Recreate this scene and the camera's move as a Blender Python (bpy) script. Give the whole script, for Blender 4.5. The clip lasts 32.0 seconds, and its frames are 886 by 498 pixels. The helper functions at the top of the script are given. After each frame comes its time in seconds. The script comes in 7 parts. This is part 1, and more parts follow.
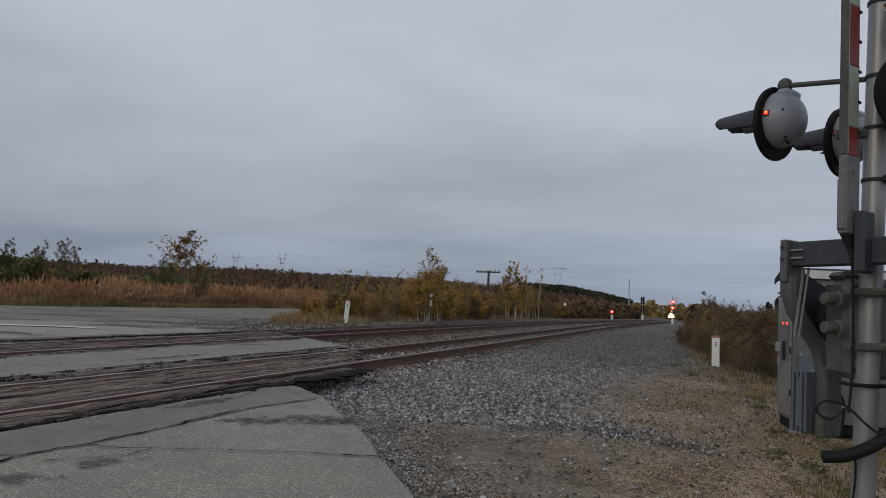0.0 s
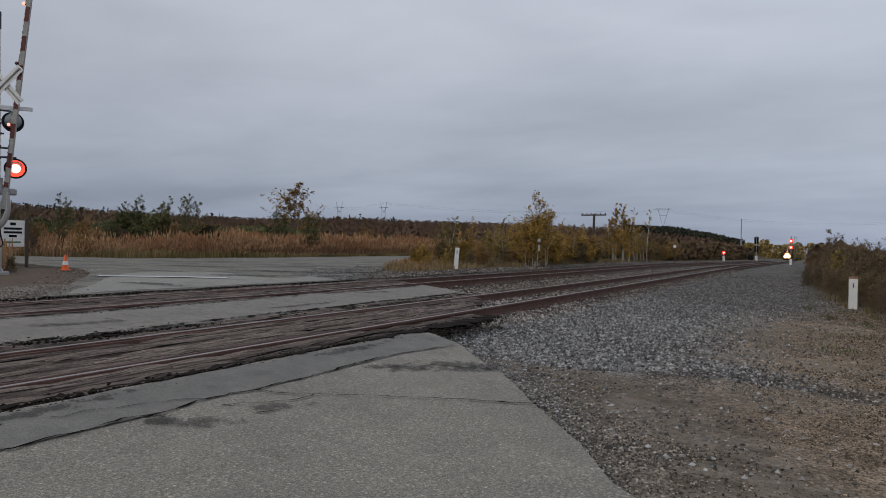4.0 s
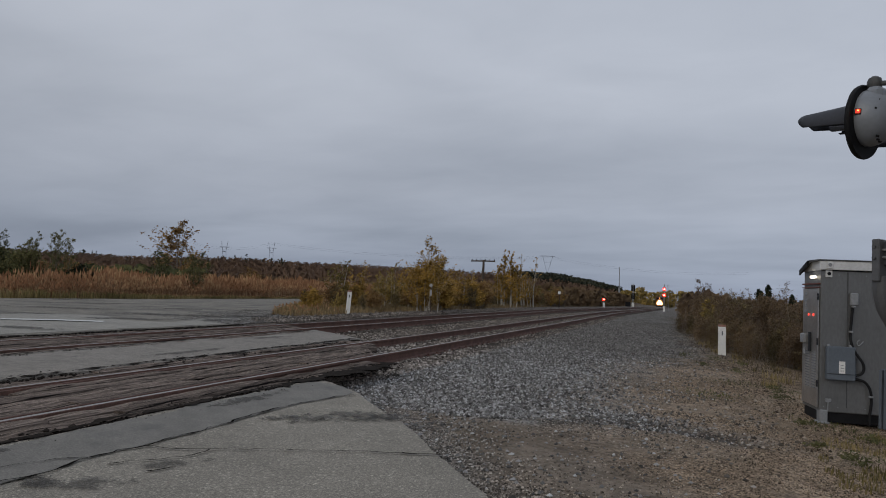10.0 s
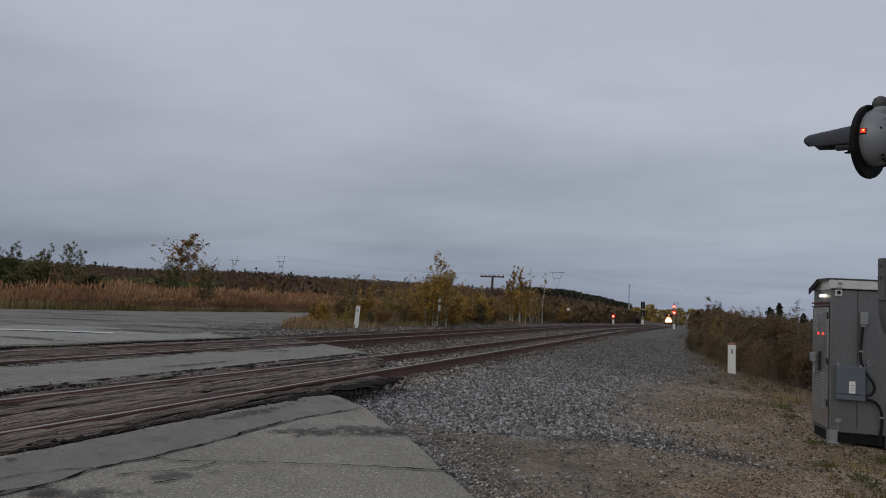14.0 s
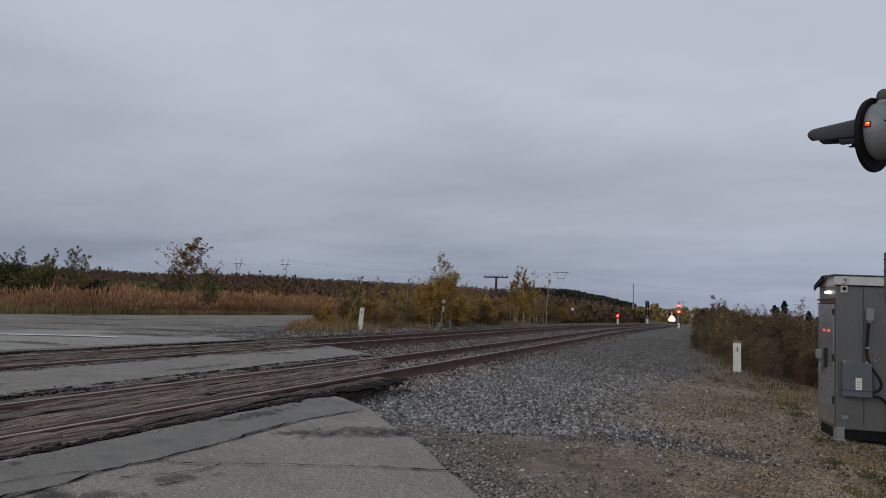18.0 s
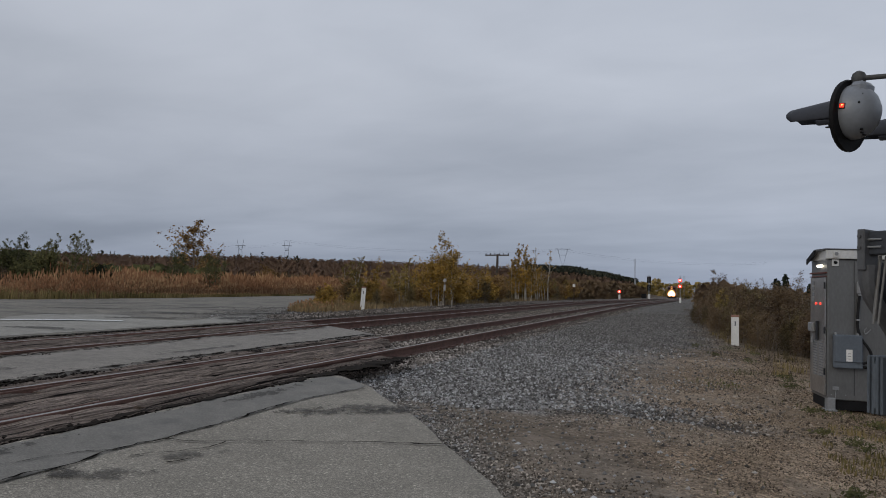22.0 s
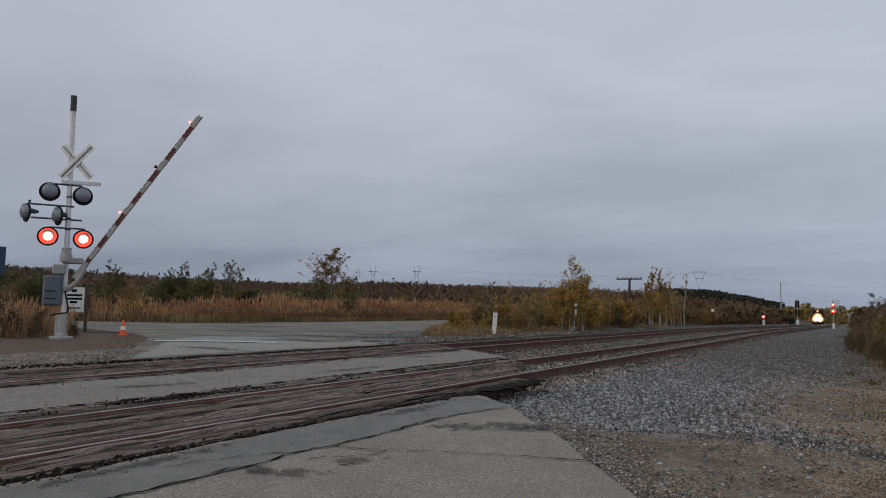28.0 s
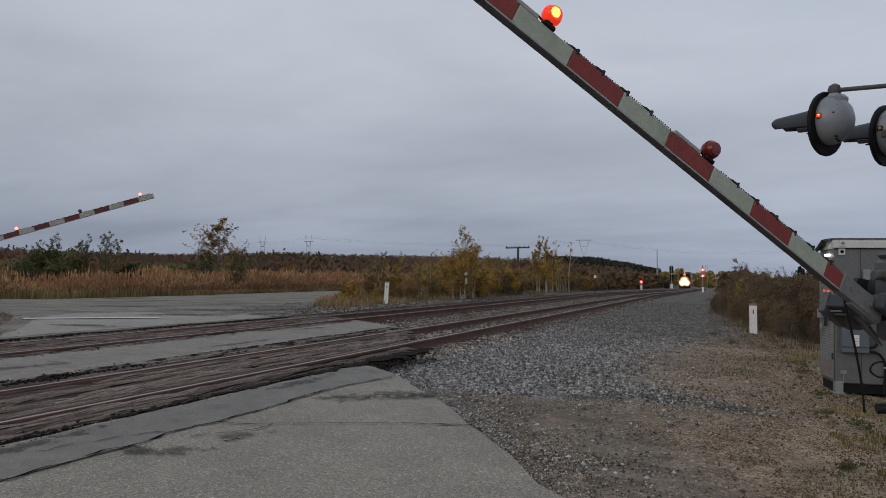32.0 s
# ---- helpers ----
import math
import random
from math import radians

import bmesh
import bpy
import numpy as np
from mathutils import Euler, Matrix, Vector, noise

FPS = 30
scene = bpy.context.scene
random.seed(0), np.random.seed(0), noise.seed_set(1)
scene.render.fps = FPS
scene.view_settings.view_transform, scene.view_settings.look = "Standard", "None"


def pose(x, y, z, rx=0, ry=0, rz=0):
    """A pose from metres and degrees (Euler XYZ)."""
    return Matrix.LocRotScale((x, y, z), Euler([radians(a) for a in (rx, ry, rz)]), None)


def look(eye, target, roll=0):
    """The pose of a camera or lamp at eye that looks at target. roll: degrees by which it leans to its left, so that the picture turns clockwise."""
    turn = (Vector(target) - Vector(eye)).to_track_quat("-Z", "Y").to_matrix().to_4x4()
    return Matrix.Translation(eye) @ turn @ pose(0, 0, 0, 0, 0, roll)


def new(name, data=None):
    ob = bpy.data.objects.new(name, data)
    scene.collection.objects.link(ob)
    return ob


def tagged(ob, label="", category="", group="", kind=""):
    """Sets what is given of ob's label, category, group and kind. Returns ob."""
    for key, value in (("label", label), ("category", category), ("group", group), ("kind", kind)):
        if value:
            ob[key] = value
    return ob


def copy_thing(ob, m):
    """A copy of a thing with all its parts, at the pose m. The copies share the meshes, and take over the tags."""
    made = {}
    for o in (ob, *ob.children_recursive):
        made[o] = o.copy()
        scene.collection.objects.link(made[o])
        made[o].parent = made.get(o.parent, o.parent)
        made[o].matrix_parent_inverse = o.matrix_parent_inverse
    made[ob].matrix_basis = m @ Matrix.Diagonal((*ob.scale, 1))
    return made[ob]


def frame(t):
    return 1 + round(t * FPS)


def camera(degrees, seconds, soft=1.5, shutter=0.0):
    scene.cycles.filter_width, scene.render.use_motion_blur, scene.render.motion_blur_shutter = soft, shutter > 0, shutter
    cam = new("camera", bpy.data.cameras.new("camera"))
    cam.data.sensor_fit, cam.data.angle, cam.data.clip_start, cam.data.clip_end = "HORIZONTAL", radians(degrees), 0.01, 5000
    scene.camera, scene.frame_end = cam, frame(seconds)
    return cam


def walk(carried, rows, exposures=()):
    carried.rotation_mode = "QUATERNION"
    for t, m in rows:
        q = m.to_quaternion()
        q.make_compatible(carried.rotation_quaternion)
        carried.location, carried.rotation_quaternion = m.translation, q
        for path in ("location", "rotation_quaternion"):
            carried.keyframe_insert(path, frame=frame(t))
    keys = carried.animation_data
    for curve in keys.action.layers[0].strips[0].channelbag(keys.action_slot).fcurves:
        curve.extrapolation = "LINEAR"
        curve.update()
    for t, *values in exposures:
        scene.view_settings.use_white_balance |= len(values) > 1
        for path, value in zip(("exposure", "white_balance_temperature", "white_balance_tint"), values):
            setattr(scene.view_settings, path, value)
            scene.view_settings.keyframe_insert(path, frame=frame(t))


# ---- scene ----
cam = camera(64.12, 32.0, soft=0.95)


def eye_pose(x, y, z, yaw, pitch, roll):
    """Yaw to the left from +y, pitch up, roll as in look()."""
    return pose(x, y, z) @ pose(0, 0, 0, 0, 0, yaw) @ pose(0, 0, 0, 90 + pitch) @ pose(0, 0, 0, 0, 0, roll)


# Hand-held path: seconds, eye in metres, then yaw, pitch and roll in degrees.
PATH = [
    (0, 0.407, 0.422, 1.053, 19.80, 4.50, 2.21),
    (0.5, 0.381, 0.419, 1.048, 19.51, 4.85, 2.11),
    (1, 0.334, 0.441, 1.033, 20.02, 5.09, 1.81),
    (1.5, 0.285, 0.513, 1.028, 23.38, 4.82, 1.54),
    (2, 0.236, 0.563, 1.022, 23.58, 4.36, 1.12),
    (2.5, 0.111, 0.581, 1.029, 24.89, 4.08, 1.19),
    (3, 0.010, 0.469, 1.057, 25.30, 3.60, 0.62),
    (3.5, 0.024, 0.405, 1.056, 26.71, 1.46, 0.43),
    (5.5, -0.110, 0.268, 1.085, 28.46, -1.50, 1.96),
    (6, -0.092, 0.242, 1.105, 23.63, -0.54, 1.76),
    (6.5, -0.074, 0.242, 1.111, 20.61, 0.62, 1.48),
    (7, -0.083, 0.251, 1.110, 20.22, 1.15, 1.24),
    (7.5, -0.086, 0.259, 1.104, 19.84, 1.62, 1.27),
    (8, -0.082, 0.268, 1.108, 19.47, 2.04, 1.23),
    (8.5, -0.086, 0.283, 1.110, 19.16, 2.47, 1.34),
    (9, -0.090, 0.286, 1.105, 18.97, 2.92, 1.47),
    (9.5, -0.099, 0.284, 1.100, 18.94, 3.30, 1.65),
    (10, -0.103, 0.286, 1.104, 18.89, 3.60, 1.85),
    (10.5, -0.105, 0.299, 1.101, 18.91, 3.96, 2.07),
    (11, -0.101, 0.298, 1.100, 18.97, 4.24, 2.17),
    (11.5, -0.099, 0.290, 1.100, 19.14, 4.37, 2.29),
    (12, -0.097, 0.284, 1.104, 19.26, 4.36, 2.38),
    (12.5, -0.087, 0.265, 1.107, 19.48, 4.45, 2.44),
    (13, -0.078, 0.252, 1.106, 19.72, 4.63, 2.46),
    (13.5, -0.075, 0.258, 1.103, 19.79, 4.74, 2.49),
    (14, -0.077, 0.262, 1.103, 19.69, 4.80, 2.42),
    (14.5, -0.088, 0.248, 1.105, 19.61, 4.82, 2.48),
    (16.5, -0.080, 0.263, 1.100, 20.06, 4.90, 2.59),
    (17, -0.078, 0.279, 1.100, 20.03, 5.01, 2.40),
    (17.5, -0.077, 0.284, 1.093, 20.04, 5.05, 2.16),
    (18, -0.077, 0.283, 1.090, 19.98, 4.89, 1.87),
    (18.5, -0.071, 0.277, 1.091, 19.96, 4.69, 1.65),
    (19, -0.068, 0.271, 1.092, 20.03, 4.51, 1.47),
    (19.5, -0.062, 0.260, 1.092, 20.22, 4.29, 1.36),
    (20, -0.064, 0.264, 1.091, 20.17, 4.10, 1.25),
    (20.5, -0.070, 0.271, 1.095, 20.12, 3.82, 1.16),
    (21, -0.079, 0.264, 1.099, 19.97, 3.62, 1.06),
    (21.5, -0.049, 0.239, 1.104, 20.06, 3.27, 0.90),
    (22, 0.030, 0.156, 1.107, 20.07, 3.15, 0.96),
    (22.5, 0.111, 0.069, 1.106, 19.85, 3.39, 1.15),
    (23, 0.131, 0.001, 1.115, 19.77, 3.49, 1.09),
    (23.5, 0.109, -0.068, 1.126, 18.48, 3.83, -0.01),
    (24, 0.119, -0.116, 1.120, 17.19, 4.19, -0.34),
    (24.5, 0.148, -0.143, 1.117, 16.79, 4.47, -0.02),
    (25, 0.162, -0.153, 1.109, 16.33, 4.62, 0.36),
    (25.5, 0.160, -0.144, 1.115, 18.24, 4.66, 0.62),
    (26, 0.094, -0.099, 1.094, 26.39, 4.81, 1.13),
    (26.5, 0.064, -0.079, 1.098, 32.82, 5.00, 1.13),
    (28.5, 0.144, -0.380, 1.090, 27.33, 4.55, 0.58),
    (29, 0.201, -0.398, 1.088, 23.83, 3.30, 0.33),
    (29.5, 0.228, -0.421, 1.112, 23.23, 2.54, 0.56),
    (30, 0.203, -0.355, 1.107, 22.57, 2.13, 0.55),
    (30.5, 0.183, -0.299, 1.094, 22.11, 2.05, 0.63),
    (31, 0.200, -0.342, 1.118, 22.09, 2.03, 0.49),
    (31.5, 0.180, -0.303, 1.099, 21.93, 2.32, 0.40),
    (32, 0.204, -0.360, 1.120, 21.74, 2.59, 0.05),
]
walk(cam, [(row[0], eye_pose(*row[1:])) for row in PATH], exposures=[(0, 0.0), (1, 0.02), (2, 0.09), (3, 0.10), (6, 0.06), (8, 0.0), (10, -0.04), (13, -0.10), (16, -0.04), (19, 0.04), (22, 0.03), (25, 0.0), (26.5, -0.06), (28.5, 0.05), (32, 0.07)])

# ---- world: a heavy overcast at dusk, with a weak wide sun behind the cloud ----
SUN_EL, SUN_AZ = 24.0, 205.0
world = bpy.data.worlds.new("overcast_sky")
scene.world = world
world.use_nodes = True
wn, wl = world.node_tree.nodes, world.node_tree.links
wn.clear()


def wnode(kind, **values):
    n = wn.new(kind)
    for key, value in values.items():
        n.inputs[key].default_value = value
    return n


w_out = wn.new("ShaderNodeOutputWorld")
w_bg = wn.new("ShaderNodeBackground")
w_sky = wn.new("ShaderNodeTexSky")
w_sky.sky_type = "NISHITA"
w_sky.sun_disc = False
w_sky.sun_elevation, w_sky.sun_rotation = radians(SUN_EL), radians(SUN_AZ)
w_co = wn.new("ShaderNodeTexCoord")
w_sep = wn.new("ShaderNodeSeparateXYZ")
wl.new(w_co.outputs["Generated"], w_sep.inputs[0])
w_up = wn.new("ShaderNodeMath")
w_up.operation = "MAXIMUM"
w_up.inputs[1].default_value = 0.0
wl.new(w_sep.outputs["Z"], w_up.inputs[0])
w_lift = wn.new("ShaderNodeMath")
w_lift.operation = "ADD"
w_lift.inputs[1].default_value = 0.11
wl.new(w_up.outputs[0], w_lift.inputs[0])
w_flat = wn.new("ShaderNodeVectorMath")
w_flat.operation = "DIVIDE"
w_tri = wn.new("ShaderNodeCombineXYZ")
for k in range(3):
    wl.new(w_lift.outputs[0], w_tri.inputs[k])
wl.new(w_co.outputs["Generated"], w_flat.inputs[0])
wl.new(w_tri.outputs[0], w_flat.inputs[1])
w_map = wn.new("ShaderNodeMapping")
w_map.inputs["Rotation"].default_value = (0, 0, radians(28))
w_map.inputs["Scale"].default_value = (0.6, 0.8, 0.3)
wl.new(w_flat.outputs[0], w_map.inputs["Vector"])
w_big = wnode("ShaderNodeTexNoise", Scale=0.7, Detail=3.0, Roughness=0.45, Distortion=0.3)
w_small = wnode("ShaderNodeTexNoise", Scale=2.6, Detail=6.0, Roughness=0.55, Distortion=0.3)
for n in (w_big, w_small):
    wl.new(w_map.outputs[0], n.inputs["Vector"])
w_mix = wn.new("ShaderNodeMix")
w_mix.data_type = "FLOAT"
w_mix.inputs[0].default_value = 0.25
wl.new(w_big.outputs["Fac"], w_mix.inputs[2])
wl.new(w_small.outputs["Fac"], w_mix.inputs[3])
w_ramp = wn.new("ShaderNodeValToRGB")
w_ramp.color_ramp.elements[0].position, w_ramp.color_ramp.elements[0].color = 0.36, (0.40, 0.43, 0.485, 1)
w_ramp.color_ramp.elements[1].position, w_ramp.color_ramp.elements[1].color = 0.66, (0.545, 0.575, 0.635, 1)
wl.new(w_mix.outputs[0], w_ramp.inputs["Fac"])
w_el = wn.new("ShaderNodeValToRGB")
e = w_el.color_ramp.elements
e[0].position, e[0].color = 0.0, (0.585, 0.64, 0.75, 1)
e[1].position, e[1].color = 0.14, (0.83, 0.855, 0.905, 1)
e.new(0.05).color = (0.645, 0.69, 0.775, 1)
e.new(0.26).color = (0.985, 1.0, 1.03, 1)
e.new(0.45).color = (1.075, 1.09, 1.12, 1)
wl.new(w_sep.outputs["Z"], w_el.inputs["Fac"])
w_mul = wn.new("ShaderNodeMix")
w_mul.data_type, w_mul.blend_type = "RGBA", "MULTIPLY"
w_mul.inputs[0].default_value = 1.0
wl.new(w_ramp.outputs["Color"], w_mul.inputs[6])
wl.new(w_el.outputs["Color"], w_mul.inputs[7])
w_skyscale = wn.new("ShaderNodeVectorMath")
w_skyscale.operation = "SCALE"
w_skyscale.inputs["Scale"].default_value = 0.06
wl.new(w_sky.outputs[0], w_skyscale.inputs[0])
w_cover = wn.new("ShaderNodeMix")
w_cover.data_type = "RGBA"
w_cover.inputs[0].default_value = 0.96
wl.new(w_skyscale.outputs[0], w_cover.inputs[6])
# the cloud is thinner, and so brighter, to the east
w_east = wn.new("ShaderNodeVectorMath")
w_east.operation = "DOT_PRODUCT"
w_east.inputs[1].default_value = (0.94, 0.33, 0.0)
wl.new(w_co.outputs["Generated"], w_east.inputs[0])
w_thin = wn.new("ShaderNodeMapRange")
w_thin.inputs["From Min"].default_value, w_thin.inputs["From Max"].default_value = -0.6, 0.6
w_thin.inputs["To Min"].default_value, w_thin.inputs["To Max"].default_value = 0.865, 1.07
wl.new(w_east.outputs["Value"], w_thin.inputs["Value"])
w_tone = wn.new("ShaderNodeVectorMath")
w_tone.operation = "SCALE"
wl.new(w_mul.outputs[2], w_tone.inputs[0])
wl.new(w_thin.outputs[0], w_tone.inputs["Scale"])
wl.new(w_tone.outputs[0], w_cover.inputs[7])
wl.new(w_cover.outputs[2], w_bg.inputs["Color"])
w_bg.inputs["Strength"].default_value = 1.0
wl.new(w_bg.outputs[0], w_out.inputs["Surface"])

sun_data = bpy.data.lights.new("sun_behind_cloud", "SUN")
sun_data.energy, sun_data.angle, sun_data.color = 0.62, radians(40), (1.0, 0.87, 0.68)
sun_ob = new("sun_behind_cloud", sun_data)
az, el = radians(SUN_AZ), radians(SUN_EL)
sun_ob.matrix_world = look((math.sin(az) * math.cos(el) * 90, math.cos(az) * math.cos(el) * 90, math.sin(el) * 90), (0, 0, 0))


# ---- materials ----
MATS = {}


def material(name, colour, rough=0.8, metal=0.0, vary=0.25, scale=6.0, fine=60.0, bump=0.0, bump_scale=None, glow=0.0,
             tint=None, space="Object", spread=0.0, spec=0.4, stretch=(1, 1, 1), stain=None, stain_scale=1.2, stain_at=(0.55, 0.7), speck=None, dots=None):
    """A surface with two scales of variation, fine relief, and an optional stain with a shape of its own."""
    if name in MATS:
        return MATS[name]
    m = bpy.data.materials.new(name)
    m.use_nodes = True
    n, l = m.node_tree.nodes, m.node_tree.links
    b = n["Principled BSDF"]
    b.inputs["Roughness"].default_value, b.inputs["Metallic"].default_value = rough, metal
    b.inputs["Specular IOR Level"].default_value = spec
    if space == "World":
        co = n.new("ShaderNodeNewGeometry").outputs["Position"]
    else:
        co = n.new("ShaderNodeTexCoord").outputs["Object"]
    if stretch != (1, 1, 1):
        mp = n.new("ShaderNodeMapping")
        mp.inputs["Scale"].default_value = stretch
        l.new(co, mp.inputs["Vector"])
        co = mp.outputs[0]
    def noisy(s, detail=4.0, rough_=0.6):
        t = n.new("ShaderNodeTexNoise")
        t.inputs["Scale"].default_value, t.inputs["Detail"].default_value, t.inputs["Roughness"].default_value = s, detail, rough_
        l.new(co, t.inputs["Vector"])
        return t.outputs["Fac"]
    def ramp(fac, a, c, p0=0.3, p1=0.7):
        r = n.new("ShaderNodeValToRGB")
        r.color_ramp.elements[0].position, r.color_ramp.elements[0].color = p0, (*a, 1)
        r.color_ramp.elements[1].position, r.color_ramp.elements[1].color = p1, (*c, 1)
        l.new(fac, r.inputs["Fac"])
        return r.outputs["Color"]
    def mixed(kind, fac, a, c):
        x = n.new("ShaderNodeMix")
        x.data_type, x.blend_type = "RGBA", kind
        if isinstance(fac, float):
            x.inputs[0].default_value = fac
        else:
            l.new(fac, x.inputs[0])
        for s, v in ((6, a), (7, c)):
            if isinstance(v, tuple):
                x.inputs[s].default_value = (*v, 1)
            else:
                l.new(v, x.inputs[s])
        return x.outputs[2]
    lo = tuple(c * (1 - vary) for c in colour)
    hi = tuple(min(1, c * (1 + vary)) for c in (tint or colour))
    col = ramp(noisy(scale), lo, hi)
    g = ramp(noisy(fine, 3.0), (1 - vary * 0.8,) * 3, (1 + vary * 0.8,) * 3, 0.35, 0.65)
    col = mixed("MULTIPLY", 1.0, col, g)
    if speck:
        for sc, amount in speck:
            col = mixed("MULTIPLY", 1.0, col, ramp(noisy(sc, 2.0), (1 - amount,) * 3, (1 + amount,) * 3, 0.40, 0.62))
    if dots:
        # pale chips of stone in the surface
        for sc, size, amount in dots:
            vo = n.new("ShaderNodeTexVoronoi")
            vo.inputs["Scale"].default_value = sc
            l.new(co, vo.inputs["Vector"])
            near = n.new("ShaderNodeMapRange")
            near.inputs["From Min"].default_value, near.inputs["From Max"].default_value = size, size * 0.6
            l.new(vo.outputs["Distance"], near.inputs["Value"])
            hue = n.new("ShaderNodeSeparateColor")
            l.new(vo.outputs["Color"], hue.inputs[0])
            pick = n.new("ShaderNodeMath")
            pick.operation = "MULTIPLY"
            l.new(near.outputs[0], pick.inputs[0])
            l.new(hue.outputs[0], pick.inputs[1])
            col = mixed("MULTIPLY", 1.0, col, ramp(pick.outputs[0], (0.96,) * 3, (1 + amount,) * 3, 0.1, 0.9))
    if stain:
        s = n.new("ShaderNodeMapRange")
        s.inputs["From Min"].default_value, s.inputs["From Max"].default_value = stain_at
        l.new(noisy(stain_scale, 5.0), s.inputs["Value"])
        col = mixed("MIX", s.outputs[0], col, stain)
    if spread:
        oi = n.new("ShaderNodeObjectInfo")
        col = mixed("MULTIPLY", 1.0, col, ramp(oi.outputs["Random"], (1 - spread,) * 3, (1 + spread,) * 3, 0.0, 1.0))
    l.new(col, b.inputs["Base Color"])
    if bump:
        bp = n.new("ShaderNodeBump")
        bp.inputs["Strength"].default_value, bp.inputs["Distance"].default_value = min(1.0, bump * 10), bump
        l.new(noisy(bump_scale or fine, 3.0), bp.inputs["Height"])
        l.new(bp.outputs[0], b.inputs["Normal"])
    if glow:
        b.inputs["Emission Color"].default_value, b.inputs["Emission Strength"].default_value = (*colour, 1), glow
    MATS[name] = m
    return m


def leafy(name, a, b, c, rough=0.85, scale=0.35, single=0.55, soft=0.0):
    """Leaves and stalks: three autumn colours, leaf by leaf and patch by patch."""
    if name in MATS:
        return MATS[name]
    m = bpy.data.materials.new(name)
    m.use_nodes = True
    n, l = m.node_tree.nodes, m.node_tree.links
    p = n["Principled BSDF"]
    p.inputs["Roughness"].default_value = rough
    p.inputs["Specular IOR Level"].default_value = 0.15
    g = n.new("ShaderNodeNewGeometry")
    t = n.new("ShaderNodeTexNoise")
    t.inputs["Scale"].default_value, t.inputs["Detail"].default_value = scale, 3.0
    l.new(g.outputs["Position"], t.inputs["Vector"])
    x = n.new("ShaderNodeMath")
    x.operation = "MULTIPLY_ADD"
    x.inputs[1].default_value = single
    l.new(g.outputs["Random Per Island"], x.inputs[0])
    y = n.new("ShaderNodeMath")
    y.operation = "MULTIPLY_ADD"
    y.inputs[1].default_value, y.inputs[2].default_value = 1.5, -0.245 - single / 2
    l.new(t.outputs["Fac"], y.inputs[0])
    l.new(y.outputs[0], x.inputs[2])
    r = n.new("ShaderNodeValToRGB")
    r.color_ramp.elements[0].position, r.color_ramp.elements[0].color = 0.1, (*a, 1)
    r.color_ramp.elements[1].position, r.color_ramp.elements[1].color = 0.9, (*c, 1)
    r.color_ramp.elements.new(0.5).color = (*b, 1)
    l.new(x.outputs[0], r.inputs["Fac"])
    l.new(r.outputs["Color"], p.inputs["Base Color"])
    if soft:
        # small leaves stand every way, so a clump shades like one rounded mass
        v = n.new("ShaderNodeVectorMath")
        v.operation = "MULTIPLY_ADD"
        v.inputs[1].default_value = (1 - soft,) * 3
        v.inputs[2].default_value = (0, 0, soft)
        l.new(g.outputs["Normal"], v.inputs[0])
        u = n.new("ShaderNodeVectorMath")
        u.operation = "NORMALIZE"
        l.new(v.outputs[0], u.inputs[0])
        l.new(u.outputs[0], p.inputs["Normal"])
    MATS[name] = m
    return m


ASPHALT = material("asphalt", (0.266, 0.243, 0.203), 0.9, vary=0.10, scale=0.9, fine=30, bump=0.006, bump_scale=110, space="World",
                   stain=(0.16, 0.146, 0.124), stain_scale=0.9, stain_at=(0.60, 0.76), speck=((110, 0.32), (48, 0.17), (4.5, 0.04), (1.6, 0.05)), dots=((30, 0.34, 0.7), (62, 0.34, 0.5)))
ASPHALT_FAR = material("older_asphalt", (0.190, 0.174, 0.145), 0.9, vary=0.14, scale=0.5, fine=12, bump=0.006, bump_scale=60, space="World",
                       stain=(0.095, 0.088, 0.078), stain_scale=0.42, stain_at=(0.50, 0.66), speck=((40, 0.2), (3.2, 0.12), (0.9, 0.12)), stretch=(1, 1.6, 1))
ASPHALT_PALE = material("relaid_asphalt", (0.275, 0.262, 0.232), 0.9, vary=0.08, scale=0.6, fine=20, bump=0.005, bump_scale=80, space="World",
                        stain=(0.19, 0.178, 0.155), stain_scale=0.8, stain_at=(0.58, 0.74), speck=((60, 0.2), (4, 0.08)))
ASPHALT_STRIP = material("asphalt_strip", (0.172, 0.162, 0.143), 0.75, vary=0.10, scale=1.1, fine=40, bump=0.004, space="World", stain=(0.10, 0.095, 0.09), stain_scale=1.3, stain_at=(0.60, 0.72), speck=((90, 0.2), (5, 0.08)))
ASPHALT_DARK = material("asphalt_patch", (0.220, 0.200, 0.174), 0.85, vary=0.12, scale=1.3, fine=40, bump=0.005, space="World",
                        stain=(0.10, 0.093, 0.083), stain_scale=2.6, stain_at=(0.64, 0.70), speck=((80, 0.28), (6, 0.1)))
CRACK = material("tar_crack", (0.012, 0.011, 0.010), 1.0, vary=0.3, scale=9, space="World", spec=0.0)
PLANK = material("crossing_timber", (0.158, 0.127, 0.108), 0.95, vary=0.4, scale=3.5, fine=30, bump=0.012, bump_scale=12, spread=0.35, stretch=(13, 0.28, 13), spec=0.05,
                 stain=(0.012, 0.010, 0.009), stain_scale=2.6, stain_at=(0.56, 0.60), speck=((7, 0.38), (16, 0.25)))
TIE = material("creosoted_tie", (0.06, 0.05, 0.043), 0.95, spec=0.1, vary=0.35, scale=5, bump=0.006, spread=0.3, stretch=(1, 6, 6))
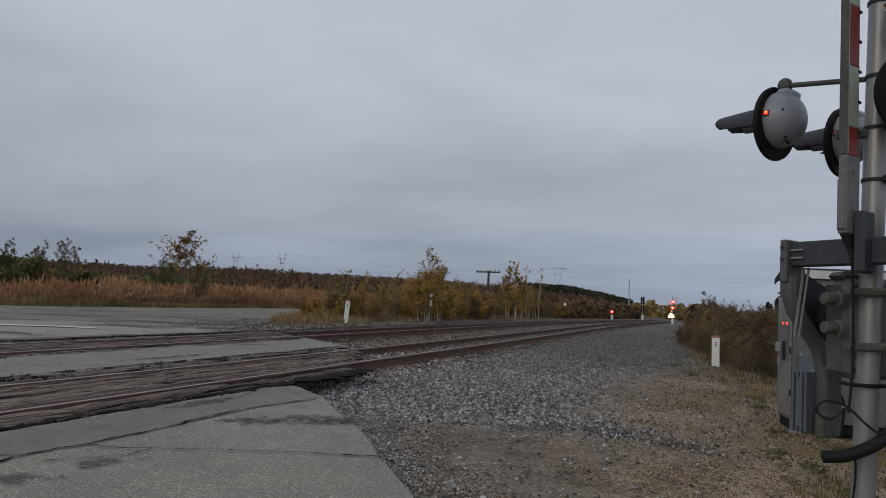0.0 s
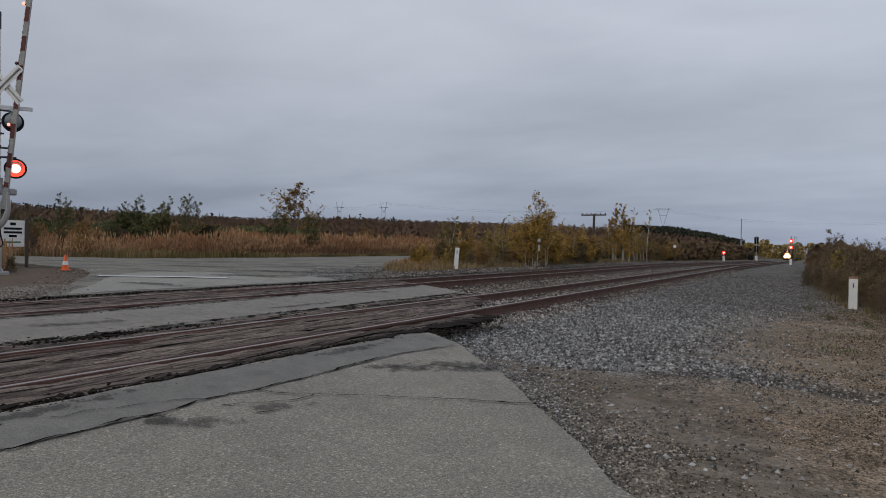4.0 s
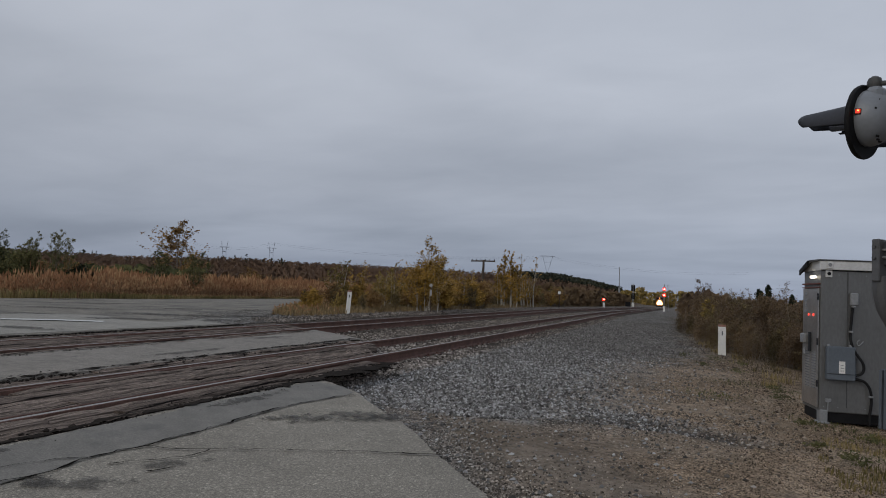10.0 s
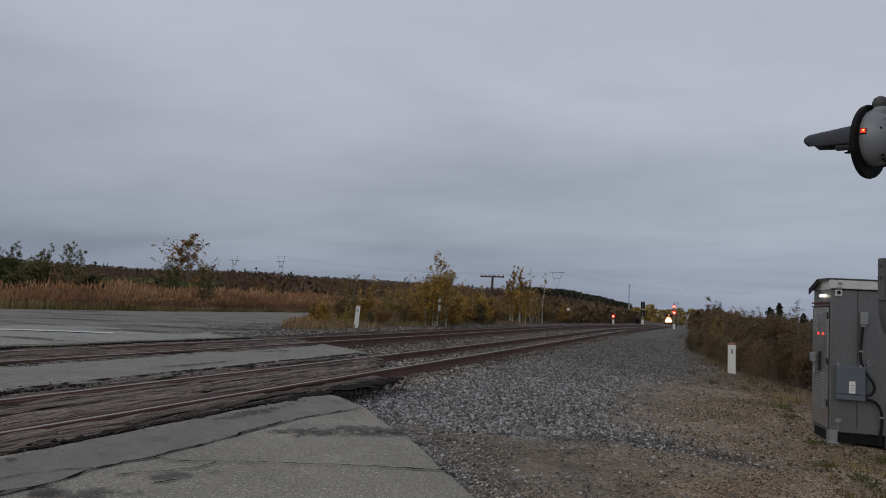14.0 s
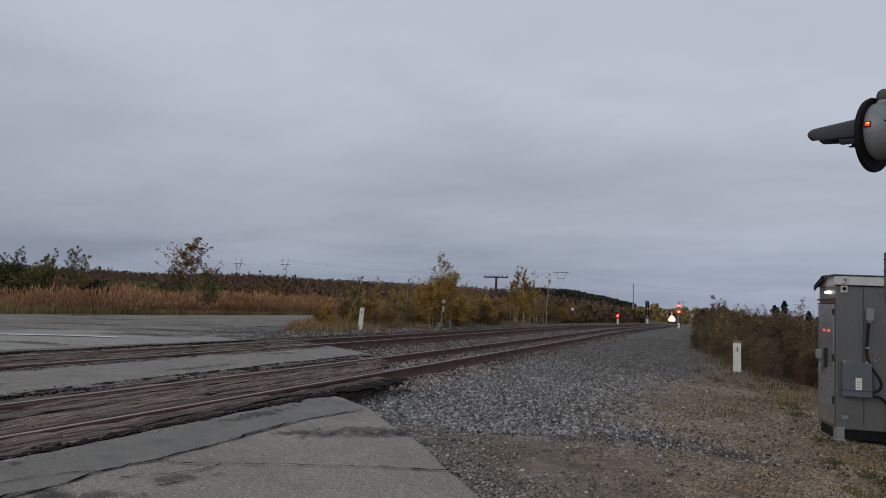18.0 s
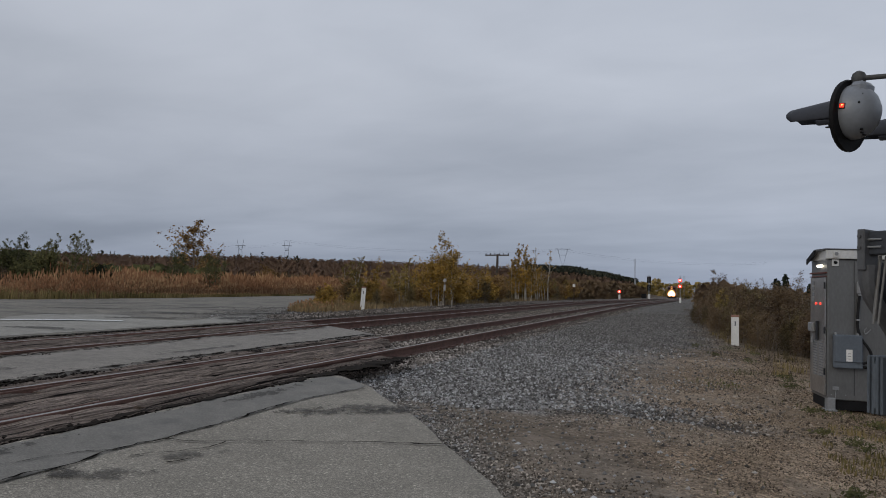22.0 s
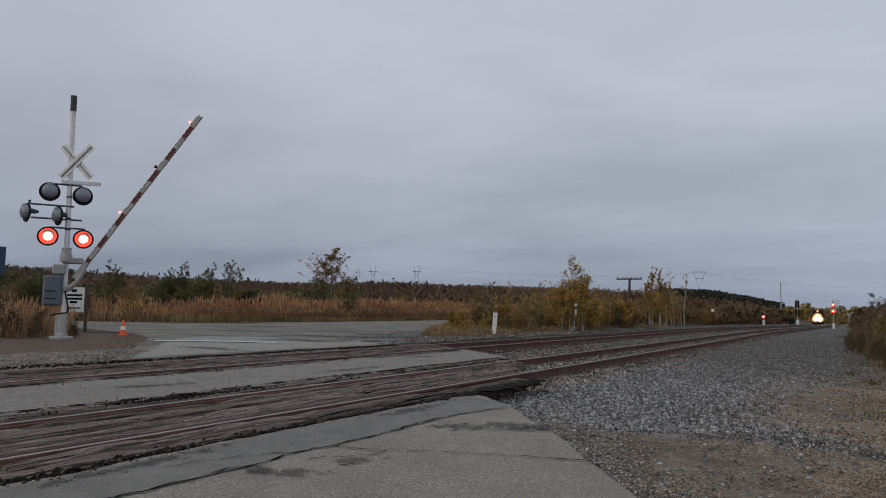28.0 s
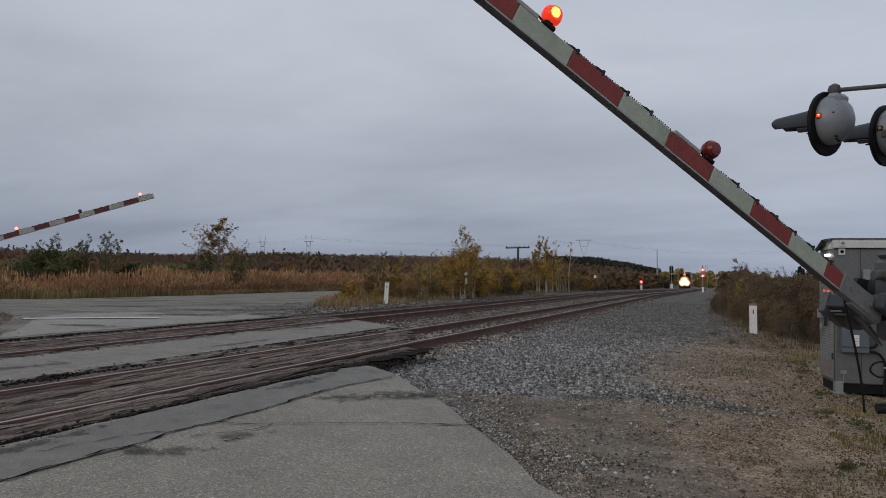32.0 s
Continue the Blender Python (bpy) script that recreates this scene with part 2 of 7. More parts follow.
RAIL = material("rusty_rail", (0.106, 0.056, 0.043), 0.85, 0.0, vary=0.3, scale=3, fine=50, bump=0.002)
RAIL_TOP = material("worn_rail_head", (0.30, 0.27, 0.25), 0.46, 0.85, vary=0.18, scale=1.5, fine=30, stretch=(20, 0.6, 1))
STEEL = material("galvanised_steel", (0.27, 0.28, 0.29), 0.55, 0.3, vary=0.12, scale=5, fine=40, bump=0.001)
ALU = material("weathered_aluminium", (0.175, 0.178, 0.178), 0.42, 0.5, vary=0.1, scale=3, fine=35, bump=0.0008, stretch=(1, 1, 0.4))
DARKSTEEL = material("dark_blue_grey_paint", (0.043, 0.049, 0.060), 0.6, 0.0, vary=0.18, scale=4, fine=40, bump=0.001)
GREYPAINT = material("grey_paint", (0.098, 0.102, 0.110), 0.55, 0.0, vary=0.14, scale=4, fine=35, bump=0.001, stain=(0.07, 0.07, 0.072), stain_scale=4)
LIGHTGREY = material("pale_grey_paint", (0.33, 0.325, 0.315), 0.5, 0.1, vary=0.08, scale=5, fine=35, stain=(0.34, 0.33, 0.31), stain_scale=5)
MASTGREY = material("mast_aluminium", (0.27, 0.27, 0.27), 0.42, 0.4, vary=0.08, scale=5, fine=35, stain=(0.21, 0.21, 0.21), stain_scale=5, stretch=(1, 1, 0.3))
WHITE = material("white_paint", (0.76, 0.76, 0.74), 0.55, vary=0.07, scale=4, fine=30, stain=(0.5, 0.48, 0.44), stain_scale=6, stain_at=(0.6, 0.75))
PALEROOF = material("pale_sheet_metal", (0.66, 0.66, 0.645), 0.4, 0.3, vary=0.08, scale=4, fine=30)
POLISHED = material("dull_mirror_aluminium", (0.46, 0.45, 0.44), 0.30, 0.85, vary=0.12, scale=4, fine=30, bump=0.0006, bump_scale=5)
SERVICE = material("service_box_paint", (0.11, 0.13, 0.155), 0.55, 0.0, vary=0.1, scale=4, fine=30)
CASTING = material("grey_casting", (0.16, 0.16, 0.158), 0.6, 0.0, vary=0.15, scale=6, fine=40, stain=(0.12, 0.11, 0.10), stain_scale=6)
DARKGREY = material("weathered_dark_grey_paint", (0.072, 0.074, 0.076), 0.6, 0.0, vary=0.2, scale=4, fine=35, bump=0.001, stain=(0.06, 0.06, 0.06), stain_scale=3)
OLIVE = material("olive_grey_paint", (0.088, 0.088, 0.078), 0.55, 0.0, vary=0.2, scale=4, fine=35, bump=0.001)
ARMLAMP = material("lit_orange_red_lamp", (0.75, 0.035, 0.012), 0.25, glow=0.75)
BULB = material("orange_bulb", (1.0, 0.42, 0.09), 0.4, glow=2.2)
BLACK = material("black_paint", (0.010, 0.010, 0.011), 0.6, spec=0.15, vary=0.3, scale=6)
RUBBER = material("black_rubber", (0.013, 0.013, 0.014), 0.6, spec=0.2, vary=0.3, scale=8)
REDTAPE = material("red_reflective_tape", (0.215, 0.024, 0.018), 0.45, vary=0.12, scale=6, fine=40, stain=(0.13, 0.026, 0.020), stain_scale=4)
WHITETAPE = material("aged_white_tape", (0.355, 0.390, 0.315), 0.45, vary=0.08, scale=5, fine=40, stain=(0.29, 0.315, 0.255), stain_scale=4)
SILVER = material("silver_housing", (0.235, 0.255, 0.285), 0.42, 0.1, vary=0.05, scale=3, fine=40)
REDGLOW = material("red_lens_and_glow", (1.0, 0.055, 0.03), 0.3, glow=1.7)
REDHOT = material("bright_red_lens", (1.0, 0.42, 0.34), 0.3, glow=3.4)
FARLAMP = material("small_red_lamp", (1.0, 0.26, 0.20), 0.3, glow=2.2)
REDGLASS = material("dark_red_lens", (0.16, 0.012, 0.01), 0.15, vary=0.1)
LENS_DARK = material("unlit_lens", (0.02, 0.008, 0.008), 0.15, vary=0.1)
WARM = material("warm_lamp", (1.0, 0.86, 0.68), 0.4, glow=9.0)
AMBER = material("amber_reflector", (1.0, 0.38, 0.10), 0.4, glow=1.0)
PALE_LAMP = material("pale_lamp", (1.0, 0.9, 0.72), 0.4, glow=3.2)
# red and white tape with the shade of the arm's back in the colour
FARRED = material("shaded_red_tape", (0.10, 0.017, 0.015), 0.5, vary=0.25, scale=6, fine=40)
FARPALE = material("shaded_white_tape", (0.33, 0.325, 0.30), 0.5, vary=0.2, scale=6, fine=40)
CONCRETE = material("concrete", (0.36, 0.35, 0.33), 0.9, vary=0.15, scale=5, bump=0.004)
ORANGE = material("orange_plastic", (0.75, 0.13, 0.03), 0.5, vary=0.1)
BARK = material("grey_bark", (0.19, 0.155, 0.125), 0.9, vary=0.3, scale=4, bump=0.01, bump_scale=25)
BIRCH = material("birch_bark", (0.42, 0.39, 0.34), 0.8, vary=0.15, scale=6, stain=(0.06, 0.05, 0.045), stain_scale=6, stain_at=(0.58, 0.64), stretch=(1, 1, 3))
POLEWOOD = material("weathered_pole", (0.075, 0.06, 0.05), 0.9, vary=0.3, scale=3, bump=0.006, stretch=(6, 6, 0.5))
LEAF_GOLD = leafy("golden_leaves", (0.09, 0.074, 0.03), (0.20, 0.145, 0.048), (0.38, 0.265, 0.08), soft=0.3)
LEAF_BIRCH = leafy("birch_leaves", (0.135, 0.088, 0.028), (0.275, 0.168, 0.042), (0.47, 0.285, 0.066), scale=0.8, soft=0.3)
PLUME = leafy("reed_plumes", (0.17, 0.085, 0.045), (0.29, 0.155, 0.085), (0.44, 0.29, 0.16), scale=0.2)
LEAF_BUSH = leafy("brush_leaves", (0.040, 0.033, 0.019), (0.098, 0.074, 0.036), (0.28, 0.215, 0.10), scale=0.7, soft=0.4)
LEAF_BROWN = leafy("brown_brush", (0.050, 0.034, 0.024), (0.108, 0.072, 0.044), (0.20, 0.140, 0.075), scale=0.35, soft=0.4)
LEAF_GREEN = leafy("green_brush", (0.048, 0.052, 0.023), (0.090, 0.092, 0.038), (0.165, 0.148, 0.060), scale=0.3, soft=0.45)
LEAF_RED = leafy("rust_leaves", (0.12, 0.070, 0.034), (0.22, 0.130, 0.052), (0.35, 0.22, 0.085), soft=0.3)
REED = leafy("dry_reeds", (0.16, 0.094, 0.054), (0.29, 0.172, 0.098), (0.43, 0.30, 0.175), scale=0.12)
FIELDGRASS = leafy("yellow_green_herbs", (0.085, 0.075, 0.030), (0.20, 0.160, 0.066), (0.36, 0.275, 0.135), scale=0.3)
JUNIPER = leafy("dark_juniper", (0.020, 0.024, 0.014), (0.034, 0.040, 0.021), (0.055, 0.060, 0.03))
GRASS = leafy("dry_grass", (0.125, 0.088, 0.046), (0.22, 0.158, 0.080), (0.36, 0.275, 0.15), scale=0.5)
SPRUCE = leafy("spruce_needles", (0.012, 0.017, 0.012), (0.024, 0.033, 0.02), (0.045, 0.052, 0.028))
FOREST = leafy("far_woods", (0.120, 0.077, 0.056), (0.176, 0.108, 0.070), (0.240, 0.144, 0.082), scale=0.014, single=0.2, soft=0.8)
MIDBRUSH = leafy("field_scrub", (0.104, 0.069, 0.042), (0.164, 0.107, 0.058), (0.232, 0.158, 0.080), scale=0.04, single=0.25, soft=0.75)
FOREST_DARK = leafy("far_spruce_woods", (0.022, 0.027, 0.023), (0.036, 0.041, 0.031), (0.06, 0.06, 0.036), scale=0.02)


# ---- mesh tools ----
class Build:
    """Collects the faces of one mesh."""

    def __init__(self):
        self.v, self.f, self.m, self.mi = [], [], [], 0

    def add(self, verts, faces, at=None):
        k = len(self.v)
        if at is not None:
            verts = [tuple(at @ Vector(p)) for p in verts]
        self.v.extend(verts)
        self.f.extend(tuple(i + k for i in face) for face in faces)
        self.m.extend([self.mi] * len(faces))
        return self

    def box(self, x0, x1, y0, y1, z0, z1, at=None, bevel=0.0):
        if not bevel:
            vs = [(x, y, z) for z in (z0, z1) for y in (y0, y1) for x in (x0, x1)]
            return self.add(vs, [(0, 2, 3, 1), (4, 5, 7, 6), (0, 1, 5, 4), (2, 6, 7, 3), (0, 4, 6, 2), (1, 3, 7, 5)], at)
        b = min(bevel, (x1 - x0) / 2.1, (y1 - y0) / 2.1, (z1 - z0) / 2.1)
        ring = [(x0 + b, y0), (x1 - b, y0), (x1, y0 + b), (x1, y1 - b), (x1 - b, y1), (x0 + b, y1), (x0, y1 - b), (x0, y0 + b)]
        inner = [(x0 + b, y0 + b), (x1 - b, y0 + b), (x1 - b, y0 + b), (x1 - b, y1 - b), (x1 - b, y1 - b), (x0 + b, y1 - b), (x0 + b, y1 - b), (x0 + b, y0 + b)]
        vs = [(*p, z0) for p in inner] + [(*p, z0 + b) for p in ring] + [(*p, z1 - b) for p in ring] + [(*p, z1) for p in inner]
        fs = [tuple(range(7, -1, -1)), tuple(range(24, 32))]
        for r in range(3):
            for k in range(8):
                fs.append((r * 8 + k, r * 8 + (k + 1) % 8, r * 8 + 8 + (k + 1) % 8, r * 8 + 8 + k))
        return self.add(vs, fs, at)

    def tube(self, points, radii, sides=10, caps=True, at=None):
        """A round bar through the points."""
        pts = [Vector(p) for p in points]
        if not hasattr(radii, "__len__"):
            radii = [radii] * len(pts)
        vs, fs = [], []
        ref = None
        for i, p in enumerate(pts):
            d = (pts[min(i + 1, len(pts) - 1)] - pts[max(i - 1, 0)]).normalized()
            if ref is None:
                ref = Vector((0, 0, 1)) if abs(d.z) < 0.9 else Vector((1, 0, 0))
            a = (ref - d * ref.dot(d)).normalized()
            c = d.cross(a)
            ref = a
            for k in range(sides):
                w = 2 * math.pi * k / sides
                vs.append(tuple(p + (a * math.cos(w) + c * math.sin(w)) * radii[i]))
        for i in range(len(pts) - 1):
            for k in range(sides):
                j = (k + 1) % sides
                fs.append((i * sides + k, i * sides + j, (i + 1) * sides + j, (i + 1) * sides + k))
        if caps:
            fs.append(tuple(range(sides - 1, -1, -1)))
            fs.append(tuple((len(pts) - 1) * sides + k for k in range(sides)))
        return self.add(vs, fs, at)

    def lathe(self, profile, sides=24, at=None):
        """Turned about the z axis: (radius, z) pairs."""
        vs, fs = [], []
        for r, z in profile:
            for k in range(sides):
                w = 2 * math.pi * k / sides
                vs.append((r * math.cos(w), r * math.sin(w), z))
        for i in range(len(profile) - 1):
            for k in range(sides):
                j = (k + 1) % sides
                fs.append((i * sides + k, i * sides + j, (i + 1) * sides + j, (i + 1) * sides + k))
        if profile[0][0] > 1e-4:
            fs.append(tuple(range(sides - 1, -1, -1)))
        if profile[-1][0] > 1e-4:
            fs.append(tuple((len(profile) - 1) * sides + k for k in range(sides)))
        return self.add(vs, fs, at)

    def slab(self, outline, z0, z1, at=None):
        """An upright prism over an outline in x, y."""
        n = len(outline)
        vs = [(x, y, z0) for x, y in outline] + [(x, y, z1) for x, y in outline]
        fs = [tuple(range(n - 1, -1, -1)), tuple(range(n, 2 * n))]
        fs += [(k, (k + 1) % n, n + (k + 1) % n, n + k) for k in range(n)]
        return self.add(vs, fs, at)

    def mesh(self, name, mats, smooth=False):
        me = bpy.data.meshes.new(name)
        me.from_pydata(self.v, [], self.f)
        for m in mats if isinstance(mats, (list, tuple)) else [mats]:
            me.materials.append(m)
        if any(self.m):
            me.polygons.foreach_set("material_index", self.m)
        if smooth:
            me.polygons.foreach_set("use_smooth", [True] * len(me.polygons))
            me.set_sharp_from_angle(angle=radians(35))
        me.update()
        return me


def part(name, build, mats, parent, label="", at=None, smooth=False):
    """One mesh object under a thing or a part."""
    ob = new(name, build.mesh(name, mats, smooth))
    ob.parent = parent
    if at is not None:
        ob.matrix_basis = at
    return tagged(ob, label)


def thing(name, label, category, at=None, group="", build=None, mats=None, smooth=False, kind=""):
    ob = new(name, build.mesh(name, mats, smooth) if build else None)
    if at is not None:
        ob.matrix_basis = at
    return tagged(ob, label, category, group, kind)


def lerp(v, table):
    for (a, p), (b, q) in zip(table, table[1:]):
        if v <= b:
            return p + (q - p) * max(0.0, (v - a) / (b - a))
    return table[-1][1]


# ---- ground ----
PROFILE = [(-900, 8.0), (-400, 3.0), (-120, 1.0), (-60, 0.35), (-34, 0.20), (-17, 0.165), (-14, 0.14), (-12.9, 0.115), (-12.1, 0.03), (-11.6, -0.07), (-8.0, -0.15), (-4.35, -0.20), (-3.6, -0.24), (-2, -0.22),
           (0, -0.32), (1.6, -0.44), (2.6, -0.55), (5, -1.1), (9, -1.3), (40, -1.2), (400, -1.0), (900, 2.0)]
NEAR_ROAD = [(-4.45, 8.25), (-4.2, 8.2), (-3.62, 7.78), (-3.05, 7.05), (-2.6, 6.58), (-2.3, 6.17), (-1.86, 5.5), (-1.47, 5.0), (-1.16, 4.52), (-0.72, 3.85), (-0.15, 2.95), (0.7, 1.4),
             (2.2, -1.2), (6, -7), (12, -16), (3, -21), (-1.0, -9), (-3, -5.2), (-4.45, -3.0)]
FAR_ROAD = [(-11.75, 7.9), (-12.8, 9.0), (-17.0, 12.7), (-19.8, 14.4), (-24, 15.6), (-35, 16.0), (-70, 12), (-70, 19), (-35, 21.5), (-30.2, 25), (-29.8, 34), (-31.2, 45),
            (-32.6, 62), (-31.5, 61), (-24, 43), (-16.5, 27.2), (-13.6, 20.6), (-11.75, 17.4)]


HILLS = [(-180, 6), (-95, 10), (-66, 21), (-58, 18), (-50, 14.5), (-42, 14), (-35, 17.5), (-30, 16), (-22, 15.5), (-14, 15), (-9.5, 14.5), (-6.5, 9), (-4.5, 4.5), (-1.5, 0.5), (4, 0), (180, 6)]


def inside(x, y, poly):
    hit = False
    for (a, b), (c, d) in zip(poly, poly[1:] + poly[:1]):
        if (b > y) != (d > y) and x < (c - a) * (y - b) / (d - b) + a:
            hit = not hit
    return hit


def fall(y):
    """The line runs gently downhill away from the crossing."""
    return -0.007 * max(0.0, y - 60) if y < 600 else -3.78


def ground_z(x, y):
    z = lerp(x, PROFILE) + fall(y) * max(0.0, 1 - abs(x + 6) / 220)
    far = math.hypot(x, y)
    if far > 150:
        az_ = math.degrees(math.atan2(x, y))
        z += lerp(az_, HILLS) * min(1.0, max(0.0, (far - 180) / 430)) ** 1.3
    if x > 1.5 or x < -34:
        z += 0.12 * noise.noise((x * 0.13, y * 0.13, 0.0)) * min(1, abs(x) / 8)
    return z



def road_z(x, y):
    return lerp(x, [(-70, 0.5), (-34, 0.24), (-17, 0.19), (-12.8, 0.13), (-11.75, 0.08), (-9.1, 0.06), (-7.2, -0.012), (-4.45, -0.015),
                    (-3.6, -0.09), (-2, -0.13), (0, -0.19), (3, -0.3), (12, -0.4)])


def stations(fine0, fine1, step, far0, far1, grow=1.22):
    out = [fine0 + step * k for k in range(int((fine1 - fine0) / step) + 1)]
    for sign, lim in ((1, far1), (-1, far0)):
        p, s = (out[-1], step) if sign > 0 else (out[0], step)
        extra = []
        while (lim - p) * sign > 0:
            s *= grow
            p += s * sign
            extra.append(p)
        out = out + extra if sign > 0 else extra[::-1] + out
    return out


def ground_sheet():
    xs, ys = stations(-14, 8, 0.22, -2500, 2500), stations(2, 26, 0.3, -2500, 3500)
    vs = []
    for y in ys:
        for x in xs:
            z = ground_z(x, y)
            if -12.5 < x < 6 and -4 < y < 60:
                z += 0.022 * noise.noise((x * 1.1, y * 1.1, 3.0)) + 0.012 * noise.noise((x * 3.1, y * 3.1, 5.0))
            if -75 < x < 14 and -22 < y < 66 and (inside(x, y, NEAR_ROAD) or inside(x, y, FAR_ROAD)):
                z = min(z, road_z(x, y) - 0.06)
            vs.append((x, y, z))
    w = len(xs)
    fs = [(j * w + i, j * w + i + 1, (j + 1) * w + i + 1, (j + 1) * w + i) for j in range(len(ys) - 1) for i in range(w - 1)]
    b = Build().add(vs, fs)
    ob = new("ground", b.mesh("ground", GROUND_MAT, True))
    return tagged(ob, "gravel verge and brown autumn field ground", "ground", kind="structure")


def ground_material():
    """Grey ballast by the track, tan gravel on the service track, then brown field."""
    m = bpy.data.materials.new("gravel_and_field")
    m.use_nodes = True
    n, l = m.node_tree.nodes, m.node_tree.links
    p = n["Principled BSDF"]
    p.inputs["Roughness"].default_value = 0.95
    p.inputs["Specular IOR Level"].default_value = 0.2
    g = n.new("ShaderNodeNewGeometry").outputs["Position"]
    sep = n.new("ShaderNodeSeparateXYZ")
    l.new(g, sep.inputs[0])
    def noisy(s, d=4.0):
        t = n.new("ShaderNodeTexNoise")
        t.inputs["Scale"].default_value, t.inputs["Detail"].default_value = s, d
        l.new(g, t.inputs["Vector"])
        return t.outputs["Fac"]
    def step(value, a, c):
        r = n.new("ShaderNodeMapRange")
        r.interpolation_type = "SMOOTHSTEP"
        r.inputs["From Min"].default_value, r.inputs["From Max"].default_value = a, c
        l.new(value, r.inputs["Value"])
        return r.outputs[0]
    def math_(op, a, c, d=None):
        x = n.new("ShaderNodeMath")
        x.operation = op
        for k, v in enumerate((a, c) if d is None else (a, c, d)):
            if isinstance(v, (int, float)):
                x.inputs[k].default_value = v
            else:
                l.new(v, x.inputs[k])
        return x.outputs[0]
    def mix(fac, a, c):
        x = n.new("ShaderNodeMix")
        x.data_type = "RGBA"
        l.new(fac, x.inputs[0]) if not isinstance(fac, float) else None
        for s, v in ((6, a), (7, c)):
            if isinstance(v, tuple):
                x.inputs[s].default_value = (*v, 1)
            else:
                l.new(v, x.inputs[s])
        return x.outputs[2]
    vo = n.new("ShaderNodeTexVoronoi")
    vo.inputs["Scale"].default_value = 34.0
    l.new(g, vo.inputs["Vector"])
    hue = n.new("ShaderNodeSeparateColor")
    l.new(vo.outputs["Color"], hue.inputs[0])
    grain = hue.outputs[0]
    vo2 = n.new("ShaderNodeTexVoronoi")
    vo2.inputs["Scale"].default_value = 60.0
    l.new(g, vo2.inputs["Vector"])
    hue2 = n.new("ShaderNodeSeparateColor")
    l.new(vo2.outputs["Color"], hue2.inputs[0])
    ballast = mix(grain, (0.050, 0.047, 0.044), (0.365, 0.350, 0.330))
    tan = mix(hue2.outputs[0], (0.082, 0.064, 0.046), (0.42, 0.325, 0.235))
    dirt = mix(hue2.outputs[1], mix(noisy(9), (0.152, 0.122, 0.090), (0.228, 0.184, 0.138)), (0.252, 0.204, 0.153))
    tan = mix(step(noisy(0.9), 0.5, 0.68), tan, dirt)
    field = mix(noisy(0.6, 6.0), (0.05, 0.036, 0.023), (0.125, 0.088, 0.056))
    # the tan service track begins right of an uneven line; grey stone reaches across it near the road and far along
    line = math_("ADD", math_("MULTIPLY_ADD", step(sep.outputs[1], 9.9, 8.5), 1.8, -1.35), math_("MULTIPLY", step(sep.outputs[1], 14.0, 22.0), 1.5))
    side = math_("ADD", math_("SUBTRACT", sep.outputs[0], line), math_("MULTIPLY", math_("SUBTRACT", noisy(0.8, 5.0), 0.5), 2.4))
    near = step(side, -0.9, 1.2)
    # rust from the rails stains the stone round the tracks
    rusty = mix(grain, (0.032, 0.026, 0.022), (0.31, 0.265, 0.235))
    ballast = mix(step(math_("ADD", sep.outputs[0], math_("MULTIPLY", noisy(1.1), 0.8)), -3.7, -4.5), ballast, rusty)
    col = mix(near, ballast, tan)
    low = math_("MULTIPLY_ADD", math_("MAXIMUM", math_("SUBTRACT", -2.0, sep.outputs[0]), 0.0), 0.3, 7.65)
    low = math_("ADD", low, math_("MULTIPLY", step(sep.outputs[0], -1.9, -0.9), 0.75))
    front = math_("ADD", math_("SUBTRACT", low, sep.outputs[1]), math_("MULTIPLY", math_("SUBTRACT", noisy(1.5, 5.0), 0.5), 1.1))
    coarse = mix(grain, (0.046, 0.039, 0.033), (0.33, 0.29, 0.25))
    coarse = mix(step(math_("ADD", sep.outputs[0], math_("MULTIPLY", noisy(1.2), 1.6)), -0.9, 0.9), coarse, tan)
    # bare packed dirt in a band beside the broken road edge
    off = math_("ADD", math_("MULTIPLY", sep.outputs[0], 0.815), math_("MULTIPLY", sep.outputs[1], 0.578))
    off = math_("ADD", off, math_("MULTIPLY", math_("SUBTRACT", noisy(1.4, 5.0), 0.5), 1.3))
    packed = mix(hue2.outputs[0], mix(noisy(9), (0.135, 0.111, 0.087), (0.195, 0.163, 0.13)), mix(noisy(3.0), (0.16, 0.133, 0.105), (0.225, 0.188, 0.15)))
    worn = math_("MULTIPLY", step(off, 1.95, 2.25), math_("SUBTRACT", 1.0, step(off, 2.9, 3.6)))
    col = mix(step(front, -0.2, 0.25), col, mix(worn, coarse, packed))
    streak = math_("SUBTRACT", 1.0, step(math_("ABSOLUTE", math_("ADD", front, 0.12), 0.0), 0.10, 0.42))
    streak = math_("MULTIPLY", streak, math_("MULTIPLY", math_("MULTIPLY", step(sep.outputs[0], -1.9, -1.1), step(sep.outputs[0], 0.8, 0.3)), step(noisy(2.6), 0.30, 0.46)))
    col = mix(streak, col, mix(grain, (0.02, 0.018, 0.016), (0.115, 0.108, 0.10)))
    wild = step(math_("ADD", sep.outputs[0], math_("MULTIPLY", noisy(0.8), 2.4)), 3.2, 4.6)
    col = mix(wild, col, field)
    # uneven tone: random lighter and darker mottling at two scales
    patchy = math_("ADD", math_("MULTIPLY", step(noisy(3.3, 8.0), 0.34, 0.66), 0.55), math_("MULTIPLY", step(noisy(14.0, 3.0), 0.36, 0.64), 0.5))
    sh = n.new("ShaderNodeMix")
    sh.data_type, sh.blend_type = "RGBA", "MULTIPLY"
    sh.inputs[0].default_value = 1.0
    l.new(col, sh.inputs[6])
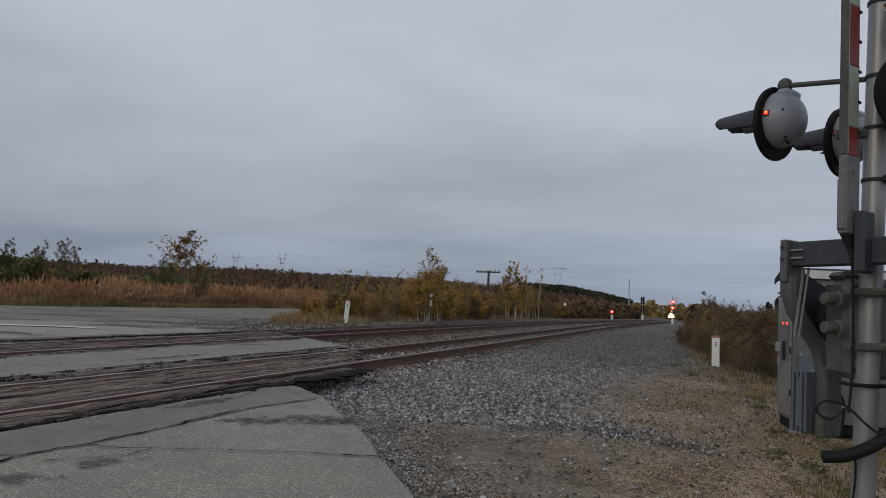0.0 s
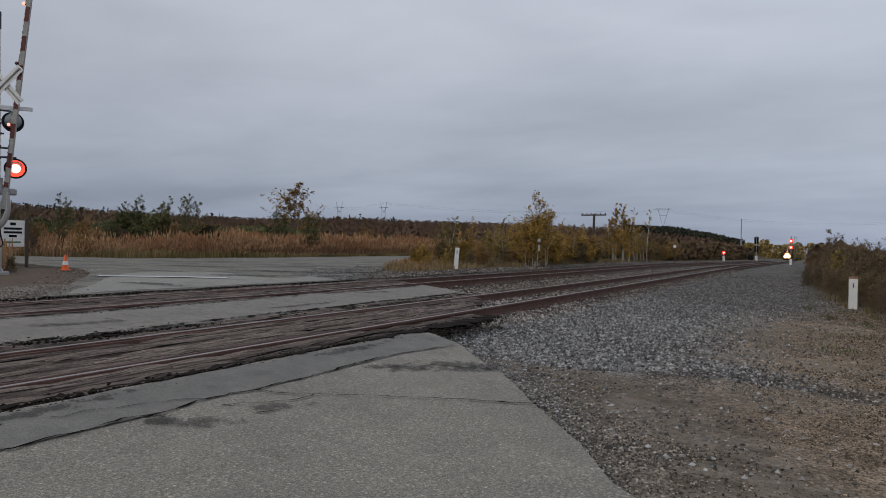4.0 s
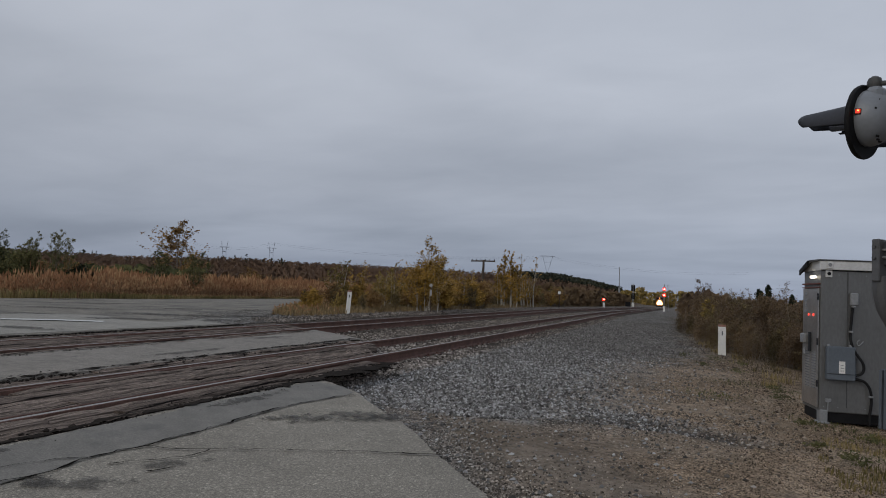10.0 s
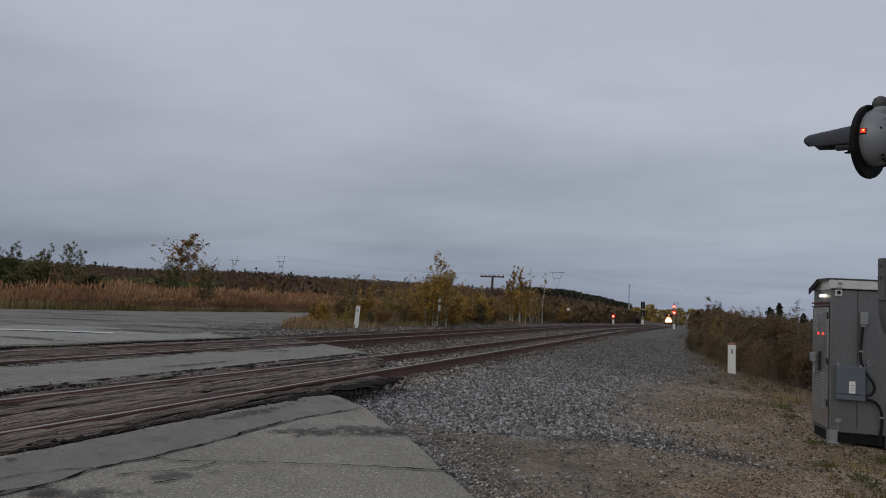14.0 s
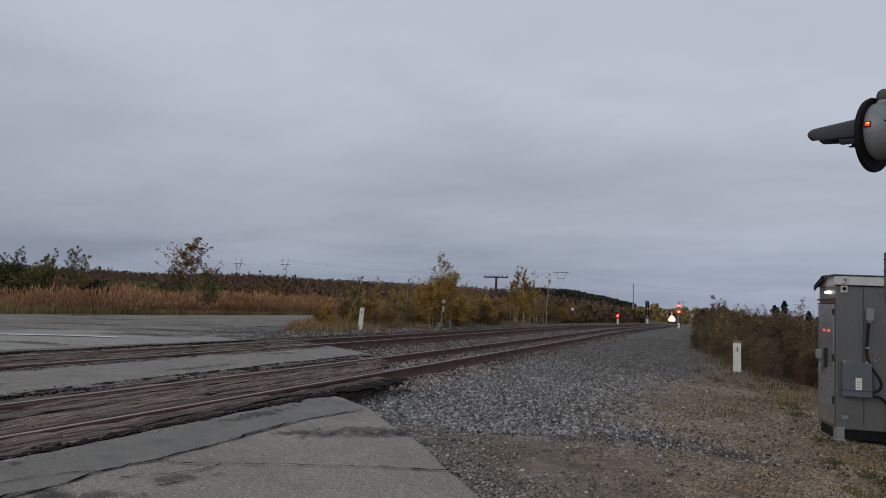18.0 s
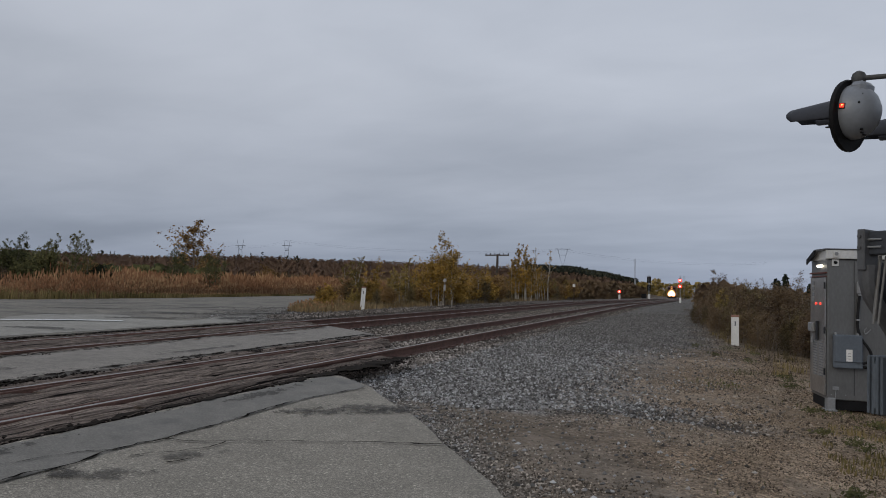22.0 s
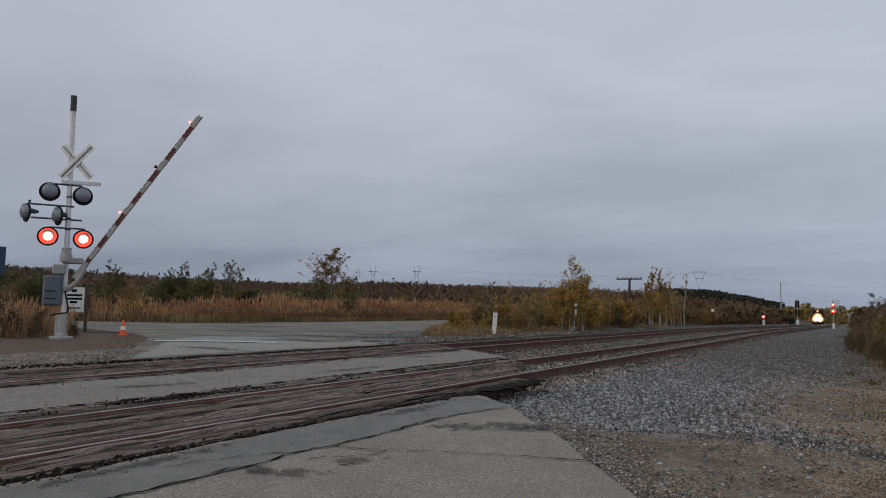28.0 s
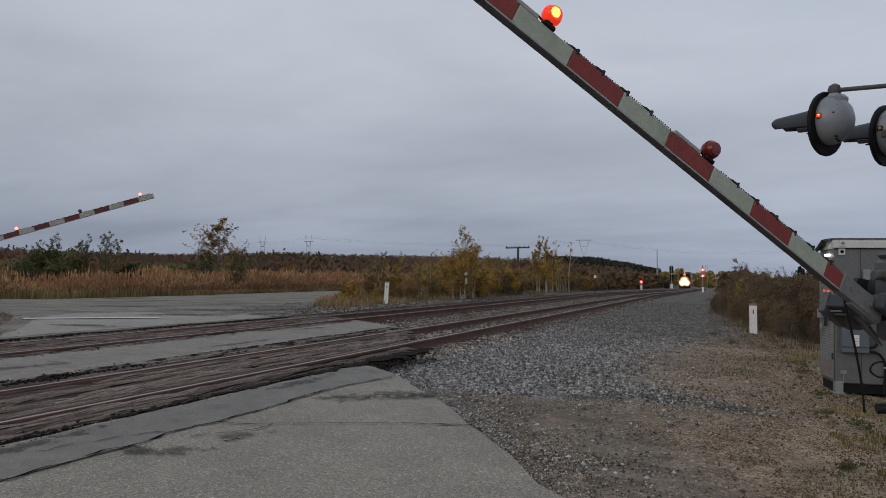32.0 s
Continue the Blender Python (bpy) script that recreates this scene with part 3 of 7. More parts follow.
    l.new(mix(patchy, (0.62, 0.61, 0.60), (1.25, 1.25, 1.25)), sh.inputs[7])
    col = sh.outputs[2]
    # darker tone farther along, and broad random darker patches
    far_tone = step(math_("ADD", sep.outputs[1], math_("MULTIPLY", math_("SUBTRACT", noisy(0.35), 0.5), 16.0)), 13.0, 22.0)
    blotch = step(noisy(0.55, 5.0), 0.42, 0.60)
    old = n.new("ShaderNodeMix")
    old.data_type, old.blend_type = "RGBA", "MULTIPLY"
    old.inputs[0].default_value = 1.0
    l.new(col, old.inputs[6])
    l.new(mix(blotch, mix(far_tone, (1.26, 1.25, 1.24), (0.84, 0.83, 0.81)), mix(far_tone, (1.05, 1.01, 0.96), (0.64, 0.62, 0.59))), old.inputs[7])
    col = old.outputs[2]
    left = step(math_("ADD", sep.outputs[0], math_("MULTIPLY", noisy(0.5), 2.5)), -12.3, -13.6)
    col = mix(left, col, field)
    # trampled dirt at the corner behind the stop line
    corner = math_("MULTIPLY", step(sep.outputs[1], 17.5, 14.5), step(math_("ADD", sep.outputs[0], math_("MULTIPLY", noisy(0.7), 3.0)), -24.0, -20.5))
    col = mix(math_("MULTIPLY", corner, left), col, mix(noisy(2.5, 6.0), (0.115, 0.083, 0.06), (0.20, 0.152, 0.115)))
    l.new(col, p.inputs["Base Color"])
    bp = n.new("ShaderNodeBump")
    bp.inputs["Strength"].default_value, bp.inputs["Distance"].default_value = 0.9, 0.03
    h = math_("MULTIPLY_ADD", grain, 0.6, vo.outputs["Distance"])
    l.new(h, bp.inputs["Height"])
    l.new(bp.outputs[0], p.inputs["Normal"])
    return m


GROUND_MAT = ground_material()
ground = ground_sheet()


def ragged(poly, amount, step, seed):
    """The outline cut into short pieces and worn uneven."""
    out = []
    for (a, b), (c, d) in zip(poly, poly[1:] + poly[:1]):
        k = max(1, int(math.hypot(c - a, d - b) / step))
        for i in range(k):
            x, y = a + (c - a) * i / k, b + (d - b) * i / k
            out.append((x + amount * noise.noise((x * 1.7, y * 1.7, seed)), y + amount * noise.noise((x * 1.7, y * 1.7, seed + 7))))
    return out


def paved(name, poly, cell, label, mat, thick=0.09, lift=0.0):
    """A paved sheet: a fine grid cut by the worn outline, with a broken edge."""
    edge = ragged(poly, 0.07, 0.14 if cell < 1 else 0.3, 2.0)
    bm = bmesh.new()
    vs = [bm.verts.new((x, y, 0)) for x, y in edge]
    bm.faces.new(vs)
    x0, x1 = min(p[0] for p in edge), max(p[0] for p in edge)
    y0, y1 = min(p[1] for p in edge), max(p[1] for p in edge)
    for axis, a, b in ((0, x0, x1), (1, y0, y1)):
        k = int((b - a) / cell)
        for i in range(1, k):
            co, no = [0, 0, 0], [0, 0, 0]
            co[axis], no[axis] = a + (b - a) * i / k, 1
            bmesh.ops.bisect_plane(bm, geom=bm.verts[:] + bm.edges[:] + bm.faces[:], plane_co=co, plane_no=no)
    rim = [e for e in bm.edges if e.is_boundary]
    low = bmesh.ops.extrude_edge_only(bm, edges=rim)["geom"]
    down = {v for v in low if isinstance(v, bmesh.types.BMVert)}
    for v in bm.verts:
        x, y = v.co.x, v.co.y
        v.co.z = road_z(x, y) + lift + 0.012 * noise.noise((x * 0.8, y * 0.8, 1.0)) - (thick if v in down else 0)
    bmesh.ops.recalc_face_normals(bm, faces=bm.faces[:])
    me = bpy.data.meshes.new(name)
    bm.to_mesh(me)
    bm.free()
    me.materials.append(mat)
    ob = new(name, me)
    return tagged(ob, label, "road", kind="structure")


paved("road", NEAR_ROAD, 0.9, "worn grey asphalt road with long cracks and stains", ASPHALT)
paved("road", FAR_ROAD, 2.2, "wide worn asphalt apron beyond the tracks", ASPHALT_FAR)
paved("road_patch", [(-11.95, 8.5), (-13.4, 10.1), (-15.3, 11.9), (-16.7, 13.5), (-17.2, 14.9), (-16.7, 15.9), (-15.4, 16.1), (-14.2, 15.3), (-13.3, 15.1), (-12.7, 15.6), (-13.4, 18.0), (-13.0, 19.0), (-12.4, 17.9), (-11.95, 17.0)], 0.9, "paler relaid asphalt round the stop line", ASPHALT_PALE, 0.02, 0.006)
paved("road", [(-6.98 - 0.25, -3.2), (-6.98 - 0.25, 15.4), (-8.0, 16.0), (-9.1, 16.6), (-9.1, -3.2)], 0.8, "patched asphalt infill between the two tracks", ASPHALT_DARK)


# ---- railway ----
TRACKS = [(-5.144, -6.651, 0.0), (-9.459, -10.966, 0.078)]
RAIL_SHAPE = [(-0.07, -0.172), (0.07, -0.172), (0.07, -0.158), (0.012, -0.14), (0.012, -0.045), (0.036, -0.035), (0.036, -0.006),
              (0.028, 0.0), (-0.028, 0.0), (-0.036, -0.006), (-0.036, -0.035), (-0.012, -0.045), (-0.012, -0.14), (-0.07, -0.158)]


def rail_build(x, z):
    ys = [-90, -30, 0, 30, 60, 90, 130, 180, 250, 340, 450, 600]
    b, n = Build(), len(RAIL_SHAPE)
    vs = [(x + u, y, z + w + fall(y)) for y in ys for u, w in RAIL_SHAPE]
    for i in range(len(ys) - 1):
        for k in range(n):
            b.mi = 1 if k == 7 else 0
            b.f.append((i * n + k, i * n + (k + 1) % n, (i + 1) * n + (k + 1) % n, (i + 1) * n + k))
            b.m.append(b.mi)
    b.v = vs
    return b


def in_crossing(y, x):
    return y < lerp(-x, [(4.4, 8.6), (5.1, 11.6), (6.7, 14.8), (9.2, 16.6), (11.2, 18.8)])


def railway_track(near, far, z, label):
    root = thing("railway_track", label, "railway track")
    part("rail", rail_build(near, z), [RAIL, RAIL_TOP], root)
    part("rail", rail_build(far, z), [RAIL, RAIL_TOP], root)
    mid = (near + far) / 2
    tie = Build().box(-1.28, 1.28, -0.11, 0.11, -0.17, 0.0, bevel=0.012).mesh("tie", TIE)
    rest, k, y = Build(), 0, 8.2
    rng = random.Random(int(-near * 10))
    while y < 330:
        if not in_crossing(y - 0.3, mid):
            at = pose(mid + rng.uniform(-0.03, 0.03), y, z - 0.172 + fall(y), 0, 0, rng.uniform(-1.2, 1.2))
            if k < 120:
                ob = new("tie", tie)
                ob.parent, ob.matrix_basis = root, at
            else:
                rest.box(-1.28, 1.28, -0.11, 0.11, -0.17, 0.0, at)
            k += 1
        y += 0.53
    tagged(part("far_ties", rest, TIE, root), kind="stuff")
    # spikes and plates beside each rail, near ones only
    plate = Build().box(-0.17, 0.17, -0.09, 0.09, 0, 0.014, bevel=0.004)
    for sx in (-0.1, 0.1):
        plate.box(sx - 0.02, sx + 0.02, -0.03, 0.03, 0.012, 0.045, bevel=0.006)
    plate = plate.mesh("tie_plate", RAIL)
    y = 8.2
    while y < 36:
        for x in (near, far):
            if not in_crossing(y - 0.3, x):
                ob = new("tie_plate", plate)
                ob.parent, ob.matrix_basis = root, pose(x, y, z - 0.174)
        y += 0.53
    return root


railway_track(*TRACKS[0], "rusty railway track on dark ties in grey ballast")
railway_track(*TRACKS[1], "second rusty railway track beyond the first")


# ---- crossing planks: long timbers laid beside and between the rails ----
def crossing_deck(near, far, z, y0, label, seed):
    root = thing("crossing_deck", label, "crossing deck", kind="structure")
    rng = random.Random(seed)
    lanes = [(near + 0.06, near + 0.215, 0), (near + 0.245, near + 0.40, 0), (near + 0.435, near + 0.59, 0)]
    lanes += [(far - 0.215, far - 0.06, 0), (far - 0.40, far - 0.245, 0), (far - 0.58, far - 0.43, 0)]
    inner0, inner1 = far + 0.15, near - 0.15
    w = (inner1 - inner0) / 6
    lanes += [(inner0 + k * w, inner0 + (k + 1) * w - 0.040, 1) for k in range(6)]
    for a, b, mid in lanes:
        y, end = y0, lerp(-(a + b) / 2, [(4.4, 10.0), (5.1, 11.4), (6.7, 14.6), (9.2, 16.4), (11.2, 18.6)]) + rng.uniform(-0.3, 0.3)
        while y < end - 0.4:
            length = min(rng.uniform(2.2, 3.3), end - y)
            h = z - rng.uniform(0.002, 0.036) - (0.008 if not mid else 0.0)
            bl = Build()
            # a worn timber: sagging top in short pieces, split ends
            n = 9
            vs, fs = [], []
            for i in range(n + 1):
                yy = y + 0.008 + (length - 0.016) * i / n
                sag = 0.024 * noise.noise((a * 7, yy * 2.6, seed)) - (0.014 if i in (0, n) else 0)
                e = 0.012 * noise.noise((a * 9, yy * 3.1, seed + 4))
                vs += [(a + e, yy, h - 0.16), (a + e, yy, h - 0.02 + sag), (a + e + 0.018, yy, h + sag), (b + e - 0.018, yy, h + sag), (b + e, yy, h - 0.02 + sag), (b + e, yy, h - 0.16)]
            for i in range(n):
                fs += [(i * 6 + k, (i + 1) * 6 + k, (i + 1) * 6 + (k + 1) % 6, i * 6 + (k + 1) % 6) for k in range(6)]
            fs += [(5, 4, 3, 2, 1, 0), tuple(n * 6 + k for k in range(6))]
            bl.add(vs, fs)
            part("plank", bl, PLANK, root)
            y += length
    # steel edging of the wheel gaps
    for a in (near - 0.125, far + 0.125):
        y1 = lerp(-a, [(4.4, 10.0), (5.1, 11.4), (6.7, 14.6), (9.2, 16.4), (11.2, 18.6)])
        part("edging_bar", Build().box(a - 0.016, a + 0.016, y0, y1, z - 0.12, z - 0.006, bevel=0.006), RAIL, root)
    # dark packed dirt under the timbers
    base = Build().box(far - 0.6, near + 0.62, y0, 8.0, z - 0.3, z - 0.075)
    part("bed", base, CRACK, root)
    return root


crossing_deck(*TRACKS[0], -3.2, "worn dark timber crossing deck beside and between rails", 3)
crossing_deck(*TRACKS[1], -3.2, "worn timber crossing deck of the second track", 5)


# ---- loose stones ----
def stones(name, count, region, size, label, seed, mat=None):
    """Broken stones with six corners each, thrown over a region."""
    rng = random.Random(seed)
    vs, fs = [], []
    base = [(1, 0, 0), (-1, 0, 0), (0, 1, 0), (0, -1, 0), (0, 0, 1), (0, 0, -1)]
    tri = [(0, 2, 4), (2, 1, 4), (1, 3, 4), (3, 0, 4), (2, 0, 5), (1, 2, 5), (3, 1, 5), (0, 3, 5)]
    made = 0
    while made < count:
        spot = region(rng)
        if spot is None:
            continue
        x, y = spot
        s = size * rng.uniform(0.45, 1.25)
        z = (max(ground_z(x, y), road_z(x, y)) if x < -11.7 else ground_z(x, y)) + s * 0.28 + 0.022 * noise.noise((x * 1.1, y * 1.1, 3.0))
        c, d = math.cos(rng.uniform(0, 6.28)), math.sin(rng.uniform(0, 6.28))
        k = len(vs)
        for p in base:
            px, py, pz = p[0] * rng.uniform(0.6, 1.2), p[1] * rng.uniform(0.6, 1.2), p[2] * rng.uniform(0.5, 0.95)
            px += 0.25 * pz * c
            vs.append((x + s * (px * c - py * d), y + s * (px * d + py * c), z + s * pz))
        fs.extend((a + k, b + k, e_ + k) for a, b, e_ in tri)
        made += 1
    b = Build()
    b.v, b.f, b.m = vs, fs, [0] * len(fs)
    ob = new(name, b.mesh(name, mat or STONES))
    return tagged(ob, label, "gravel", kind="stuff")


def stone_material(name="loose_stones", tint=(1.0, 1.0, 1.01), tan=(1.2, 3.0)):
    m = bpy.data.materials.new(name)
    m.use_nodes = True
    n, l = m.node_tree.nodes, m.node_tree.links
    p = n["Principled BSDF"]
    p.inputs["Roughness"].default_value = 0.9
    p.inputs["Specular IOR Level"].default_value = 0.25
    g = n.new("ShaderNodeNewGeometry")
    r = n.new("ShaderNodeValToRGB")
    e_ = r.color_ramp.elements
    e_[0].position, e_[0].color = 0.0, (0.042 * tint[0], 0.039 * tint[1], 0.036 * tint[2], 1)
    e_[1].position, e_[1].color = 1.0, (0.56 * tint[0], 0.56 * tint[1], 0.555 * tint[2], 1)
    e_.new(0.5).color = (0.158 * tint[0], 0.154 * tint[1], 0.147 * tint[2], 1)
    e_.new(0.85).color = (0.345 * tint[0], 0.341 * tint[1], 0.333 * tint[2], 1)
    l.new(g.outputs["Random Per Island"], r.inputs["Fac"])
    s = n.new("ShaderNodeSeparateXYZ")
    l.new(g.outputs["Position"], s.inputs[0])
    t = n.new("ShaderNodeTexNoise")
    t.inputs["Scale"].default_value = 0.7
    l.new(g.outputs["Position"], t.inputs["Vector"])
    a = n.new("ShaderNodeMath")
    a.operation = "MULTIPLY_ADD"
    a.inputs[1].default_value = 3.2
    l.new(t.outputs["Fac"], a.inputs[0])
    l.new(s.outputs[0], a.inputs[2])
    q = n.new("ShaderNodeMapRange")
    q.inputs["From Min"].default_value, q.inputs["From Max"].default_value = tan
    l.new(a.outputs[0], q.inputs["Value"])
    x = n.new("ShaderNodeMix")
    x.data_type, x.blend_type = "RGBA", "MULTIPLY"
    l.new(q.outputs[0], x.inputs[0])
    l.new(r.outputs["Color"], x.inputs[6])
    x.inputs[7].default_value = (0.86, 0.69, 0.52, 1)
    # darker tone for stones farther along
    t2 = n.new("ShaderNodeTexNoise")
    t2.inputs["Scale"].default_value = 0.35
    l.new(g.outputs["Position"], t2.inputs["Vector"])
    a2 = n.new("ShaderNodeMath")
    a2.operation = "MULTIPLY_ADD"
    a2.inputs[1].default_value = 16.0
    l.new(t2.outputs["Fac"], a2.inputs[0])
    l.new(s.outputs[1], a2.inputs[2])
    q2 = n.new("ShaderNodeMapRange")
    q2.inputs["From Min"].default_value, q2.inputs["From Max"].default_value = 21.0, 30.0
    l.new(a2.outputs[0], q2.inputs["Value"])
    x2 = n.new("ShaderNodeMix")
    x2.data_type, x2.blend_type = "RGBA", "MULTIPLY"
    l.new(q2.outputs[0], x2.inputs[0])
    l.new(x.outputs[2], x2.inputs[6])
    x2.inputs[7].default_value = (0.70, 0.68, 0.66, 1)
    l.new(x2.outputs[2], p.inputs["Base Color"])
    return m


STONES = stone_material()
RUSTY_STONES = stone_material("rust_stained_stones", (0.97, 0.88, 0.81))
TAN_STONES = stone_material("tan_pebbles", (1.08, 1.02, 0.95), (-0.4, 2.4))


def near_ballast(rng):
    y = 5.0 + 40 * rng.random() ** 1.6
    x = rng.uniform(-4.5, 1.7)
    if inside(x, y, NEAR_ROAD) or (x > -4.45 and y < 9 and inside(x - 0.06, y - 0.1, NEAR_ROAD)):
        return None
    soft = 0.8 * noise.noise((x * 0.9, y * 0.9, 4.0))
    line = -1.35 + lerp(y, [(8.5, 1.8), (9.9, 0.0), (14.0, 0.0), (22.0, 1.5)]) + soft
    keep = 1.0 if x < line - 0.7 else max(0.10, 1 - (x - line + 0.7) / 1.6)
    low = 7.65 + 0.3 * max(0.0, -2.0 - x) + lerp(x, [(-1.9, 0.0), (-0.9, 0.75)])
    if y < low + soft * 0.4:
        keep *= 0.10 if x < -2.2 else 0.03
    if -1.7 < x < 0.5 and low < y < low + 0.4 + soft * 0.3:
        keep *= 0.3
    bare = noise.noise((x * 0.5, y * 0.22, 9.0))
    if rng.random() > keep * (0.55 + 0.45 * (bare > -0.1)):
        return None
    return x, y


def track_ballast(rng):
    y = 9.0 + 45 * rng.random() ** 1.6
    x = rng.uniform(-13.0, -4.3)
    if in_crossing(y + 0.2, x) or (inside(x, y, FAR_ROAD)) or (-9.2 < x < -7.1 and y < 16.6):
        return None
    if any(abs(x - r) < 0.09 for r in (-5.144, -6.651, -9.459, -10.966)):
        return None
    return x, y


def verge(rng):
    x, y = rng.uniform(-3.4, 3.2), 3.2 + 17 * rng.random() ** 1.4
    if x < -1.6 and y > 8.2:
        return None
    off = 0.815 * x + 0.578 * y + 0.6 * noise.noise((x * 1.4, y * 1.4, 6.0))
    if 2.25 < off < 3.2 and y < 8 and rng.random() < 0.62:
        return None
    if noise.noise((x * 0.8, y * 0.8, 2.0)) < -0.12 and rng.random() < 0.8:
        return None
    return None if inside(x, y, NEAR_ROAD) else (x, y)


stones("ballast", 74000, near_ballast, 0.0225, "loose grey crushed stone ballast beside the track", 11)
stones("ballast", 50000, track_ballast, 0.036, "rust-stained crushed stone ballast round the ties", 12, RUSTY_STONES)
stones("gravel", 62000, verge, 0.0095, "tan pea gravel on the service track", 13, TAN_STONES)


def road_edge(rng):
    """Loose stones thrown over the broken edge of the road."""
    (a, b), (c, d) = rng.choice(EDGE_RUNS)
    t, w = rng.random(), rng.expovariate(3.6) - 0.07
    return a + (c - a) * t + 0.8 * w, b + (d - b) * t + 0.55 * w


def apron_edge(rng):
    """Gravel spread from the ballast over the rim of the far apron."""
    y = 16.8 + 9.0 * rng.random() ** 1.2
    x = lerp(y, [(16.8, -12.2), (17.7, -12.9), (20.8, -14.0), (24.4, -15.3), (27.4, -16.8), (31, -18.8)]) + rng.gauss(0.35, 0.95)
    return None if x > -11.7 else (x, y)


def dirt_rim(rng):
    """Loose stones where the apron meets the dirt corner."""
    (a, b), (c, d) = rng.choice((((-11.8, 8.0), (-12.8, 9.0)), ((-12.8, 9.0), (-17.0, 12.7)), ((-17.0, 12.7), (-19.8, 14.4))))
    t = rng.random()
    return a + (c - a) * t + rng.gauss(-0.15, 0.28), b + (d - b) * t + rng.gauss(-0.2, 0.28)


stones("gravel", 7000, apron_edge, 0.019, "loose grey gravel spread over the apron's rim", 15)
stones("gravel", 900, dirt_rim, 0.016, "loose stones where the apron meets bare dirt", 16, RUSTY_STONES)
EDGE_RUNS = [(p, q) for p, q in zip(NEAR_ROAD, NEAR_ROAD[1:]) if max(p[0], q[0]) > -4.3 and max(p[1], q[1]) > 3.5 and min(p[0], q[0]) < 2]
if EDGE_RUNS:
    stones("gravel", 15000, road_edge, 0.012, "loose stones along the broken road edge", 14, TAN_STONES)


# ---- painted stop line and tar cracks ----
def ribbon(points, width, lift, rough=0.0, seed=0):
    """A thin strip on the road along the points."""
    b, vs = Build(), []
    pts = []
    for (x0, y0), (x1, y1) in zip(points, points[1:]):
        n = max(2, int(math.hypot(x1 - x0, y1 - y0) / 0.06))
        pts += [(x0 + (x1 - x0) * k / n, y0 + (y1 - y0) * k / n) for k in range(n)]
    pts.append(points[-1])
    for i, (x, y) in enumerate(pts):
        u, v = pts[max(0, i - 1)], pts[min(len(pts) - 1, i + 1)]
        d = Vector((v[0] - u[0], v[1] - u[1])).normalized()
        w = width / 2 * (1 + rough * 1.6 * noise.noise((x * 6, y * 6, seed)))
        ox = rough * 0.05 * noise.noise((x * 9, y * 9, seed + 3.0))
        x, y = x - d.y * ox, y + d.x * ox
        z = road_z(x, y) + 0.012 * noise.noise((x * 0.8, y * 0.8, 1.0)) + lift
        vs += [(x - d.y * w, y + d.x * w, z), (x + d.y * w, y - d.x * w, z)]
    b.add(vs, [(2 * i + 1, 2 * i + 3, 2 * i + 2, 2 * i) for i in range(len(pts) - 1)])
    return b


STOPPAINT = material("worn_road_paint", (0.62, 0.62, 0.60), 0.8, vary=0.15, scale=3, fine=30, space="World", stain=(0.25, 0.25, 0.24), stain_scale=5)
thing("stop_line", "worn white painted stop line on asphalt", "road marking", build=ribbon([(-15.95, 12.1), (-13.55, 14.1)], 0.5, 0.020, 0.12, 2), mats=STOPPAINT, kind="structure")
CRACKS = [
    ([(-3.80, -2.0), (-3.84, 0.6), (-3.81, 2.6), (-3.80, 3.13), (-3.79, 3.62), (-3.83, 4.13), (-3.78, 4.55), (-3.79, 5.08), (-3.82, 5.95), (-3.82, 6.75), (-3.72, 7.42), (-3.62, 7.7)], 0.015),
    ([(-3.78, 4.50), (-3.58, 4.60), (-3.37, 4.72), (-3.07, 4.90), (-2.8, 5.05), (-2.47, 5.21), (-2.2, 5.33), (-1.9, 5.47)], 0.011),
    ([(-2.12, 5.37), (-1.98, 5.44), (-1.85, 5.49)], 0.022),
    ([(-3.37, 4.72), (-3.40, 4.45), (-3.56, 4.22), (-3.66, 4.05)], 0.010),
    ([(-3.82, 4.1), (-3.95, 3.9), (-4.05, 3.5), (-4.12, 3.1)], 0.008),
    ([(-3.35, 4.05), (-3.27, 4.18)], 0.014),
]
for line, width in CRACKS:
    thing("road_crack", "dark open crack in the asphalt", "crack", build=ribbon(line, width * 1.1, 0.014, 0.9, width * 99), mats=CRACK, kind="structure")
patch_b = Build()
rows_ = 44
for i in range(rows_ + 1):
    y = -3.0 + 11.05 * i / rows_
    xr = lerp(y, [(-3, -3.8), (0.6, -3.84), (3.6, -3.79), (4.13, -3.83), (5.1, -3.79), (6.75, -3.82), (7.42, -3.72), (7.75, -3.66), (8.05, -3.98)])
    x0 = -4.40 + 0.07 * noise.noise((y * 2.3, 0.0, 8.0))
    for k in range(4):
        x = x0 + (xr - x0) * k / 3
        patch_b.v.append((x, y, road_z(x, y) + 0.012 * noise.noise((x * 0.8, y * 0.8, 1.0)) + 0.006))
patch_b.f = [(i * 4 + k, i * 4 + k + 1, i * 4 + k + 5, i * 4 + k + 4) for i in range(rows_) for k in range(3)]
patch_b.m = [0] * len(patch_b.f)
thing("road_patch", "darker smooth asphalt strip along the planks", "road", build=patch_b, mats=ASPHALT_STRIP, kind="structure")


# dark soil packed between the asphalt and the outer timbers
SOIL = material("dark_soil", (0.022, 0.018, 0.015), 1.0, vary=0.5, scale=7, fine=40, bump=0.02, bump_scale=30, space="World", spec=0.05)
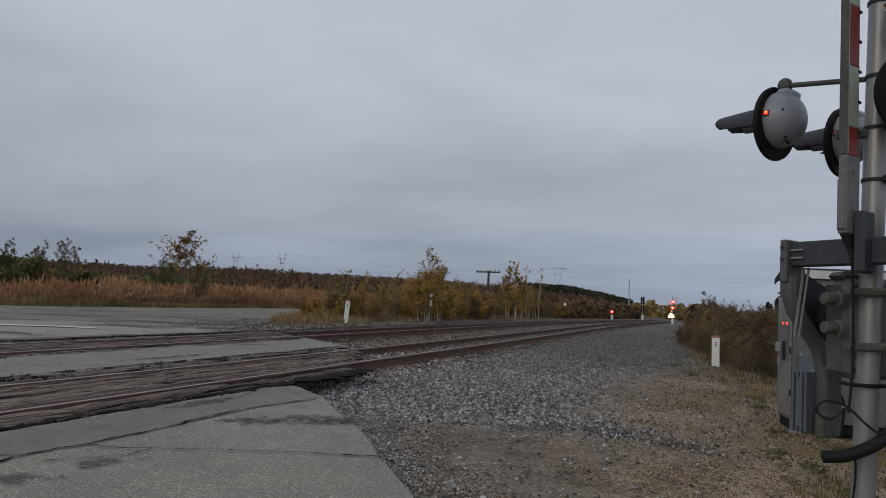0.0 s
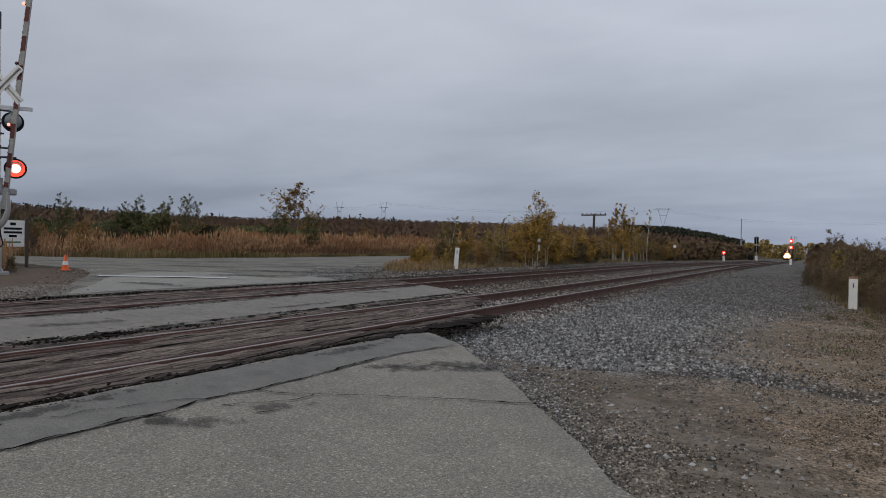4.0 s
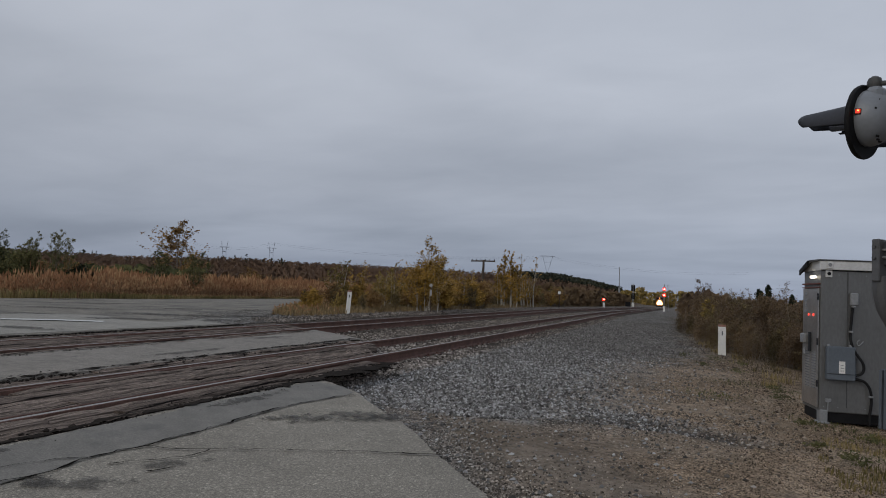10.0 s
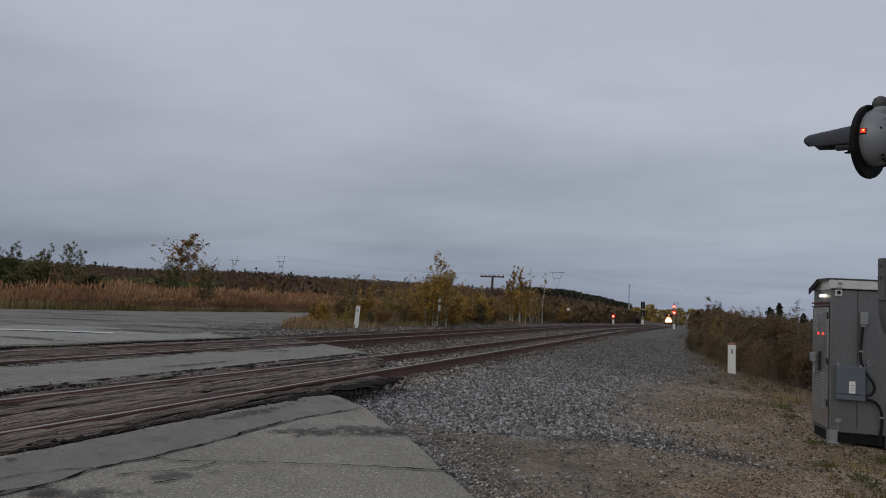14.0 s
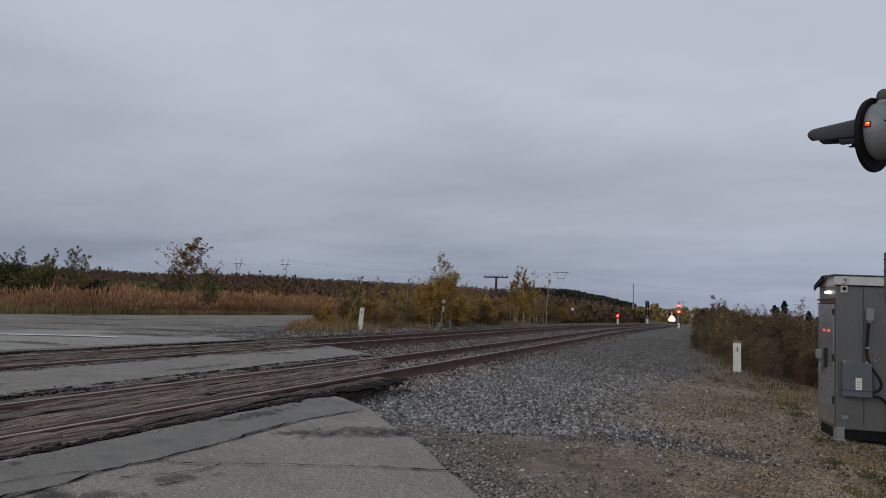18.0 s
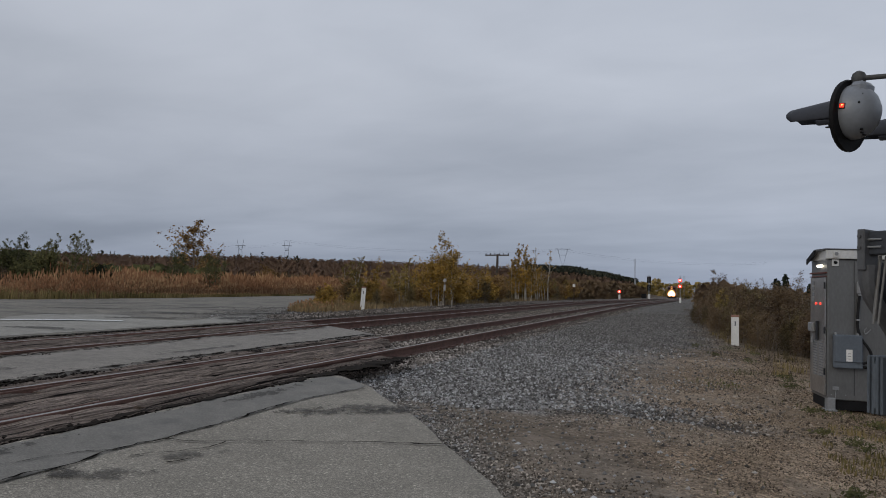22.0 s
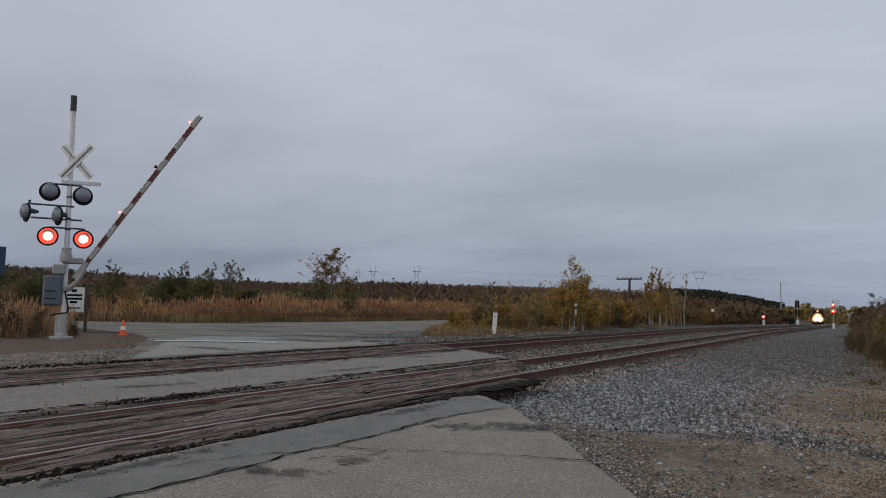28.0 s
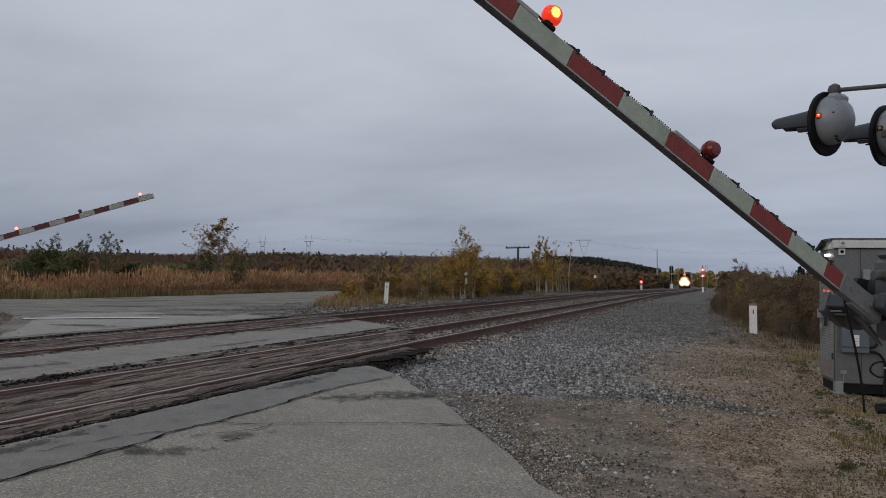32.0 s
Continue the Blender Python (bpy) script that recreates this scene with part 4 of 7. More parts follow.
for k, (x0, y0, y1, wide) in enumerate(((-4.5, -2.5, 4.2, 0.05), (-4.49, 4.2, 7.4, 0.065), (-4.47, 7.4, 9.4, 0.15), (-4.42, 8.6, 10.6, 0.30), (-7.28, -2.5, 9.0, 0.055), (-7.30, 9.0, 15.2, 0.08), (-9.02, -2.5, 16.2, 0.05), (-11.6, -2.0, 17.6, 0.08))):
    thing("dirt_strip", "dark soil packed along the crossing timbers", "dirt", build=ribbon([(x0 + 0.04 * math.sin(j * 1.7 + k), y0 + (y1 - y0) * j / 8) for j in range(9)], wide, 0.013, 1.3, k + 30.0), mats=SOIL, kind="structure")


# broken asphalt and dirt along the timbers
def rubble(rng):
    y = rng.uniform(-1, 17)
    line, lim = rng.choice(((-4.47, 9.0), (-4.5, 10.8), (-4.38, 10.4), (-7.27, 15.0), (-7.3, 15.2), (-9.0, 16.5), (-11.6, 18.5)))
    return (line + rng.gauss(0, 0.085) + 0.08 * noise.noise((y * 1.5, line, 0.0)), y) if y < lim else None


def crumbs(name, count, size, seed):
    rng = random.Random(seed)
    b = Build()
    made = 0
    while made < count:
        spot = rubble(rng)
        if spot is None:
            continue
        x, y = spot
        s = size * rng.uniform(0.4, 1.3)
        z = road_z(x, y) - 0.02 + s * 0.3
        k = len(b.v)
        for p in ((1, 0, 0), (-1, 0, 0), (0, 1.3, 0), (0, -1.3, 0), (0, 0, 0.7), (0, 0, -0.7)):
            b.v.append((x + s * (p[0] + rng.uniform(-0.4, 0.4)), y + s * (p[1] + rng.uniform(-0.5, 0.5)), z + s * (p[2] + rng.uniform(-0.2, 0.2))))
        b.f += [(a + k, c + k, d + k) for a, c, d in ((0, 2, 4), (2, 1, 4), (1, 3, 4), (3, 0, 4), (2, 0, 5), (1, 2, 5), (3, 1, 5), (0, 3, 5))]
        made += 1
    b.m = [0] * len(b.f)
    return tagged(new(name, b.mesh(name, RUBBLE)), "dark broken asphalt crumbs along the crossing timbers", "rubble", kind="stuff")


RUBBLE = material("dark_rubble", (0.026, 0.022, 0.019), 1.0, spec=0.05, vary=0.5, scale=12, space="World")
crumbs("rubble", 9000, 0.022, 21)
# dark stains on the near road
def soft_stain(name, depth):
    """A thin dark film on the road that breaks up into blotches towards its rim."""
    m = bpy.data.materials.new(name)
    m.use_nodes = True
    n, l = m.node_tree.nodes, m.node_tree.links
    p = n["Principled BSDF"]
    p.inputs["Base Color"].default_value = (0.045, 0.04, 0.034, 1)
    p.inputs["Roughness"].default_value = 0.75
    gen = n.new("ShaderNodeTexCoord").outputs["Object"]
    ln = n.new("ShaderNodeVectorMath")
    ln.operation = "LENGTH"
    l.new(gen, ln.inputs[0])
    pos = n.new("ShaderNodeNewGeometry").outputs["Position"]
    total = None
    for scale, weight in ((2.2, 0.8), (9.0, 1.7), (45.0, 1.1)):
        t = n.new("ShaderNodeTexNoise")
        t.inputs["Scale"].default_value, t.inputs["Detail"].default_value = scale, 4.0
        l.new(pos, t.inputs["Vector"])
        x = n.new("ShaderNodeMath")
        x.operation = "MULTIPLY_ADD"
        x.inputs[1].default_value = weight
        x.inputs[2].default_value = 0.0
        l.new(t.outputs["Fac"], x.inputs[0])
        if total is not None:
            l.new(total, x.inputs[2])
        total = x.outputs[0]
    s = n.new("ShaderNodeMath")
    s.operation = "SUBTRACT"
    l.new(total, s.inputs[0])
    l.new(ln.outputs["Value"], s.inputs[1])
    r = n.new("ShaderNodeMapRange")
    r.inputs["From Min"].default_value, r.inputs["From Max"].default_value = 1.28, 1.46
    r.inputs["To Max"].default_value = depth
    l.new(s.outputs[0], r.inputs["Value"])
    tr = n.new("ShaderNodeBsdfTransparent")
    mx = n.new("ShaderNodeMixShader")
    l.new(r.outputs[0], mx.inputs[0])
    l.new(tr.outputs[0], mx.inputs[1])
    l.new(p.outputs[0], mx.inputs[2])
    l.new(mx.outputs[0], n["Material Output"].inputs["Surface"])
    return m


STAIN, FAR_STAIN = soft_stain("oily_stain", 0.46), soft_stain("tar_stain", 0.6)
STAINS = [(-3.1, 6.62, 1.3, 0.75, 30), (-2.75, 6.75, 1.0, 0.5, 25), (-3.36, 6.2, 1.2, 0.7, 50), (-3.6, 6.05, 0.9, 0.4, 70), (-3.35, 4.28, 0.9, 0.35, 55), (-3.5, 3.62, 0.9, 0.5, 40), (-3.66, 3.55, 0.45, 0.25, 75), (-3.0, 6.4, 1.6, 0.5, 40),
          (-4.25, 6.5, 2.4, 0.3, 90), (-4.3, 3.0, 3.0, 0.28, 90), (-8.1, 6.0, 2.2, 0.35, 80), (-7.8, 10.0, 3.2, 0.4, 88), (-8.5, 13.5, 2.6, 0.5, 80), (-8.3, 3.0, 3.0, 0.4, 85),
          (-15.0, 18.5, 6.5, 2.0, 35), (-20.0, 19.0, 7.0, 2.2, 20), (-24.0, 24.0, 7.0, 2.4, 60), (-18.0, 22.5, 6.0, 1.8, 40), (-13.0, 11.2, 3.0, 1.0, 20), (-14.2, 15.6, 4.0, 1.3, 40),
          (-13.4, 20.5, 4.0, 2.2, 60), (-22.0, 14.5, 5.0, 1.4, 10), (-27.0, 19.0, 6.0, 2.0, 30), (-12.6, 17.5, 3.2, 1.2, 80), (-17.0, 15.2, 3.2, 0.9, 25), (-28.0, 27.0, 7.0, 2.6, 50)]
for x0, y0, long, wide, turn in STAINS:
    b, n = Build(), 28
    ca, sa = math.cos(radians(turn)), math.sin(radians(turn))
    for ring in (0.0, 0.35, 0.7, 1.0):
        for k in range(n if ring else 1):
            u = 6.2832 * k / n
            px, py = ring * math.cos(u) * long / 2, ring * math.sin(u) * wide / 2
            x, y = x0 + px * ca - py * sa, y0 + px * sa + py * ca
            b.v.append((ring * math.cos(u), ring * math.sin(u), road_z(x, y) + 0.012 * noise.noise((x * 0.8, y * 0.8, 1.0)) + (0.010 if x > -9 else 0.016)))
    b.f = [(0, 1 + k, 1 + (k + 1) % n) for k in range(n)]
    for r in range(2):
        b.f += [(1 + r * n + k, 1 + r * n + n + k, 1 + r * n + n + (k + 1) % n, 1 + r * n + (k + 1) % n) for k in range(n)]
    b.m = [0] * len(b.f)
    thing("road_stain", "soft dark oily stain on the worn asphalt", "stain", Matrix(((ca * long / 2, -sa * wide / 2, 0, x0), (sa * long / 2, ca * wide / 2, 0, y0), (0, 0, 1, 0), (0, 0, 0, 1))), build=b, mats=STAIN if x0 > -11 else FAR_STAIN, kind="structure")


# ---- crossing signals ----
def aim(d, up=(0, 0, 1)):
    """A turn whose z axis points along d."""
    z = Vector(d).normalized()
    x = Vector(up).cross(z)
    x = x.normalized() if x.length > 1e-4 else Vector((1, 0, 0))
    return Matrix((x, z.cross(x), z)).transposed().to_4x4()


def facing(p, az_deg, tilt=0.0):
    """A pose at p whose z axis looks along the compass bearing az (0 is +y, 90 is +x)."""
    a, t = radians(az_deg), radians(tilt)
    return Matrix.Translation(p) @ aim((math.sin(a) * math.cos(t), math.cos(a) * math.cos(t), math.sin(t)))


def flasher(parent, p, bearing, lit=None, scale=1.0, indicator=None, hood_len=0.335, tilt=-3.0, skirt=0.30, taper=0.042, sag=0.11, cut=0.02, glowing=True):
    """A round flashing light: black disc, visor, silver housing, lens. It looks along its z axis, y is up."""
    s = scale
    head = part("flashing_light", Build().lathe([(0.075 * s, -0.015), (0.245 * s, -0.012), (0.25 * s, 0.0), (0.245 * s, 0.012), (0.15 * s, 0.014)], 40), BLACK, parent,
                "round black light disc with visor and silver housing", facing(p, bearing, tilt), True)
    bowl = Build().lathe([(0.186 * s, -0.012), (0.190 * s, -0.022), (0.188 * s, -0.036), (0.178 * s, -0.066), (0.158 * s, -0.095), (0.122 * s, -0.125), (0.075 * s, -0.145), (0.03 * s, -0.153), (0.0, -0.154)], 40, Matrix.Translation((0, 0.022 * s, 0)))
    bowl.box(-0.085 * s, 0.085 * s, 0.11 * s, 0.222 * s, -0.105, -0.015, bevel=0.022)
    part("housing", bowl, SILVER, head, "rounded silver housing", None, True)
    bolts = Build()
    for x, y, z in ((0.10, 0.115, -0.096), (0.075, 0.12, -0.099), (0.14, 0.055, -0.094), (0.07, -0.135, -0.094), (0.04, -0.145, -0.094), (0.09, -0.115, -0.098)):
        bolts.tube([(x * s, y * s, z), (x * 1.03 * s, y * 1.03 * s, z - 0.012)], 0.006, 6)
    tagged(part("bolts", bolts, BLACK, head), kind="stuff")
    # the visor is a tapering tube, cut away below
    v, n, m = Build(), 72, 8
    low = -cut / 0.122
    vs, fs = [], []
    for i in range(m + 1):
        for k in range(n + 1):
            w = radians(-64) + radians(308) * k / n
            reach = 1.0 - 0.07 * ((math.sin(w) - 0.42) / 0.58) ** 2 if math.sin(w) > low else skirt
            f = (i / m) * reach
            z = 0.01 + hood_len * s * f
            r = (0.122 - taper * f) * s
            vs.append((r * math.cos(w), max(r * math.sin(w), -sag * s if math.sin(w) <= low else -cut * s) + 0.012 * s, z))
    full = [math.sin(radians(-64) + radians(308) * k / n) > low for k in range(n + 1)]
    for i in range(m):
        for k in range(n):
            if full[k] == full[k + 1]:
                fs.append((i * (n + 1) + k, i * (n + 1) + k + 1, (i + 1) * (n + 1) + k + 1, (i + 1) * (n + 1) + k))
    v.add(vs, fs)
    hood = part("visor", v, VISOR, head, "", None, True)
    hood.modifiers.new("thick", "SOLIDIFY").thickness = 0.006
    dome = 1.0 if lit else 0.5
    lens = Build().lathe([(0.0, 0.045 * s * dome), (0.06 * s, 0.042 * s * dome), (0.095 * s, 0.032 * s * dome), (0.118 * s, 0.016), (0.118 * s, 0.012)][::-1], 28)
    part("lens", lens, lit or LENS_DARK, head, "glowing red lens" if lit else "dark red lens", None, True)
    # a glowing ring on the disc stands for the halo of the lit lens
    if lit is REDHOT:
        part("lens_rim", Build().lathe([(0.122 * s, 0.02), (0.152 * s, 0.018), (0.205 * s, 0.017)], 28), REDGLOW, head, "red halo painted round the lit lens")
    if indicator is not None:
        w = radians(indicator)
        at = Matrix.Translation((0.190 * s * math.cos(w), 0.022 * s + 0.190 * s * math.sin(w), -0.034)) @ aim((math.cos(w), math.sin(w), -0.35))
        frame_ = part("side_window", Build().box(-0.020 * s, 0.020 * s, -0.020 * s, 0.020 * s, -0.004, 0.005, bevel=0.003), BLACK_SOFT, head, "small framed side window", at)
        part("pane", Build().box(-0.015 * s, 0.015 * s, -0.015 * s, 0.015 * s, 0.004, 0.010, bevel=0.003), ARMLAMP if glowing else REDGLASS, frame_, "glowing orange-red pane" if glowing else "dark red pane")
        if glowing:
            part("bulb", Build().box(0.0, 0.009 * s, -0.007 * s, 0.004 * s, 0.009, 0.012, bevel=0.002), BULB, frame_, "bright orange bulb glow")
    return head


def smooth(points, steps=6):
    """Points on a rounded line through the given ones."""
    q = [Vector(p) for p in points]
    q = [q[0] * 2 - q[1]] + q + [q[-1] * 2 - q[-2]]
    out = []
    for a, b, c, d in zip(q, q[1:], q[2:], q[3:]):
        for k in range(steps):
            t = k / steps
            out.append(b.copy() if t == 0 else ((b * 2) + (c - a) * t + (a * 2 - b * 5 + c * 4 - d) * t * t + (b * 3 - a - c * 3 + d) * t ** 3) * 0.5)
    return out + [q[-2]]


BLACK_SOFT = material("matt_black_visor", (0.026, 0.028, 0.033), 0.6, spec=0.2, vary=0.2, scale=6)
VISOR = material("faded_black_visor", (0.046, 0.050, 0.062), 0.55, spec=0.3, vary=0.1, scale=5)


def gate_arm(parent, length, stripe, first, small, start, deep, wide, drop, lamps, label, lamp=None, side=0.0, tapes=None):
    """A gate arm along +x from its pivot, drop metres off its axis: channel, then a striped beam, with lamps and a cable on top."""
    arm = new("gate_arm")
    arm.parent = parent
    tagged(arm, label)
    off = Matrix.Translation((0, side, drop))
    ch = Build().box(start, first, -wide * 0.62, wide * 0.62, -deep * 0.6, deep * 0.6, bevel=0.006)
    ch.box(start + 0.02, first - 0.12, -wide * 0.5, wide * 0.5, -deep * 0.6 - 0.012, -deep * 0.6, bevel=0.003)
    ch.tube([(start + 0.12, -wide * 0.8, 0.0), (start + 0.12, wide * 0.85, 0.0)], 0.012, 8)
    ch.tube([(first - 0.08, -wide * 0.8, 0.0), (first - 0.08, wide * 0.85, 0.0)], 0.012, 8)
    part("channel", ch, CASTING if tapes is None else STEEL, arm, "bolted galvanised arm channel", off, True)
    part("channel_tip", Build().add([(start - 0.10, -wide * 0.3, deep * 0.35), (start - 0.10, wide * 0.3, deep * 0.35), (start + 0.02, -wide * 0.55, -deep * 0.62), (start + 0.02, wide * 0.55, -deep * 0.62), (start + 0.02, -wide * 0.55, deep * 0.55), (start + 0.02, wide * 0.55, deep * 0.55)],
         [(0, 1, 3, 2), (0, 4, 5, 1), (0, 2, 4), (1, 5, 3), (2, 3, 5, 4)]), BLACK_SOFT, arm, "", off)
    x, k = first, 0
    while x < length - 0.02:
        end = min(x + (stripe if k else small), length)
        b = Build().box(x, end - 0.001, -wide / 2, wide / 2, -deep / 2, deep / 2, bevel=0.004)
        part("stripe", b, (tapes or (REDTAPE, WHITETAPE))[k % 2], arm, "", off)
        x, k = end, k + 1
    part("edge_strip", Build().box(first, length, -wide / 2 - 0.004, wide / 2 + 0.004, -deep / 2 - 0.008, -deep / 2 - 0.001, bevel=0.003), DARKGREY if tapes is None else LIGHTGREY, arm, "grey underside of the arm", off)
    if tapes is None:
        for sy in (-1, 1):
            part("edge_lip", Build().box(first, length, sy * (wide / 2 + 0.001) - 0.003, sy * (wide / 2 + 0.001) + 0.003, -deep / 2 - 0.003, -deep / 2 + 0.004), LIGHTGREY, arm, "thin pale metal lip", off)
    pts, n = [], 120
    for i in range(n + 1):
        u = first + (length - first - 0.1) * i / n
        pts.append((u, 0.003 * math.sin(i * 0.9), deep / 2 + 0.006 + 0.002 * math.sin(i * 0.37)))
    part("cable", Build().tube(pts, 0.0036, 6), RUBBER, arm, "", off)
    # a toothed strip along the top, clamped at even steps and left out beside each lamp
    comb, u, n = Build(), first + 0.10, 0
    while u < length - 0.15:
        if not any(c - 0.10 < u < c + 0.25 for c, _ in lamps):
            comb.tube([(u, 0, deep / 2), (u + 0.002 * math.sin(n * 1.7), 0, deep / 2 + 0.015)], 0.0027, 5)
        u, n = u + 0.0125, n + 1
    tagged(part("cable_clips", comb, RUBBER, arm, "", off), kind="stuff")
    u = first + 0.12
    while u < length - 0.2:
        if not any(c - 0.12 < u < c + 0.25 for c, _ in lamps):
            clamp = Build().box(u - 0.007, u + 0.007, -wide / 2 - 0.003, wide / 2 + 0.003, deep / 2 - 0.012, deep / 2 + 0.016, bevel=0.003)
            clamp.tube([(u, 0, deep / 2 + 0.010), (u + 0.03, 0, deep / 2 + 0.011), (u + 0.055, 0, deep / 2 + 0.007)], [0.009, 0.008, 0.004], 8)
            part("cable_clamp", clamp, BLACK_SOFT, arm, "", off)
        u += 0.152
    for c, _ in lamps:
        part("lamp_plate", Build().box(c + 0.055, min(c + 0.235, length), -wide * 0.42, wide * 0.42, deep / 2, deep / 2 + 0.022, bevel=0.004), LIGHTGREY, arm, "pale metal conduit beside the lamp", off)
    for u, lit in lamps:
        part("arm_lamp", Build().lathe([(0.0, -0.036), (0.030, -0.034), (0.040, -0.020), (0.043, 0.0), (0.040, 0.020), (0.030, 0.034), (0.0, 0.036)], 22), (lamp or ARMLAMP) if lit else REDGLASS, arm,
             "glowing red arm lamp" if lit else "dark red arm lamp", off @ Matrix.Translation((u, 0, deep / 2 + 0.066)) @ aim((0, 1, 0)), True)
        part("lamp_band", Build().lathe([(0.0445, -0.006), (0.0455, 0.0), (0.0445, 0.006)], 22), REDGLASS if not lit else ARMLAMP, arm, "", off @ Matrix.Translation((u, 0, deep / 2 + 0.066)) @ aim((0, 1, 0)), True)
        if lit:
            for sy in (-1, 1):
                part("bulb", Build().lathe([(0.023, 0.0), (0.018, 0.005), (0.0, 0.006)], 16), BULB if not lamp else lamp, arm, "bright orange bulb glow", off @ Matrix.Translation((u + 0.006, sy * 0.036, deep / 2 + 0.066)) @ aim((0, sy, 0)), True)
        stem = Build().box(u - 0.035, u + 0.03, -0.022, 0.022, deep / 2, deep / 2 + 0.022, bevel=0.006)
        stem.box(u - 0.018, u + 0.018, -0.018, 0.018, deep / 2 + 0.015, deep / 2 + 0.034, bevel=0.006)
        stem.tube(smooth([(u + 0.03, 0, deep / 2 + 0.02), (u + 0.07, 0, deep / 2 + 0.024), (u + 0.11, 0.0, deep / 2 + 0.004)], 4), 0.005, 6)
        part("lamp_foot", stem, BLACK, arm, "", off)
    return arm


# near signal: foot of the mast, and a slight lean set to fit the camera's view
NEAR_FOOT = (1.13, 4.33, -0.36)
near_signal = thing("crossing_signal", "grey crossing signal mast with flashing lights and gate", "crossing signal", pose(NEAR_FOOT[0] - 0.017, NEAR_FOOT[1] - 0.007, NEAR_FOOT[2]))
LEAN = Vector((0.042, 0.016, 1.0))


def on_mast(z):
    return Vector((0.022 + LEAN.x * z, LEAN.y * z, z))


def near_local(x, y, z):
    return Vector((x - NEAR_FOOT[0], y - NEAR_FOOT[1], z - NEAR_FOOT[2]))


mast = Build().tube([on_mast(0.2), on_mast(1.2), on_mast(3.0), on_mast(5.2)], 0.052, 28)
part("mast", mast, MASTGREY, near_signal, "tall pale grey aluminium mast", None, True)
base_b = Build().box(-0.19, 0.19, -0.17, 0.17, 0.0, 0.06, bevel=0.02)
base_b.box(-0.10, 0.06, -0.10, 0.10, 0.05, 0.52, bevel=0.02)
base_b.box(0.03, 0.13, -0.12, 0.10, 0.05, 0.50, bevel=0.025)
base_b.box(0.12, 0.20, -0.08, 0.10, 0.05, 0.42, bevel=0.03)
for bx, bz in ((-0.085, 0.49), (0.03, 0.46), (-0.085, 0.2), (0.03, 0.2)):
    base_b.lathe([(0.026, 0.0), (0.026, 0.02), (0.014, 0.022), (0.014, 0.045), (0.0, 0.046)], 10, Matrix.Translation((bx, -0.10, bz)) @ pose(0, 0, 0, 90))
part("mast_base", base_b, CASTING, near_signal, "split cast mast base with bolts", pose(0.035, 0, 0), True)
for z in (1.80, 2.10, 2.36, 2.62, 3.0, 3.19):
    p = on_mast(z)
    cl = Build().lathe([(0.052, -0.010), (0.058, -0.009), (0.058, 0.009), (0.052, 0.010)], 20)
    cl.box(0.05, 0.085, -0.03, 0.03, -0.02, 0.02, bevel=0.006).box(0.075, 0.125, -0.014, 0.014, -0.022, 0.022, bevel=0.005)
    cl.tube([(0.07, -0.045, 0), (0.07, 0.045, 0)], 0.011, 8).tube([(0.11, -0.0, 0.01), (0.16, -0.0, 0.02)], 0.007, 8)
    c = part("clamp", cl, BLACK_SOFT, near_signal)
    c.matrix_basis = pose(p.x, p.y, p.z, 0, 0, -35)

# gate machine and brackets round the mast; local x is across the view, y away from it
SWING = 14
def bracket(x, y, z):
    return Matrix.Translation(near_local(x, y, z)) @ pose(0, 0, 0, 0, 0, SWING)


part("gate_mechanism", Build().box(-0.075, 0.40, 0.0, 0.24, -0.25, 0.24, bevel=0.03), GREYPAINT, near_signal, "grey gate machine housing", bracket(1.18, 4.37, 1.02), True)
part("machine_lid", Build().box(-0.06, 0.385, -0.014, 0.004, -0.235, 0.225, bevel=0.012), GREYPAINT, near_signal, "flat grey machine cover", bracket(1.18, 4.37, 1.02), True)
for bx, bz in ((-0.035, 0.195), (0.36, 0.195), (-0.035, -0.205), (0.36, -0.205)):
    part("bolt", Build().lathe([(0.011, 0.0), (0.011, 0.008), (0.0, 0.010)], 8, Matrix.Translation((bx, -0.014, bz)) @ pose(0, 0, 0, 90)), BLACK_SOFT, near_signal, "", bracket(1.18, 4.37, 1.02))
part("text_bar", Build().box(0.215, 0.235, -0.017, -0.013, 0.02, 0.024).box(0.215, 0.235, -0.017, -0.013, 0.03, 0.034), LIGHTGREY, near_signal, "", bracket(1.18, 4.37, 1.02))
part("upper_block", Build().box(-0.075, 0.07, 0.03, 0.2, 0.235, 0.275, bevel=0.02), DARKGREY, near_signal, "", bracket(1.18, 4.37, 1.02), True)
for kz in (1.155, 1.015):
    cap = Build().lathe([(0.041, 0.0), (0.041, 0.010), (0.030, 0.015), (0.029, 0.078), (0.025, 0.083), (0.0, 0.083)], 22)
    part("shaft_cap", cap, OLIVE, near_signal, "round grey shaft cap", Matrix.Translation(near_local(1.075, 4.33, kz)) @ aim((-0.86, -0.5, 0.0)), True)
for kz in (1.19, 0.93):
    arm_ = Build().box(-0.11, 0.09, -0.025, 0.025, -0.02, 0.02, bevel=0.008)
    arm_.tube([(-0.085, -0.045, 0), (-0.085, 0.045, 0)], 0.014, 8)
    arm_.tube([(0.065, -0.05, 0), (0.065, 0.05, 0)], 0.016, 8)
    part("mast_bracket", arm_, OLIVE, near_signal, "", bracket(1.20, 4.29, kz), True)
part("u_bolt", Build().tube([(-0.075, 0.05, 0), (-0.075, -0.05, 0), (0.0, -0.075, 0), (0.075, -0.05, 0), (0.075, 0.05, 0)], 0.009, 8), BLACK, near_signal, "", bracket(1.18, 4.34, 0.75))

